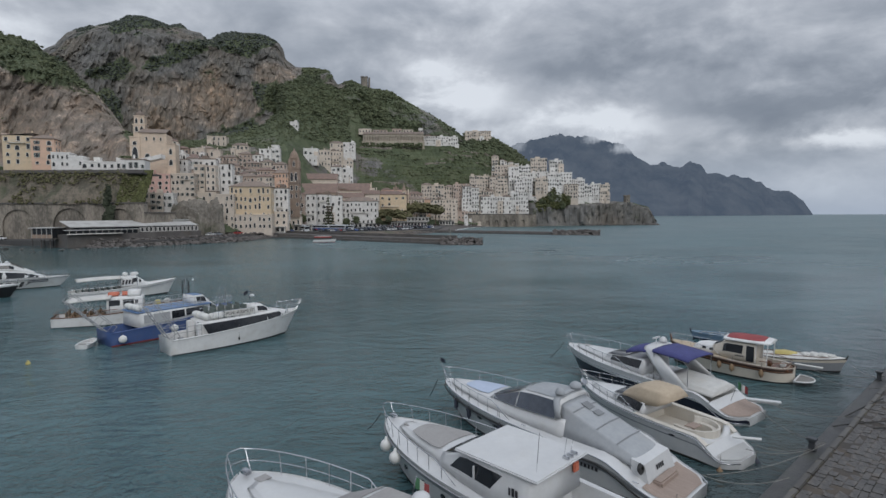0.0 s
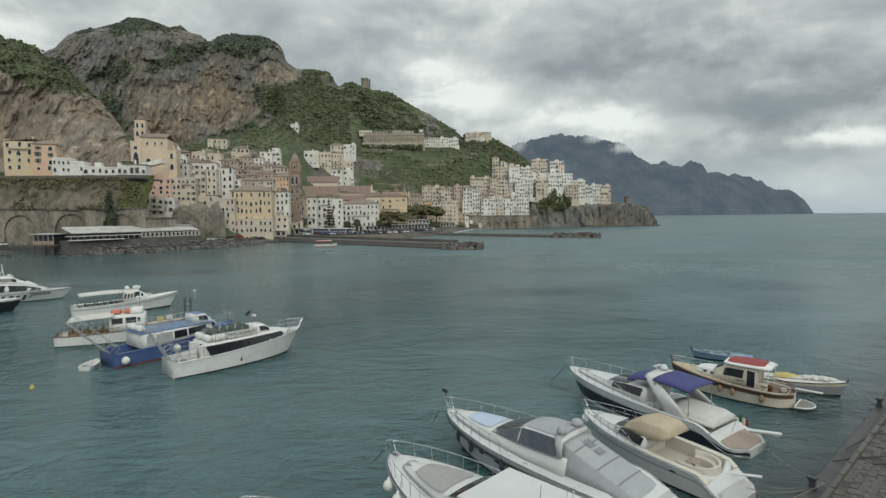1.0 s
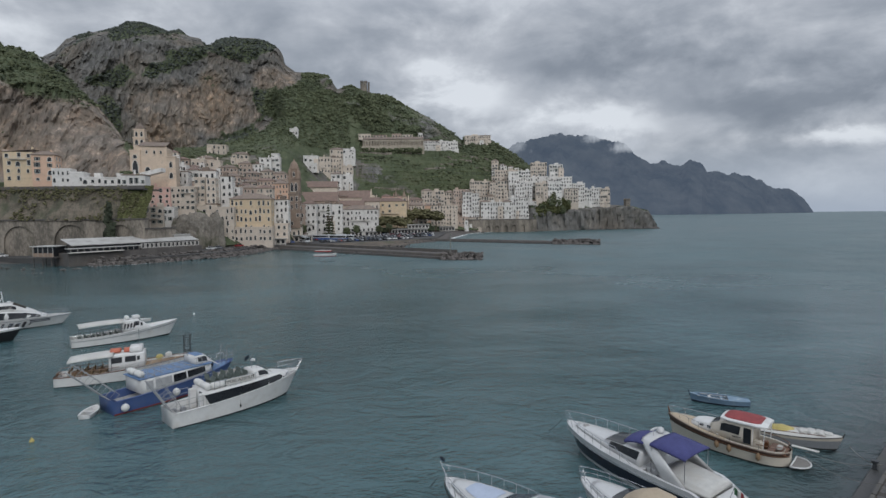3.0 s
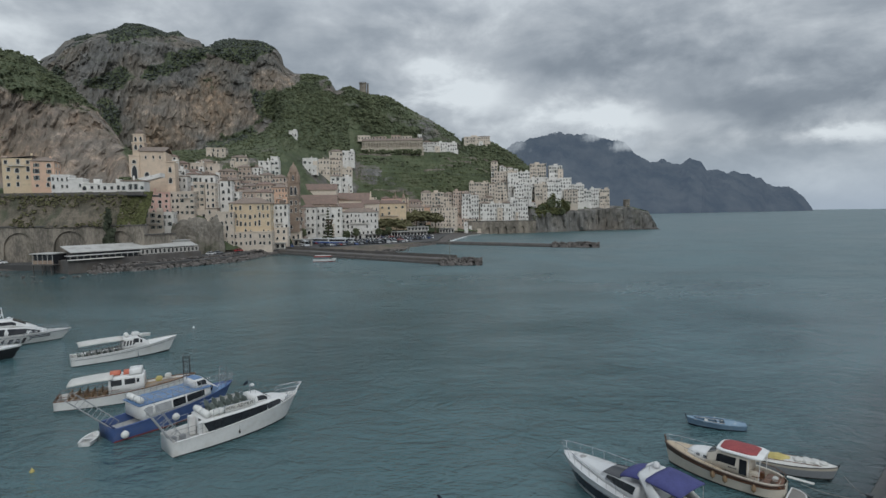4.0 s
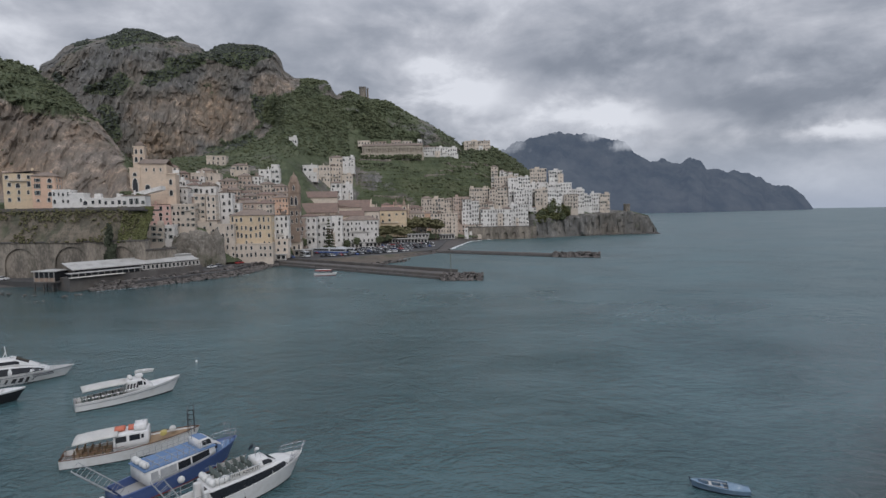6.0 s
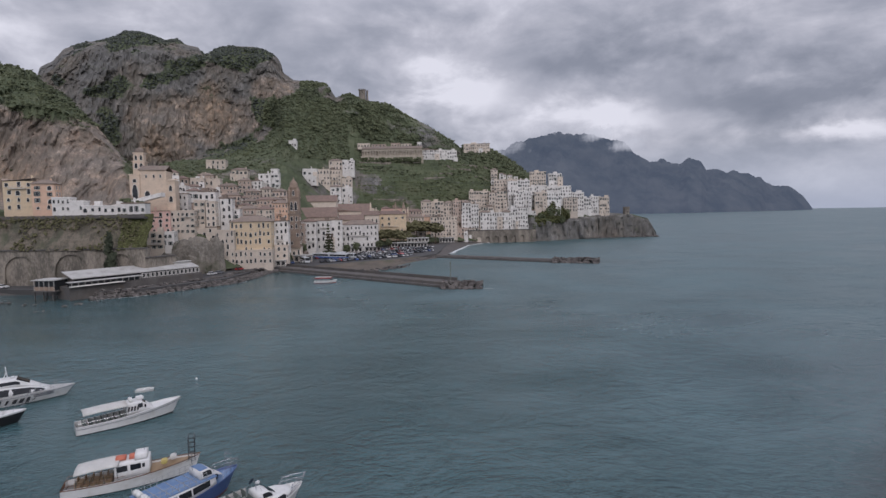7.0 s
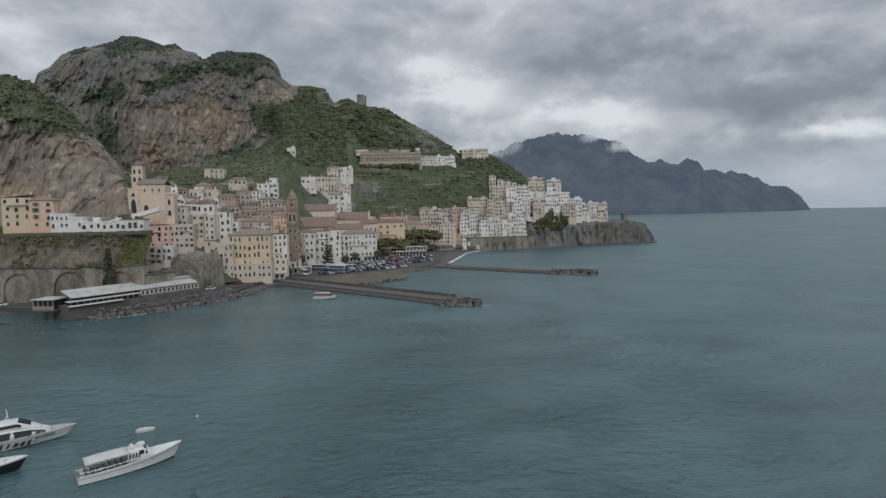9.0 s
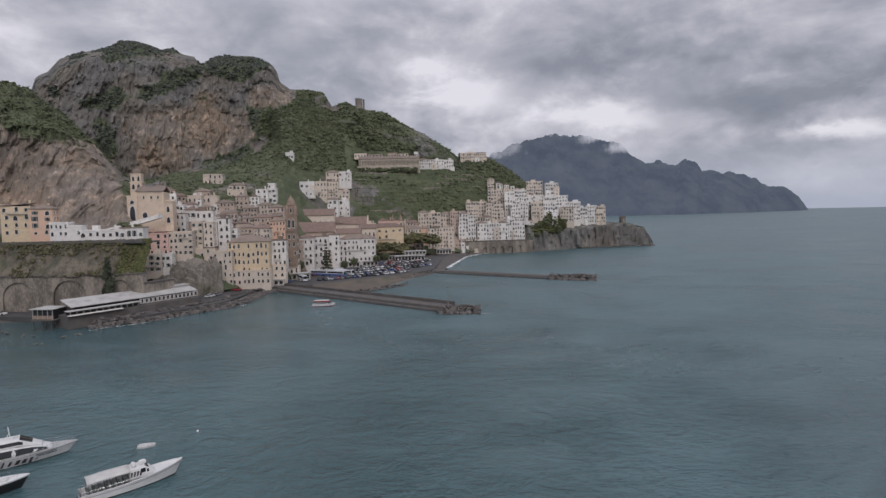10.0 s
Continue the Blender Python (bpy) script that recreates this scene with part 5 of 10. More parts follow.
# ---- shore, quays and breakwaters ----
M_PIER = mat("wet_dark_paving", (0.105, 0.096, 0.088), (0.048, 0.046, 0.044), 0.9, 0.48, bump=1.0, fine=7, each=0.05, stain=((0.10, 0.075, 0.052), 0.75, 1.1), lo=0.42, hi=0.6)
M_LEDGE = mat("wet_concrete_ledge", (0.075, 0.073, 0.070), (0.034, 0.035, 0.036), 0.9, 0.5, bump=0.9, fine=9, stain=((0.06, 0.065, 0.05), 0.6, 0.6))
M_EARTH = mat("brown_wet_earth", (0.15, 0.105, 0.072), (0.085, 0.064, 0.05), 0.6, 0.55, bump=0.7, fine=9)
M_LICHEN = mat("yellowed_kerb", (0.26, 0.22, 0.10), (0.075, 0.070, 0.064), 0.9, 0.5, bump=0.5, fine=5, each=0.25, lo=0.50, hi=0.62)
M_IRON = mat("painted_iron", (0.05, 0.055, 0.06), (0.03, 0.032, 0.036), 3, 0.5, bump=0.3)
M_GROUT = mat("wet_grit", (0.072, 0.060, 0.050), (0.035, 0.032, 0.029), 0.8, 0.8, bump=0.6, stain=((0.11, 0.085, 0.06), 0.6, 0.5))


M_STRAND = mat("brown_strand", (0.15, 0.118, 0.09), (0.07, 0.062, 0.052), 0.15, 0.9, bump=0.6, fine=10, stain=((0.07, 0.075, 0.045), 0.7, 0.12))


def slab(name, outline, z0, z1, material, label, category, kind="structure"):
    """A flat body over an outline, upright at its edges."""
    bm = bmesh.new()
    lo = [bm.verts.new((x, y, z0)) for x, y in outline]
    hi = [bm.verts.new((x, y, z1)) for x, y in outline]
    n = len(outline)
    for i in range(n):
        bm.faces.new((lo[i], lo[(i + 1) % n], hi[(i + 1) % n], hi[i]))
    bm.faces.new(hi)
    bm.normal_update()
    bmesh.ops.triangulate(bm, faces=[f for f in bm.faces if len(f.verts) > 4])
    return tagged(new(name, mesh_of(name, bm, material)), label, category, kind=kind)


slab("pavement_quay", [(-230, 192), (-165, 196), (-150, 193), (-135, 190), (-118, 184), (-104, 192), (-94, 206), (-87, 219), (-86, 240), (-90, 250), (-78, 261), (-62, 264), (-45, 279), (-28, 290), (-10, 313), (-4, 325), (-2, 350), (2, 400), (8, 440), (30, 470), (70, 500), (-20, 480), (-80, 400), (-112, 275), (-150, 222), (-230, 222)],
     -3, 2.0, M_ROAD, "grey asphalt harbour quay and coast road", "quay")


def beach():
    bm = bmesh.new()
    line = [(-3, 327, 4), (3, 350, 8), (8, 375, 10), (13, 400, 12), (19, 430, 13), (30, 452, 14), (48, 468, 8), (62, 476, 4)]
    rows = []
    for x, y, w in line:
        rows.append([bm.verts.new(p) for p in ((x - w - 14, y + 2, 2.05), (x - w, y, 1.9), (x, y - 0.5, 0.25), (x + 5, y - 2, -0.8))])
    for A, B in zip(rows, rows[1:]):
        for k in range(3):
            bm.faces.new((A[k], A[k + 1], B[k + 1], B[k]))
    tagged(new("ground_beach", mesh_of("beach", bm, M_SAND)), "grey-brown sand and pebble beach", "beach", kind="structure")
    bm = bmesh.new()
    rows = []
    for i, (x, y, w) in enumerate(line[1:-1]):
        for k in range(4):
            x2, y2, _ = line[1 + i + 1]
            q = k / 4
            jx = noise.noise(Vector((i * 3.1, k * 1.7, 0))) * 2.2
            px, py = x + (x2 - x) * q, y + (y2 - y) * q
            rows.append([bm.verts.new((px + jx + 0.2, py, 0.16)), bm.verts.new((px + jx + 1.8 + abs(jx) * 1.2, py - 0.6, 0.05))])
    for A, B in zip(rows, rows[1:]):
        bm.faces.new((A[0], A[1], B[1], B[0]))
    tagged(new("water_foam", mesh_of("foam", bm, M_FOAM)), "white foam of small waves breaking on the beach", "foam", kind="structure")
    bm = bmesh.new()
    pts = [(-230, 190), (-170, 192), (-158, 193.5), (-146, 194), (-136, 190), (-128, 184)]
    rows = [[bm.verts.new((x, y + 6, 1.9)), bm.verts.new((x, y, 0.12)), bm.verts.new((x + 1, y - 5, -0.7))] for x, y in pts]
    for A, B in zip(rows, rows[1:]):
        for k in range(2):
            bm.faces.new((A[k], A[k + 1], B[k + 1], B[k]))
    tagged(new("ground_cove", mesh_of("cove", bm, M_SAND)), "narrow strip of brown beach below the coast road", "beach", kind="structure")
    bm = bmesh.new()
    upper = [(-63, 263), (-54, 271), (-45, 279), (-37, 284), (-28, 290), (-19, 301), (-10, 314)]
    lower = [(-60, 243), (-47, 239), (-37, 246), (-30, 257), (-25, 271), (-19, 291), (-6, 314)]
    rows = []
    for i in range(37):
        q = i / 6
        a = Vector((float(np.interp(q, range(7), [p[0] for p in upper])), float(np.interp(q, range(7), [p[1] for p in upper])), 0))
        b = Vector((float(np.interp(q, range(7), [p[0] for p in lower])), float(np.interp(q, range(7), [p[1] for p in lower])), 0))
        row = []
        for j in range(15):
            u = j / 13
            p = a.lerp(b, u * (1 + 0.12 * noise.noise(Vector((i * 0.4, 3, 0)))))
            zz = 2.05 - min(1.0, u / 0.22) * 1.0 - u * 1.1 + 0.28 * noise.fractal(p * 0.25, 0.9, 2, 4) * min(1, u * 5)
            row.append(bm.verts.new((p.x, p.y, zz)))
        rows.append(row)
    for A, B in zip(rows, rows[1:]):
        for j in range(14):
            bm.faces.new((A[j], B[j], B[j + 1], A[j + 1]))
    tagged(new("ground_slip", mesh_of("slip", bm, M_STRAND, True)), "sloping brown slipway strand inside the breakwater", "beach", kind="structure")


beach()


def rocks(name, runs, label):
    """Heaped boulders along straight runs (x0, y0, x1, y1, width, height, count, size)."""
    rnd = random.Random(len(runs) * 3 + len(name))
    spots = []
    for x0, y0, x1, y1, w, h, n, size in runs:
        d = Vector((x1 - x0, y1 - y0, 0))
        nn = Vector((-d.y, d.x, 0)).normalized()
        for _ in range(n):
            q, s = rnd.random(), rnd.uniform(-1, 1)
            p = Vector((x0, y0, 0)) + d * q + nn * s * w / 2
            r = size * rnd.uniform(0.6, 1.3)
            spots.append((p.x, p.y, max(0.0, (1 - abs(s)) * h * rnd.uniform(0.5, 1.0)), r, r * rnd.uniform(0.6, 0.9)))
    return scatter(name, spots, M_ROCK, label, "rocks", False)


rocks("boulders", [(-117, 181, -106, 195, 6, 2.9, 260, 0.7), (-106, 195, -97, 209, 6, 3.0, 260, 0.7), (-97, 209, -88, 226, 7, 3.0, 280, 0.75), (-92, 228, -84, 252, 5, 3.0, 200, 0.8), (-118, 179.5, -105, 189.5, 5, 1.2, 170, 0.6), (-105, 189.5, -95, 204, 6, 1.5, 260, 0.65), (-95, 204, -85, 219, 7, 1.8, 320, 0.7), (-85, 219, -83, 246, 6, 1.6, 300, 0.75), (-83, 246, -80, 258, 5, 1.3, 120, 0.7)], "grey-brown boulders of the shore revetment")
rocks("boulders", [(-1, 194.5, 13.5, 193, 10, 2.6, 420, 0.62)], "heap of boulders at the breakwater head")
rocks("boulders", [(57, 281, 79, 274, 11, 2.8, 460, 0.75)], "heap of boulders at the far breakwater head")
rocks("boulders", [(-40, 245, -17, 270, 3.5, 1.6, 110, 0.75), (-18, 300, -6, 318, 5, 1.5, 130, 0.8), (-12, 318, 4, 326, 5, 1.5, 90, 0.9), (-26, 288, -18, 300, 3, 1.2, 60, 0.7), (-44, 278, -27, 289, 2, 1.2, 60, 0.7), (-27, 289, -9, 312, 2, 1.2, 80, 0.7)], "low rock spurs inside the harbour")
rocks("boulders", [(60, 470, 120, 496, 5, 1.3, 120, 1.2), (120, 496, 172, 512, 6, 1.6, 130, 1.3), (172, 512, 206, 514, 6, 1.5, 90, 1.4)], "boulders along the foot of the sea cliff")
rocks("boulders", [(-150, 178, -128, 168, 2.5, 0.35, 12, 0.6), (-122, 155.5, -118, 158.5, 1.0, 0.3, 5, 0.45), (-117.6, 165, -116.8, 166.8, 0.8, 0.4, 6, 0.5), (-117.4, 170.2, -114, 170, 0.8, 0.4, 9, 0.5), (-114.4, 175.8, -112.8, 177, 0.8, 0.3, 4, 0.45)], "few low dark rocks awash near the shore")


def breakwater(a, b, width, top, parapet, label):
    """A long mole with a walkway, a wall on its outer side and a lower landing."""
    a, b = Vector((*a, 0)), Vector((*b, 0))
    L = (b - a).length
    ang = math.degrees(math.atan2(b.y - a.y, b.x - a.x))
    ob = thing("breakwater", pose(a.x, a.y, 0, 0, 0, ang), label, "breakwater")
    bm = bmesh.new()
    loft(bm, [[(x, -width / 2 - 0.5, -2), (x, -width / 2, top - 0.2), (x, -width / 2 + 0.3, top), (x, width / 2, top), (x, width / 2 + 0.6, -2)] for x in (0, L)])
    part("walkway", bm, M_CONC, ob)
    if parapet:
        bm = bmesh.new()
        box(bm, L / 2, width / 2 - 0.35, top + 0.55, L, 0.6, 1.1, 0.05)
        part("parapet", bm, M_CONC, ob)
    bm = bmesh.new()
    box(bm, L * 0.5, -width / 2 - 1.0, 0.1, L * 0.98, 2.2, 1.4, 0.05)
    part("landing", bm, M_CONC, ob)
    n = int(L / 9)
    for i in range(n):
        bm = bmesh.new()
        lathe(bm, [(0.22, 0), (0.18, 0.1), (0.16, 0.45), (0.26, 0.55), (0.2, 0.65)], 8, Matrix.Translation((5 + i * 9, -width / 2 - 1.7, 0.8)))
        part("bollard", bm, M_IRON, ob)
    return ob, L


mole, ML = breakwater((-79, 263), (3, 196.5), 6.0, 1.9, True, "long concrete breakwater with parapet and lower landing")
bm = bmesh.new()
tube(bm, [(ML - 1, 0, 1.9), (ML - 1, 0, 8.5)], 0.12, 8)
box(bm, ML - 1, 0, 8.6, 0.5, 0.5, 0.5, 0.05)
part("light_mast", bm, mat("grey_mast_paint", (0.20, 0.21, 0.18), None, 2, 0.6), mole)
breakwater((-8, 327), (60, 281), 5.0, 1.5, False, "second low concrete breakwater ending in boulders")


# ---- coast wall with arches ----
def arch_wall(name, x, y, rot, length, z0, z1, arches, thick, material, label, category, niche, kind=""):
    """A wall along x with arched openings: arches are (centre, half width, spring height, rise)."""
    ob = thing(name, pose(x, y, 0, 0, 0, rot), label, category, kind=kind)
    bm = bmesh.new()
    cuts = [0.0]
    n = 10
    for c, hw, sp, ri in arches:
        pts = [(c - hw * math.cos(math.pi * i / n), sp + ri * math.sin(math.pi * i / n)) for i in range(n + 1)]
        for face_y in (0.0, thick):
            a = bm.verts.new((cuts[-1], face_y, z0)), bm.verts.new((c - hw, face_y, z0)), bm.verts.new((c - hw, face_y, z1)), bm.verts.new((cuts[-1], face_y, z1))
            bm.faces.new(a)
            lo = [bm.verts.new((px, face_y, pz)) for px, pz in pts]
            hi = [bm.verts.new((px, face_y, z1)) for px, pz in pts]
            for i in range(n):
                bm.faces.new((lo[i], lo[i + 1], hi[i + 1], hi[i]))
        soff = [(c - hw, z0)] + pts + [(c + hw, z0)]
        s0 = [bm.verts.new((px, 0, pz)) for px, pz in soff]
        s1 = [bm.verts.new((px, niche, pz)) for px, pz in soff]
        for i in range(len(soff) - 1):
            bm.faces.new((s0[i], s0[i + 1], s1[i + 1], s1[i]))
        bm.faces.new(s1)
        cuts.append(c + hw)
    for face_y in (0.0, thick):
        bm.faces.new([bm.verts.new(p) for p in ((cuts[-1], face_y, z0), (length, face_y, z0), (length, face_y, z1), (cuts[-1], face_y, z1))])
    bm.faces.new([bm.verts.new(p) for p in ((0, 0, z1), (length, 0, z1), (length, thick, z1), (0, thick, z1))])
    for px in (0, length):
        bm.faces.new([bm.verts.new(p) for p in ((px, 0, z0), (px, thick, z0), (px, thick, z1), (px, 0, z1))])
    bmesh.ops.recalc_face_normals(bm, faces=bm.faces[:])
    part("wall", bm, material, ob)
    bm = bmesh.new()
    box(bm, length / 2, thick / 2 - 0.1, z1 + 0.25, length, thick + 0.5, 0.5, 0.05)
    part("coping", bm, M_CONC, ob)
    return ob


WX = -185.0
arch_wall("retaining_wall", WX, 203.2, 1, 72.2, 1.8, 15.2, [(27 - 1.5, 6.0, 7.0, 6.2), (44.5, 6.2, 7.2, 6.4), (63, 5.3, 7.2, 6.2)], 3.0, M_STONE, "stained stone retaining wall with wide blind arches", "wall", 0.8)


arch_wall("retaining_wall", WX + 72.0, 204.6, 62, 13, 1.8, 11.5, [(6.5, 2.2, 5.0, 2.2)], 2.0, M_STONE, "short stone wall turning back behind the pavilion", "wall", 0.8)


arch_wall("sea_wall", 15.0, 454.0, 9, 66.0, -0.6, 10.6, [(8 + i * 7.6, 1.9, 3.2 + i * 0.2, 1.8) for i in range(7)], 3.0, M_STONE, "grey stone sea wall with dark arches below the houses", "wall", 1.2)


def terrace_slope():
    """Rough overgrown ground between the arched wall and the upper road."""
    bm = bmesh.new()
    rows = []
    for i in range(53):
        x = -230 + i * 2.2
        row = []
        for j in range(15):
            q = j / 14
            y = 204 + 6 * q + 1.3 * noise.fractal(Vector((x * 0.22, q * 1.6, 1)), 0.8, 2.1, 5) + max(0, (x + 125)) * 0.25
            z = 15.0 + 13.2 * q - max(0, (x + 125)) * 0.03
            row.append(bm.verts.new((x, y - 0.5 + q, z)))
        rows.append(row)
    for A, B in zip(rows, rows[1:]):
        for j in range(14):
            bm.faces.new((A[j], B[j], B[j + 1], A[j + 1]))
    tagged(new("ground_bank", mesh_of("bank", bm, M_BANK)), "steep stained masonry bank below the upper road, overgrown", "bank", kind="structure")
    rnd = random.Random(8)
    spots = []
    for _ in range(4600):
        x, q = rnd.uniform(-225, -117), rnd.random()
        if noise.noise(Vector((x * 0.07, q * 1.6, 4))) < -0.02 + 0.6 * noise.noise(Vector((x * 0.5, q * 6, 9))):
            continue
        r = rnd.uniform(0.14, 0.5)
        spots.append((x, 203 + 6.5 * q + max(0, (x + 125)) * 0.25, 15.3 + 13 * q, r, r))
    scatter("bank_bushes", spots, M_PINE, "low olive bushes growing on the bank")
    spots = []
    for _ in range(1500):
        x, q = -113.6 - 9.5 * rnd.random() ** 1.3, rnd.random()
        y = 204 + 6 * q + 1.3 * noise.fractal(Vector((x * 0.22, q * 1.6, 1)), 0.8, 2.1, 5) + max(0, (x + 125)) * 0.25
        spots.append((x, y - 0.5 + q, 15.0 + 13.2 * q, rnd.uniform(0.25, 0.5), rnd.uniform(0.3, 0.6)))
    scatter("ivy", spots, M_IVY, "sheet of green ivy hanging over the bank", "ivy")
    bm = bmesh.new()
    box(bm, -172, 209.5, 27.6, 114, 1.0, 1.3, 0.05)
    box(bm, -172, 216, 26.9, 114, 13, 0.6)
    tagged(new("trim_parapet", mesh_of("parapet", bm, M_CONC)), "pale parapet along the upper coast road", "parapet", kind="structure")


terrace_slope()


def rock_outcrop(x, y, w, h, d, label):
    bm = bmesh.new()
    bmesh.ops.create_icosphere(bm, subdivisions=5, radius=1)
    for v in bm.verts:
        n = v.co.normalized()
        k = 1 + 0.16 * noise.fractal(n * 2.3 + Vector((x, 0, 0)), 0.8, 2.1, 5) - 0.09 * abs(noise.fractal(Vector((n.x * 5, n.y * 5, n.z * 3)), 0.8, 2.1, 4))
        sq = max(abs(n.x), abs(n.z)) ** -0.45
        v.co = Vector((n.x * w / 2 * k * sq, n.y * d / 2 * k, n.z * h * k * sq))
    ob = new("rock_outcrop", mesh_of("rock_outcrop", bm, M_OUTCROP))
    ob.matrix_basis = pose(x, y, 2.0)
    return tagged(ob, label, "rock")


rock_outcrop(-112.0, 240, 18.5, 16.0, 11, "rounded limestone outcrop under the houses")
rock_outcrop(-119.5, 233, 13.0, 9.0, 9, "low limestone ledge below the houses")
rock_outcrop(-102.8, 243, 8.0, 15.5, 8, "weathered limestone buttress beside the houses")


# ---- long bathing pavilion on the shore ----
def pavilion():
    ang = math.degrees(math.atan2(217 - 178, -98.6 + 125.3))
    ob = thing("pavilion", pose(-124.5, 178.5, 0, 0, 0, ang), "long low bathing pavilion with pale flat roof and open arcade", "pavilion")
    L = 47.0
    bm = bmesh.new()
    box(bm, L / 2, 3.6, 2.2, L, 9.6, 4.4, 0.05)
    part("base", bm, M_CONC, ob)
    bm = bmesh.new()
    box(bm, L / 2 + 1.5, 6.0, 5.2, L - 3.2, 5.0, 3.6)
    part("rear_wall", bm, M_CONC, ob)
    bm = bmesh.new()
    loft(bm, [[(x, 1.6, 6.75), (x, 9.6, 8.7), (x, 9.6, 8.95), (x, 1.6, 7.0)] for x in (2.0, L + 0.4)])
    for i in range(14):
        box(bm, 5 + i * 3.2, 1.9, 7.1, 0.14, 0.5, 0.14)
    part("roof", bm, M_CANVW0, ob)
    bm = bmesh.new()
    box(bm, L * 0.92, 8.4, 9.0, 8, 4.4, 0.25, 0.05)
    box(bm, L * 0.92, 8.4, 8.5, 7, 3.6, 1.0)
    part("roof_hut", bm, M_CANVW0, ob)
    bm = bmesh.new()
    box(bm, 12, 0.2, 5.9, 24, 3.0, 0.2, 0.04)
    part("lower_roof", bm, M_CANVW0, ob)
    bm = bmesh.new()
    box(bm, 8.4, -1.7, 4.6, 17, 2.0, 0.22, 0.04)
    part("terrace", bm, M_FRAME, ob)
    bm = bmesh.new()
    box(bm, 36, 1.6, 5.3, 23, 0.3, 2.2)
    part("front_wall", bm, WALLS["grey"], ob)
    bm = bmesh.new()
    box(bm, 12, 1.4, 5.1, 23, 0.2, 1.4)
    part("glazing", bm, M_GLASSD, ob)
    bm = bmesh.new()
    box(bm, 36, 0.9, 4.5, 23.5, 1.6, 0.3)
    part("gallery_floor", bm, M_CONC, ob)
    for i in range(12):
        bm = bmesh.new()
        box(bm, 0.8 + i * 2.0, -1.1, 5.2, 0.16, 0.16, 1.4)
        part("pillar", bm, WALLS["grey"], ob)
    for i in range(14):
        wob = new("window", WINDOWS[(0, 0)])
        wob.parent = ob
        wob.matrix_basis = Matrix.Translation((25.4 + i * 1.62, 1.44, 4.9)) @ Matrix.Diagonal((0.85, 1, 1.4, 1))
    bm = bmesh.new()
    box(bm, L / 2 + 1.5, 3.46, 6.1, L - 4, 0.06, 1.1)
    part("clerestory", bm, M_GLASSD, ob)
    ob = thing("kiosk", pose(-133.2, 183.0, 0, 0, 0, -6) @ Matrix.Diagonal((0.72, 0.8, 1, 1)), "square kiosk on piles with overhanging flat roof", "kiosk")
    bm = bmesh.new()
    box(bm, 0, 0, 6.7, 11.5, 9, 0.3, 0.05)
    part("roof", bm, M_CANVW0, ob)
    # a dark box stands for the shade inside the open kiosk
    bm = bmesh.new()
    box(bm, 0, 0.5, 4.9, 10, 7, 3.2)
    part("wall", bm, M_GLASSD, ob, "dark infill standing for the shaded open inside")
    for x in (-5, -2.5, 0, 2.5, 5):
        for y in (-3.6, 4.2):
            bm = bmesh.new()
            box(bm, x, y, 4.9, 0.22, 0.22, 3.3)
            part("post", bm, WALLS["grey"], ob)
    bm = bmesh.new()
    box(bm, 0, -3.6, 3.9, 10.5, 0.12, 1.2)
    part("railing_panel", bm, WALLS["brown"], ob)
    bm = bmesh.new()
    box(bm, 1, -1, 3.1, 11, 8.5, 0.3)
    part("floor_deck", bm, M_CONC, ob)
    for x in (-4.5, 0, 4.5):
        for y in (-4, 2):
            bm = bmesh.new()
            box(bm, x, y, 1.2, 0.35, 0.35, 3.8)
            part("pile", bm, M_CONC, ob)


M_CANVW0 = mat("pale_roof_felt", (0.50, 0.49, 0.47), (0.36, 0.355, 0.34), 0.3, 0.8, fine=10, stain=((0.22, 0.2, 0.18), 0.5, 0.4))
pavilion()


# ---- landmarks ----
def opening(parent, x, z, w, h, arched=True, y=-0.02, name="window"):
    wob = new(name, WINDOWS[(int(arched), 0)])
    wob.parent = parent
    wob.matrix_basis = Matrix.Translation((x, y, z)) @ Matrix.Diagonal((w, 1, h, 1))


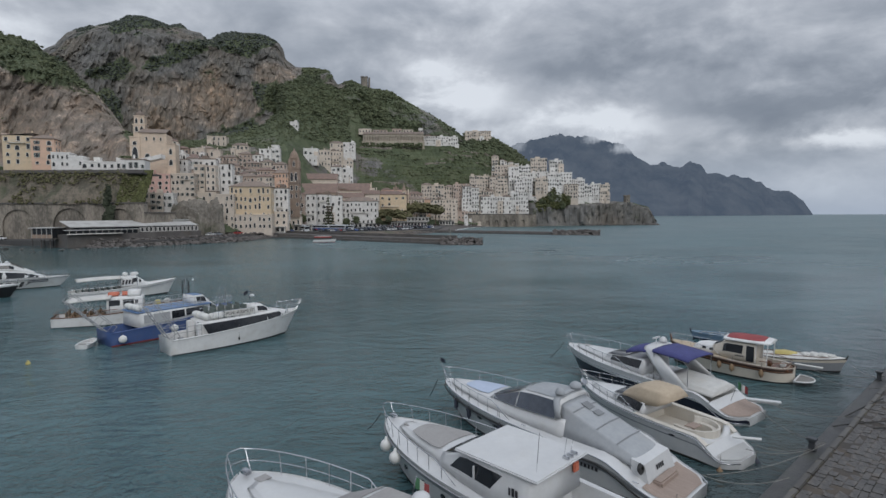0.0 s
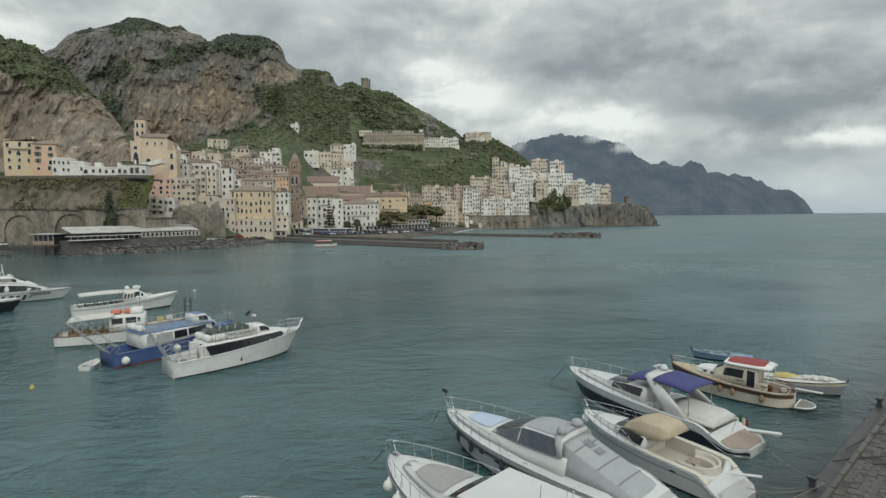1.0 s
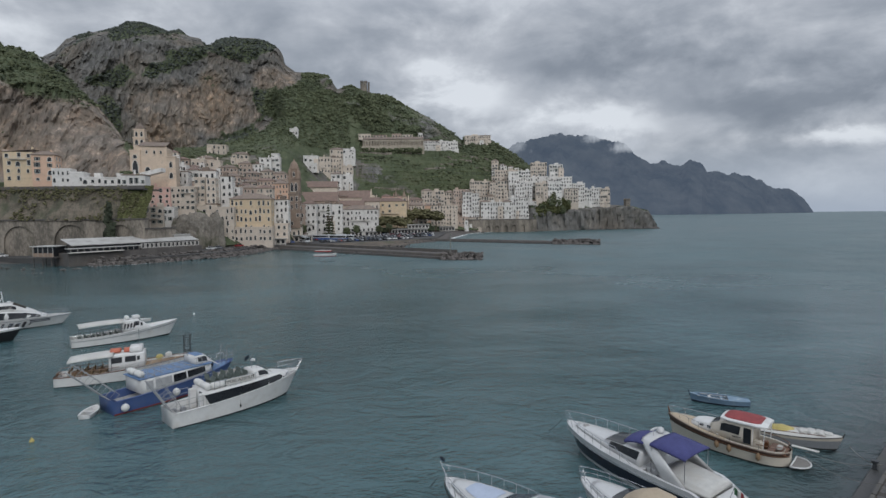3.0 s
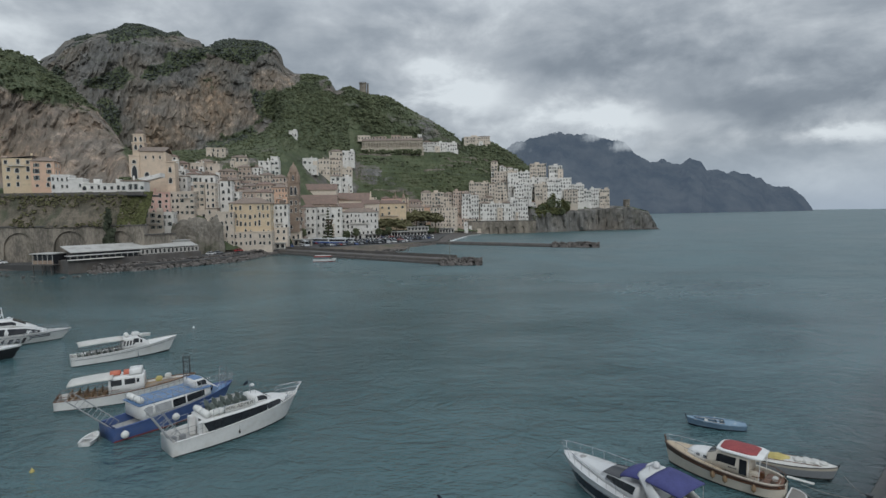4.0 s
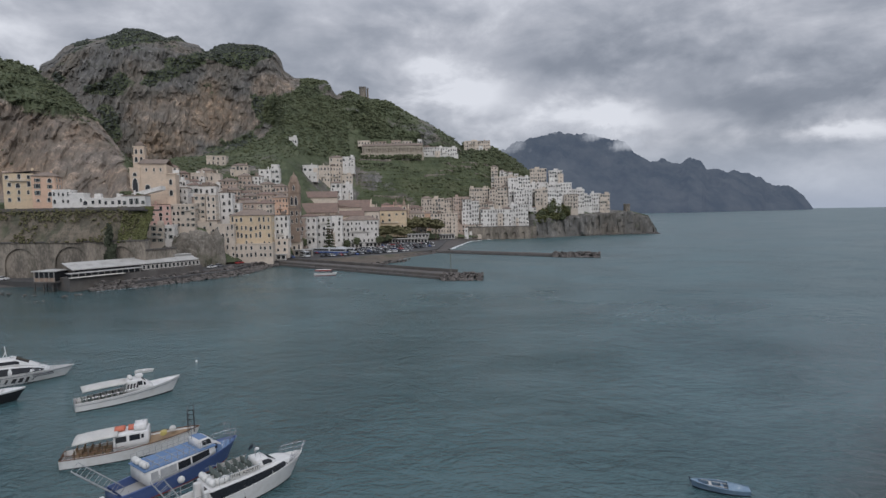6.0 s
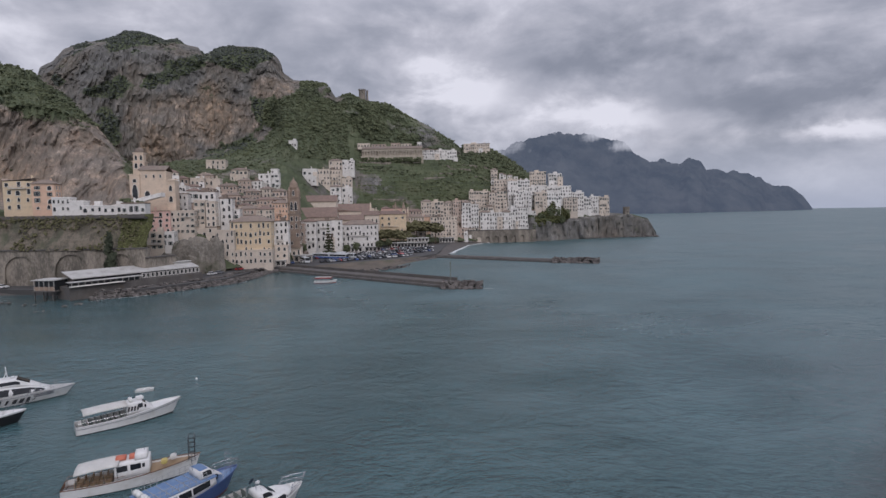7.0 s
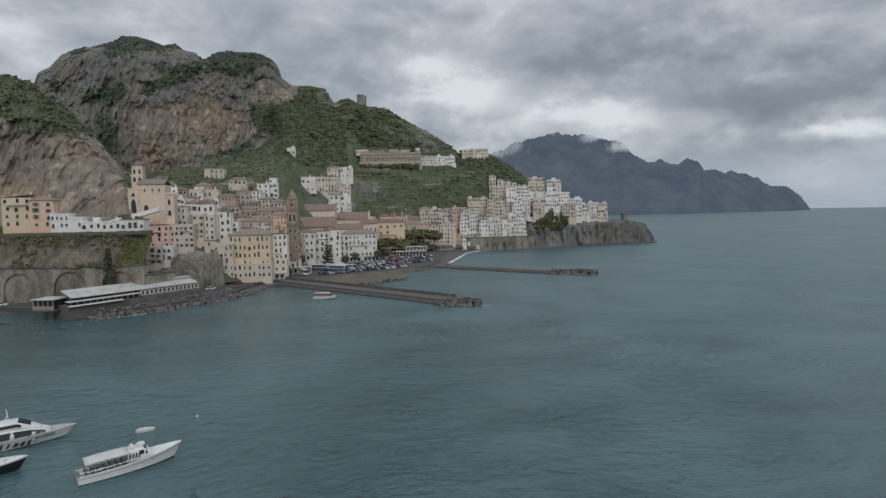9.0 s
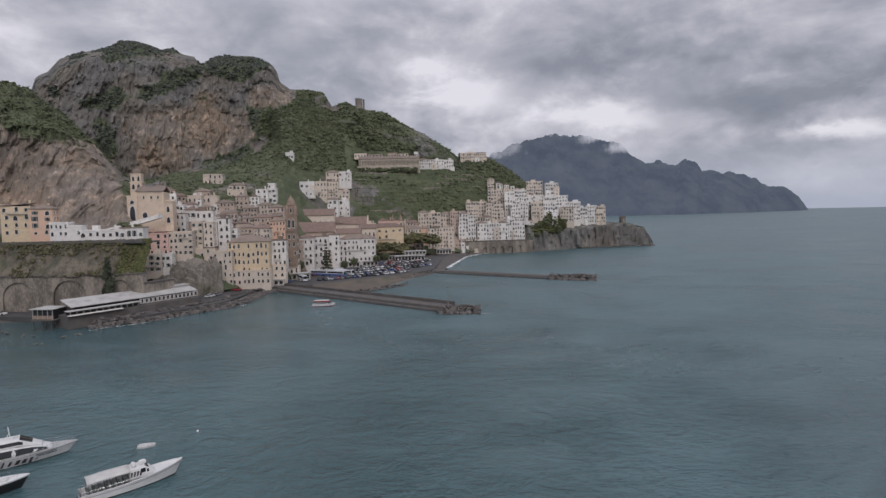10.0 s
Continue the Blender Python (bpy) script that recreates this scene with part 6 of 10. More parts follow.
def convent():
    ob = thing("church", pose(-133.8, 252, 30, 0, 0, 14), "cream hillside church with tall arched portals and a small bell tower", "church")
    w, d, h = 11.0, 13.0, 18.5
    bm = bmesh.new()
    box(bm, 0, d / 2, h / 2, w, d, h)
    for x in (-w / 2, w / 2):
        box(bm, x, -0.1, h / 2, 0.8, 0.3, h)
    part("wall", bm, M_PALE, ob)
    bm = bmesh.new()
    loft(bm, [[(x, -0.5, h), (x, d / 2, h + 2.4), (x, d + 0.5, h), (x, d + 0.5, h + 0.3), (x, d / 2, h + 2.8), (x, -0.5, h + 0.3)] for x in (-w / 2 - 0.4, w / 2 + 0.4)])
    part("roof", bm, M_TILE2, ob)
    bm = bmesh.new()
    box(bm, -w / 2 - 1.9, 3.0, 8.2, 4.2, 7.0, 16.4)
    box(bm, -w / 2 - 1.9, 3.0, 16.6, 4.7, 7.5, 0.5)
    p = part("portal_bay", bm, M_PALE, ob)
    opening(p, -w / 2 - 1.9, 5.2, 2.2, 6.8, True, -0.52)
    opening(p, -w / 2 - 1.9, 13.0, 1.5, 1.6, True, -0.52)
    opening(ob, -2.4, 6.5, 2.0, 2.6)
    for x in (-2.6, 0.6, 3.4):
        opening(ob, x, 15.2, 0.7, 1.4, False)
    bt = thing("bell_tower", pose(-143.0, 259, 34, 0, 0, 14), "cream two-tier bell tower with a small dome", "tower")
    bm = bmesh.new()
    box(bm, 0, 0, 9.5, 5.0, 5.0, 19)
    box(bm, 0, 0, 19.2, 5.6, 5.6, 0.5)
    box(bm, 0, 0, 21.2, 4.4, 4.4, 3.6)
    box(bm, 0, 0, 23.2, 4.9, 4.9, 0.4)
    part("shaft", bm, M_PALE, bt)
    bm = bmesh.new()
    lathe(bm, [(2.1, 23.4), (2.0, 24.4), (1.4, 25.2), (0.5, 25.7), (0.08, 26.6)], 10)
    part("dome", bm, M_TILE2, bt)
    for z, ww, hh, yy in ((16.0, 1.5, 2.4, -2.5), (19.9, 1.2, 2.2, -2.2)):
        for x in (-1.1, 1.1):
            opening(bt, x, z, ww * 0.8, hh, True, yy, "belfry_opening")
    for wx, ww, wh in ((7.4, 4.0, 14.0),):
        bm = bmesh.new()
        box(bm, wx, 4.0, wh / 2, ww, 8.0, wh)
        loft(bm, [[(x, y, z) for y, z in ((-0.4, wh - 0.2), (8.2, wh + 0.8), (8.2, wh + 1.1), (-0.4, wh + 0.1))] for x in (wx - ww / 2 - 0.2, wx + ww / 2 + 0.2)])
        p = part("side_wing", bm, M_PALE, ob)
        opening(p, wx, wh - 5, 1.2, 2.6, True)
        opening(p, wx, wh - 10, 1.4, 2.6, True)
    # long ramp up to the church
    rp = thing("ramp", pose(-141.2, 238, 0), "pale walled stair ramp climbing to the church", "ramp")
    bm = bmesh.new()
    loft(bm, [[(x, y, z) for x, y, z in ((-7, -8, 28.6), (-7, -4, 28.6), (-7, -4, 30.4), (-7, -8, 30.4))], [(x, y, z) for x, y, z in ((15, 6, 36.2), (15, 10, 36.2), (15, 10, 38.0), (15, 6, 38.0))]])
    part("wall", bm, WALLS["white"], rp)


convent()


def campanile():
    ob = thing("campanile", pose(-82.5, 302, 2, 0, 0, 8), "brown stone cathedral bell tower with arcaded crown", "bell tower")
    s = 6.4
    tiers = [(0, 16.5, s), (17.2, 25.5, s * 0.97), (26.2, 34.0, s * 0.94)]
    bm = bmesh.new()
    for z0, z1, q in tiers:
        box(bm, 0, 0, (z0 + z1) / 2, q, q, z1 - z0)
        box(bm, 0, 0, z1 + 0.35, q + 0.7, q + 0.7, 0.7, 0.05)
    part("shaft", bm, WALLS["brown"], ob)
    bm = bmesh.new()
    lathe(bm, [(2.5, 34.6), (2.5, 39.5), (2.8, 39.7), (2.8, 40.3), (2.4, 40.4), (2.1, 42.0), (1.4, 43.4), (0.5, 44.2), (0.1, 45.6)], 12)
    part("drum", bm, WALLS["brown"], ob)
    for x in (-1, 1):
        for y in (-1, 1):
            bm = bmesh.new()
            lathe(bm, [(0.95, 34.6), (0.95, 37.6), (1.1, 37.8), (0.95, 38.0), (0.7, 39.0), (0.08, 40.0)], 8, Matrix.Translation((x * 2.2, y * 2.2, 0)))
            part("turret", bm, WALLS["brown"], ob)
    for z, h in ((18.6, 4.6), (27.4, 4.6)):
        for x in (-1.1, 1.1):
            opening(ob, x, z, 1.3, h, True, -s * 0.49, "belfry_opening")
    opening(ob, 0, 35.6, 1.0, 2.6, True, -2.5, "belfry_opening")
    for z in (5, 10.5):
        for x in (-1.3, 1.3):
            opening(ob, x, z, 1.0, 2.0, True, -s / 2 - 0.02)


campanile()


def nave(x, y, z, w, d, h, rise, rot, label, windows, gable=False):
    """A long body under a steep tiled roof, its ridge along its length; gable adds a shaped end wall."""
    ob = thing("nave", pose(x, y, z, 0, 0, rot), label, "church", "buildings of the cathedral")
    bm = bmesh.new()
    box(bm, 0, d / 2, h / 2, w, d, h)
    for sx in (-1, 1):
        loft(bm, [[(sx * w / 2 - 0.3, 0, h), (sx * w / 2 - 0.3, d / 2, h + rise - 0.15), (sx * w / 2 - 0.3, d, h)], [(sx * w / 2 + 0.3, 0, h), (sx * w / 2 + 0.3, d / 2, h + rise - 0.15), (sx * w / 2 + 0.3, d, h)]])
    box(bm, 0, -0.1, h - 0.35, w + 0.3, 0.3, 0.4)
    part("wall", bm, WALLS["cream" if windows else "beige"], ob)
    bm = bmesh.new()
    loft(bm, [[(sx, -0.7, h - 0.25), (sx, d / 2, h + rise), (sx, d + 0.7, h - 0.25), (sx, d + 0.7, h), (sx, d / 2, h + rise + 0.3), (sx, -0.7, h)] for sx in (-w / 2 + (0 if gable else -0.5), w / 2 - (0 if gable else -0.5))])
    part("roof", bm, M_TILE, ob, "brown terracotta tile roof")
    if gable:
        bm = bmesh.new()
        loft(bm, [[(w / 2 + q, -0.6, 0), (w / 2 + q, -0.6, h + 0.6), (w / 2 + q, d / 2, h + rise + 1.3), (w / 2 + q, d + 0.6, h + 0.6), (w / 2 + q, d + 0.6, 0)] for q in (0.31, 0.9)])
        part("gable", bm, M_PALE, ob)
    for i in range(windows):
        opening(ob, -w / 2 + (i + 0.5) * w / windows, h * 0.45, 1.0, h * 0.3, True, -0.02)


nave(-88.6, 385, 20, 26, 13, 16, 4.2, 6, "cream cathedral nave with a brown tile roof", 7)
nave(-80.8, 352, 14, 22.7, 15, 11.2, 6.0, 6, "low cathedral aisle under a broad brown tile roof", 0)
nave(-68.3, 400, 14, 28.4, 14, 14.8, 5.2, 4, "cathedral hall with a tiled roof and a gabled end", 6, True)
nave(-65.6, 376, 12, 20.4, 10, 10.8, 3.2, 5, "low plastered hall with a brown tile roof", 5)
nave(-52.5, 392, 14, 12.0, 10, 11.8, 2.6, 3, "small cream hall with a brown tile roof", 4)
nave(-35.5, 434, 10, 14.0, 10, 16.5, 3.5, 2, "brown stone seafront chapel with a tiled roof", 0, True)


def spire(x, y, z, r, h, label):
    ob = thing("spire", pose(x, y, z, 0, 0, 10), label, "spire")
    bm = bmesh.new()
    box(bm, 0, 0, h * 0.3, r * 2, r * 2, h * 0.6)
    box(bm, 0, 0, h * 0.6, r * 2.3, r * 2.3, 0.4)
    part("shaft", bm, M_PALE, ob)
    bm = bmesh.new()
    lathe(bm, [(r * 1.05, h * 0.61), (r * 0.75, h * 0.72), (r * 0.3, h * 0.88), (0.06, h)], 8)
    part("cap", bm, WALLS["brown"], ob)
    opening(ob, 0, h * 0.42, r * 0.8, h * 0.13, True, -r - 0.02, "belfry_opening")


spire(-37.5, 431, 20, 1.5, 15.8, "small brown bell turret on the seafront chapel")
spire(-31.0, 431, 20, 1.8, 15.5, "squat brown bell turret beside the seafront chapel")


def cemetery():
    n, L = 22, 60.0
    step = L / n
    ob = arch_wall("cemetery", -79.0, 540.0, 0.5, L, 77, 90.2, [(step * (i + 0.5), step * 0.24, 87.2, 1.5) for i in range(n)], 4.0, M_TANWALL, "long tan hillside cemetery with arcaded front", "cemetery", 3.0)
    bm = bmesh.new()
    box(bm, L / 2, -0.05, 83.4, L + 0.6, 0.5, 0.5)
    box(bm, L / 2, -0.8, 79, L + 2, 1.5, 8.4)
    part("base_wall", bm, M_TANWALL, ob, "plain stained retaining wall")
    bm = bmesh.new()
    loft(bm, [[(x, -0.6, 90.6), (x, 6.0, 93.4), (x, 6.0, 92.8), (x, -0.6, 90.2)] for x in (0.0, L)])
    part("roof", bm, M_TILE2, ob)
    for x, w, h, c in ((1, 12, 5.5, "cream"), (16, 14, 4.2, "beige"), (33, 9, 5.4, "beige"), (44, 10, 4.4, "cream"), (57, 4, 6.0, "white")):
        bm = bmesh.new()
        box(bm, x, 10, 91 + h / 2, w, 6, h)
        box(bm, x, 10, 91 + h + 0.2, w + 0.5, 6.5, 0.4)
        p = part("chapel", bm, WALLS[c], ob)
        for i in range(max(2, int(w / 3))):
            opening(p, x - w / 2 + (i + 0.5) * w / max(2, int(w / 3)), 93.6, 1.2, 1.6, True, 6.98)


cemetery()
CRND = random.Random(77)
scatter("hedge", [(-88 + 68 * CRND.random(), 536.5 + CRND.uniform(-1.5, 1.2), 76.5 + CRND.uniform(0, 4.5), CRND.uniform(0.8, 1.7), CRND.uniform(0.8, 1.8)) for _ in range(260)], M_LEAF, "bushes along the foot of the cemetery wall")


def stone_tower(x, y, z, r, h, label, square=False):
    ob = thing("watchtower", pose(x, y, z, 0, 0, 12), label, "tower")
    bm = bmesh.new()
    if square:
        loft(bm, [[(sx * r * q, sy * r * q, zz) for sx, sy in ((-1, -1), (1, -1), (1, 1), (-1, 1))] for q, zz in ((1.12, -4), (1.0, h * 0.3), (0.97, h), (1.05, h + 0.1), (1.05, h + 1.0))])
    else:
        lathe(bm, [(r * 1.1, -4), (r, h * 0.3), (r * 0.97, h), (r * 1.06, h + 0.2), (r * 1.06, h + 0.9)], 14)
    part("shaft", bm, M_STONE, ob)
    for i in range(8 if square else 10):
        a = 2 * math.pi * i / (8 if square else 10)
        k = r * (1.2 if square and i % 2 else 1.0)
        bm = bmesh.new()
        box(bm, k * math.cos(a), k * math.sin(a), h + 1.4, 0.9, 0.9, 0.9, 0.05, math.degrees(a))
        part("merlon", bm, M_STONE, ob)
    opening(ob, 0, h * 0.55, 0.8, 1.4, False, -r * 1.02)


stone_tower(176.3, 519, 18, 2.2, 9.0, "slender square stone watchtower on the rocky point", True)
stone_tower(-88.5, 622, 157, 3.8, 8.0, "round ruined stone watchtower on the ridge top")
bm = bmesh.new()
box(bm, 0, 0, 4, 1.2, 5, 12, 0.2)
bm2 = new("ruined_wall", mesh_of("ruined_wall", bm, M_STONE))
bm2.matrix_basis = pose(-83.0, 622, 155.5, 0, 0, 20)
tagged(bm2, "broken stone wall beside the ridge watchtower", "wall")


def long_shed(x, y, z, w, d, h, rot, label, colour="white"):
    ob = thing("beach_pavilion", pose(x, y, z, 0, 0, rot), label, "pavilion")
    bm = bmesh.new()
    box(bm, 0, d / 2, h * 0.45, w, d * 0.8, h * 0.9)
    part("wall", bm, WALLS["grey"], ob)
    bm = bmesh.new()
    box(bm, 0, d * 0.4, h, w + 1, d + 1.5, 0.3, 0.05)
    part("roof", bm, M_CANVW0, ob)
    n = int(w / 2.2)
    for i in range(n + 1):
        bm = bmesh.new()
        box(bm, -w / 2 + i * w / n, -0.5, h / 2, 0.2, 0.2, h)
        part("pillar", bm, WALLS[colour], ob)
    for i in range(n):
        opening(ob, -w / 2 + (i + 0.5) * w / n, 0.7, 1.5, h * 0.55, False, d * 0.1 - 0.03)


long_shed(-22, 384, 2, 21, 7, 3.6, 8, "long white beach bar pavilion with flat roof")
long_shed(-18, 388, 5.8, 15, 5, 2.8, 8, "glazed upper storey of the beach bar with flat roof")
long_shed(3, 438, 2, 12, 5, 4.0, 6, "small white beach pavilion with flat roof")
long_shed(-33, 392, 2, 9, 5, 3.2, 10, "low white seafront kiosk with flat roof")
long_shed(-46, 352, 2, 10, 4, 3.2, 8, "low white awning roof on the parking area")
long_shed(-58, 345, 2, 12, 5, 3.6, 8, "low white ticket pavilion with flat roof")
long_shed(-84, 262, 2, 14, 4, 3.0, 6, "low ticket kiosk with long white roof")
long_shed(-74, 284, 2, 9, 5, 3.6, 6, "small cream harbour kiosk with flat roof", "cream")


# ---- trees ----
def tree(x, y, z, h, crown_r, crown_h, kind, label, seed, material=None):
    rnd = random.Random(seed)
    ob = thing(kind, pose(x, y, z, 0, 0, rnd.uniform(0, 360)), label, "tree", kind + "s of the shore")
    bm = bmesh.new()
    top = h - crown_h * 0.6
    bend = [Vector((0.25 * math.sin(i * 1.3 + seed), 0.25 * math.cos(i * 1.1 + seed), top * i / 4)) for i in range(5)]
    rings = [[p + Vector((math.cos(a), math.sin(a), 0)) * (0.06 * h * (1 - 0.5 * i / 4) * 0.5) for a in [k * math.pi / 4 for k in range(8)]] for i, p in enumerate(bend)]
    loft(bm, rings)
    for i in range(5 if kind != "cypress" else 0):
        a = rnd.uniform(0, 6.28)
        tube(bm, [bend[3], bend[4] + Vector((math.cos(a), math.sin(a), 0)) * crown_r * 0.3, bend[4] + Vector((math.cos(a) * crown_r * 0.7, math.sin(a) * crown_r * 0.7, crown_h * 0.25))], 0.015 * h, 5)
    part("trunk", bm, M_BARK, ob)
    vv, ff, off = [], [], 0
    n = 90 if kind == "cypress" else 150
    for i in range(n):
        if kind == "cypress":
            q = i / n
            r0 = crown_r * (0.35 + 0.65 * math.sin(math.pi * min(1, q * 0.9 + 0.12))) * rnd.uniform(0.2, 0.75)
            zc, cr = h - crown_h + crown_h * q, crown_r * 0.72 * (1.05 - q * 0.75)
        elif kind == "araucaria":
            q = i / n
            r0 = crown_r * (1.05 - q) * rnd.uniform(0.1, 1.0)
            zc, cr = h - crown_h + crown_h * (0.6 * round(q * 11) / 11 + 0.4 * q) - r0 * 0.12, crown_r * 0.36 * (1.1 - q * 0.75)
        elif kind == "umbrella_pine":
            r0 = crown_r * math.sqrt(rnd.random())
            zc, cr = h - crown_h * 0.62 + rnd.uniform(-0.28, 0.62) * crown_h * math.sqrt(max(0.02, 1 - (r0 / crown_r) ** 2)), crown_r * 0.24
        else:
            r0 = crown_r * math.sqrt(rnd.random()) * 0.85
            zc, cr = h - crown_h * 0.5 + rnd.uniform(-0.5, 0.5) * crown_h * math.sqrt(max(0.05, 1 - (r0 / crown_r) ** 2)), crown_r * 0.3
        a = rnd.uniform(0, 6.28)
        tv, tf = BLOBS[rnd.randrange(6)]
        vv.append(tv * np.array([cr, cr, cr * (0.6 if kind != "cypress" else 1.6)]) * rnd.uniform(0.7, 1.2) + np.array([r0 * math.cos(a), r0 * math.sin(a), zc]))
        ff.append(tf + off)
        off += len(tv)
    c = new("crown", from_arrays("crown", np.concatenate(vv).tolist(), np.concatenate(ff).tolist(), material or M_LEAF2))
    c.parent = ob


tree(-123.6, 200.5, 2, 20, 2.1, 18.5, "cypress", "tall dark cypress against the arched wall", 1, M_CYPRESS)
tree(-66.2, 312, 2, 20, 3.4, 18, "araucaria", "tall layered conifer on the harbour square", 2)
for i, (x, y, h) in enumerate(((-27.5, 424, 17.5), (-20.5, 426, 18.8), (-13.5, 424, 18.2), (-6, 428, 17.2))):
    tree(x, y, 2, h, 6.6, 9.0, "umbrella_pine", "olive-green umbrella pine on the seafront", 10 + i, M_PINE)
for i, (x, y, h) in enumerate(((-46, 396, 12.6), (-40, 397, 13.0), (-34, 396, 12.8), (-29, 397, 12.0))):
    tree(x, y, 2, h, 5.6, 7.4, "umbrella_pine", "low olive umbrella pine by the parking area", 20 + i, M_PINE)
for i, (x, y, z, h, r) in enumerate(((80, 481, 9, 9, 3.5), (84, 483, 11, 11, 4), (88, 483, 12, 13, 4.2), (92, 484, 13, 14, 4.2), (96, 484, 13, 18, 4.4), (99, 486, 14, 21, 4.2), (103, 486, 14, 17, 4.4), (107, 487, 15, 14, 4.2), (112, 489, 16, 12, 3.6))):
    tree(x, y, z, h, r, h * 0.75, "broadleaf_tree", "green broadleaf tree on the cliff terrace", 30 + i, M_IVY if i % 2 else M_LEAF)
for i in range(8):
    tree(80 + i * 4.4, 476.5 + i * 1.5, 8.5 + i * 1.0, 8 + (i * 5) % 3, 3.6, 7.5, "broadleaf_tree", "low green tree above the sea wall", 130 + i, M_IVY if i % 3 else M_LEAF)
for i, (x, y, z, h, r) in enumerate(((-128.5, 221, 27, 8, 3.0), (-124.5, 223, 27, 7, 2.6))):
    tree(x, y, z, h, r, h * 0.8, "broadleaf_tree", "green tree beside the upper road", 40 + i, M_LEAF)
for i, (x, y) in enumerate(((-57, 318), (-52, 322), (-78, 300), (-42, 352), (-36, 358))):
    tree(x, y, 2, 7 + i % 3, 2.2, 4.5, "broadleaf_tree", "small street tree on the harbour square", 60 + i, M_LEAF)


# terrace walls on the green slope
def terraces():
    rnd = random.Random(4)
    for v in (1.6, 1.95, 2.3, 2.6, 2.9, 3.2, 3.5, 3.8, 4.1, 4.5):
        ks = [HILL_I[c * HILL_N][0] for c in range(HILL_C)]
        row = min(range(HILL_N), key=lambda r: abs(HILL_I[r][1] - v))
        start = next(c for c in range(HILL_C) if ks[c] > -0.155)
        end = next(c for c in range(HILL_C) if ks[c] > 0.125)
        c = start
        while c < end:
            ln = rnd.randint(8, 30)
            if rnd.random() < 0.28:
                bm = bmesh.new()
                pts = [Vector(HILL_V[k * HILL_N + row]) for k in range(c, min(c + ln, end))]
                if len(pts) > 3:
                    rings = [[p + Vector((0, -0.8, -1.5)), p + Vector((0, 0.6, -1.5)), p + Vector((0, 0.6, 1.0)), p + Vector((0, -0.8, 0.8))] for p in pts]
                    loft(bm, rings)
                    tagged(new("terrace_wall", mesh_of("terrace_wall", bm, M_STONE)), "dry-stone terrace wall across the green slope", "wall", "terrace walls on the hillside")
            c += ln + rnd.randint(1, 4)
    spots = []
    for c in range(start, end):
        for row in range(24, HILL_N - 60):
            v = HILL_I[row][1]
            p = HILL_V[c * HILL_N + row]
            if 1.5 < v < 4.6 and not (524 < p[1] < 572) and p[2] > 14 and rnd.random() < (0.6 if (row // 2) % 2 else 0.06):
                s = rnd.uniform(0.35, 0.85)
                spots.append((p[0] + rnd.uniform(-1, 1), p[1], p[2] + s * 0.3, s, s))
    scatter("terrace_bushes", spots, M_TERR, "rows of low green bushes on the terraces")


terraces()


# ---- vehicles on the quay ----
CAR_PAINT = [mat("white_car_paint", (0.65, 0.65, 0.65), None, 1, 0.3), mat("silver_car_paint", (0.35, 0.36, 0.38), None, 1, 0.3, metal=0.5), mat("dark_car_paint", (0.04, 0.045, 0.055), None, 1, 0.3), mat("blue_car_paint", (0.05, 0.10, 0.28), None, 1, 0.3), mat("red_car_paint", (0.35, 0.04, 0.04), None, 1, 0.3)]


def car(paint):
    ob = thing("car", Matrix(), "parked car on the harbour quay", "car", "cars parked on the quay")
    bm = bmesh.new()
    prof = [(-2.05, 0.35), (-2.1, 0.75), (-1.9, 0.95), (-1.2, 1.0), (1.1, 0.98), (1.95, 0.82), (2.1, 0.55), (2.05, 0.3)]
    loft(bm, [[(x, s * w, z) for x, z in prof] for s, w in ((-1, 0.78), (-1, 0.84), (1, 0.84), (1, 0.78))])
    part("body", bm, paint, ob)
    bm = bmesh.new()
    loft(bm, [[(-1.75, -w, z0), (1.0, -w, z0), (0.4, -w * 0.9, z1), (-1.3, -w * 0.9, z1)] if s < 0 else [(-1.75, w, z0), (1.0, w, z0), (0.4, w * 0.9, z1), (-1.3, w * 0.9, z1)] for s, w, z0, z1 in ((-1, 0.76, 0.96, 1.42), (1, 0.76, 0.96, 1.42))])
    part("glasshouse", bm, M_GLASSD, ob)
    bm = bmesh.new()
    box(bm, -0.45, 0, 1.45, 1.7, 1.32, 0.06, 0.02)
    part("roof", bm, paint, ob)
    for x in (-1.3, 1.3):
        for y in (-0.8, 0.8):
            bm = bmesh.new()
            lathe(bm, [(0.1, -0.1), (0.31, -0.1), (0.31, 0.1), (0.1, 0.1)], 10, pose(x, y, 0.31, 90, 0, 0))
            part("wheel", bm, M_RUBBER0, ob)
    return ob


M_RUBBER0 = mat("tyre_rubber", (0.025, 0.025, 0.025), None, 3, 0.8)


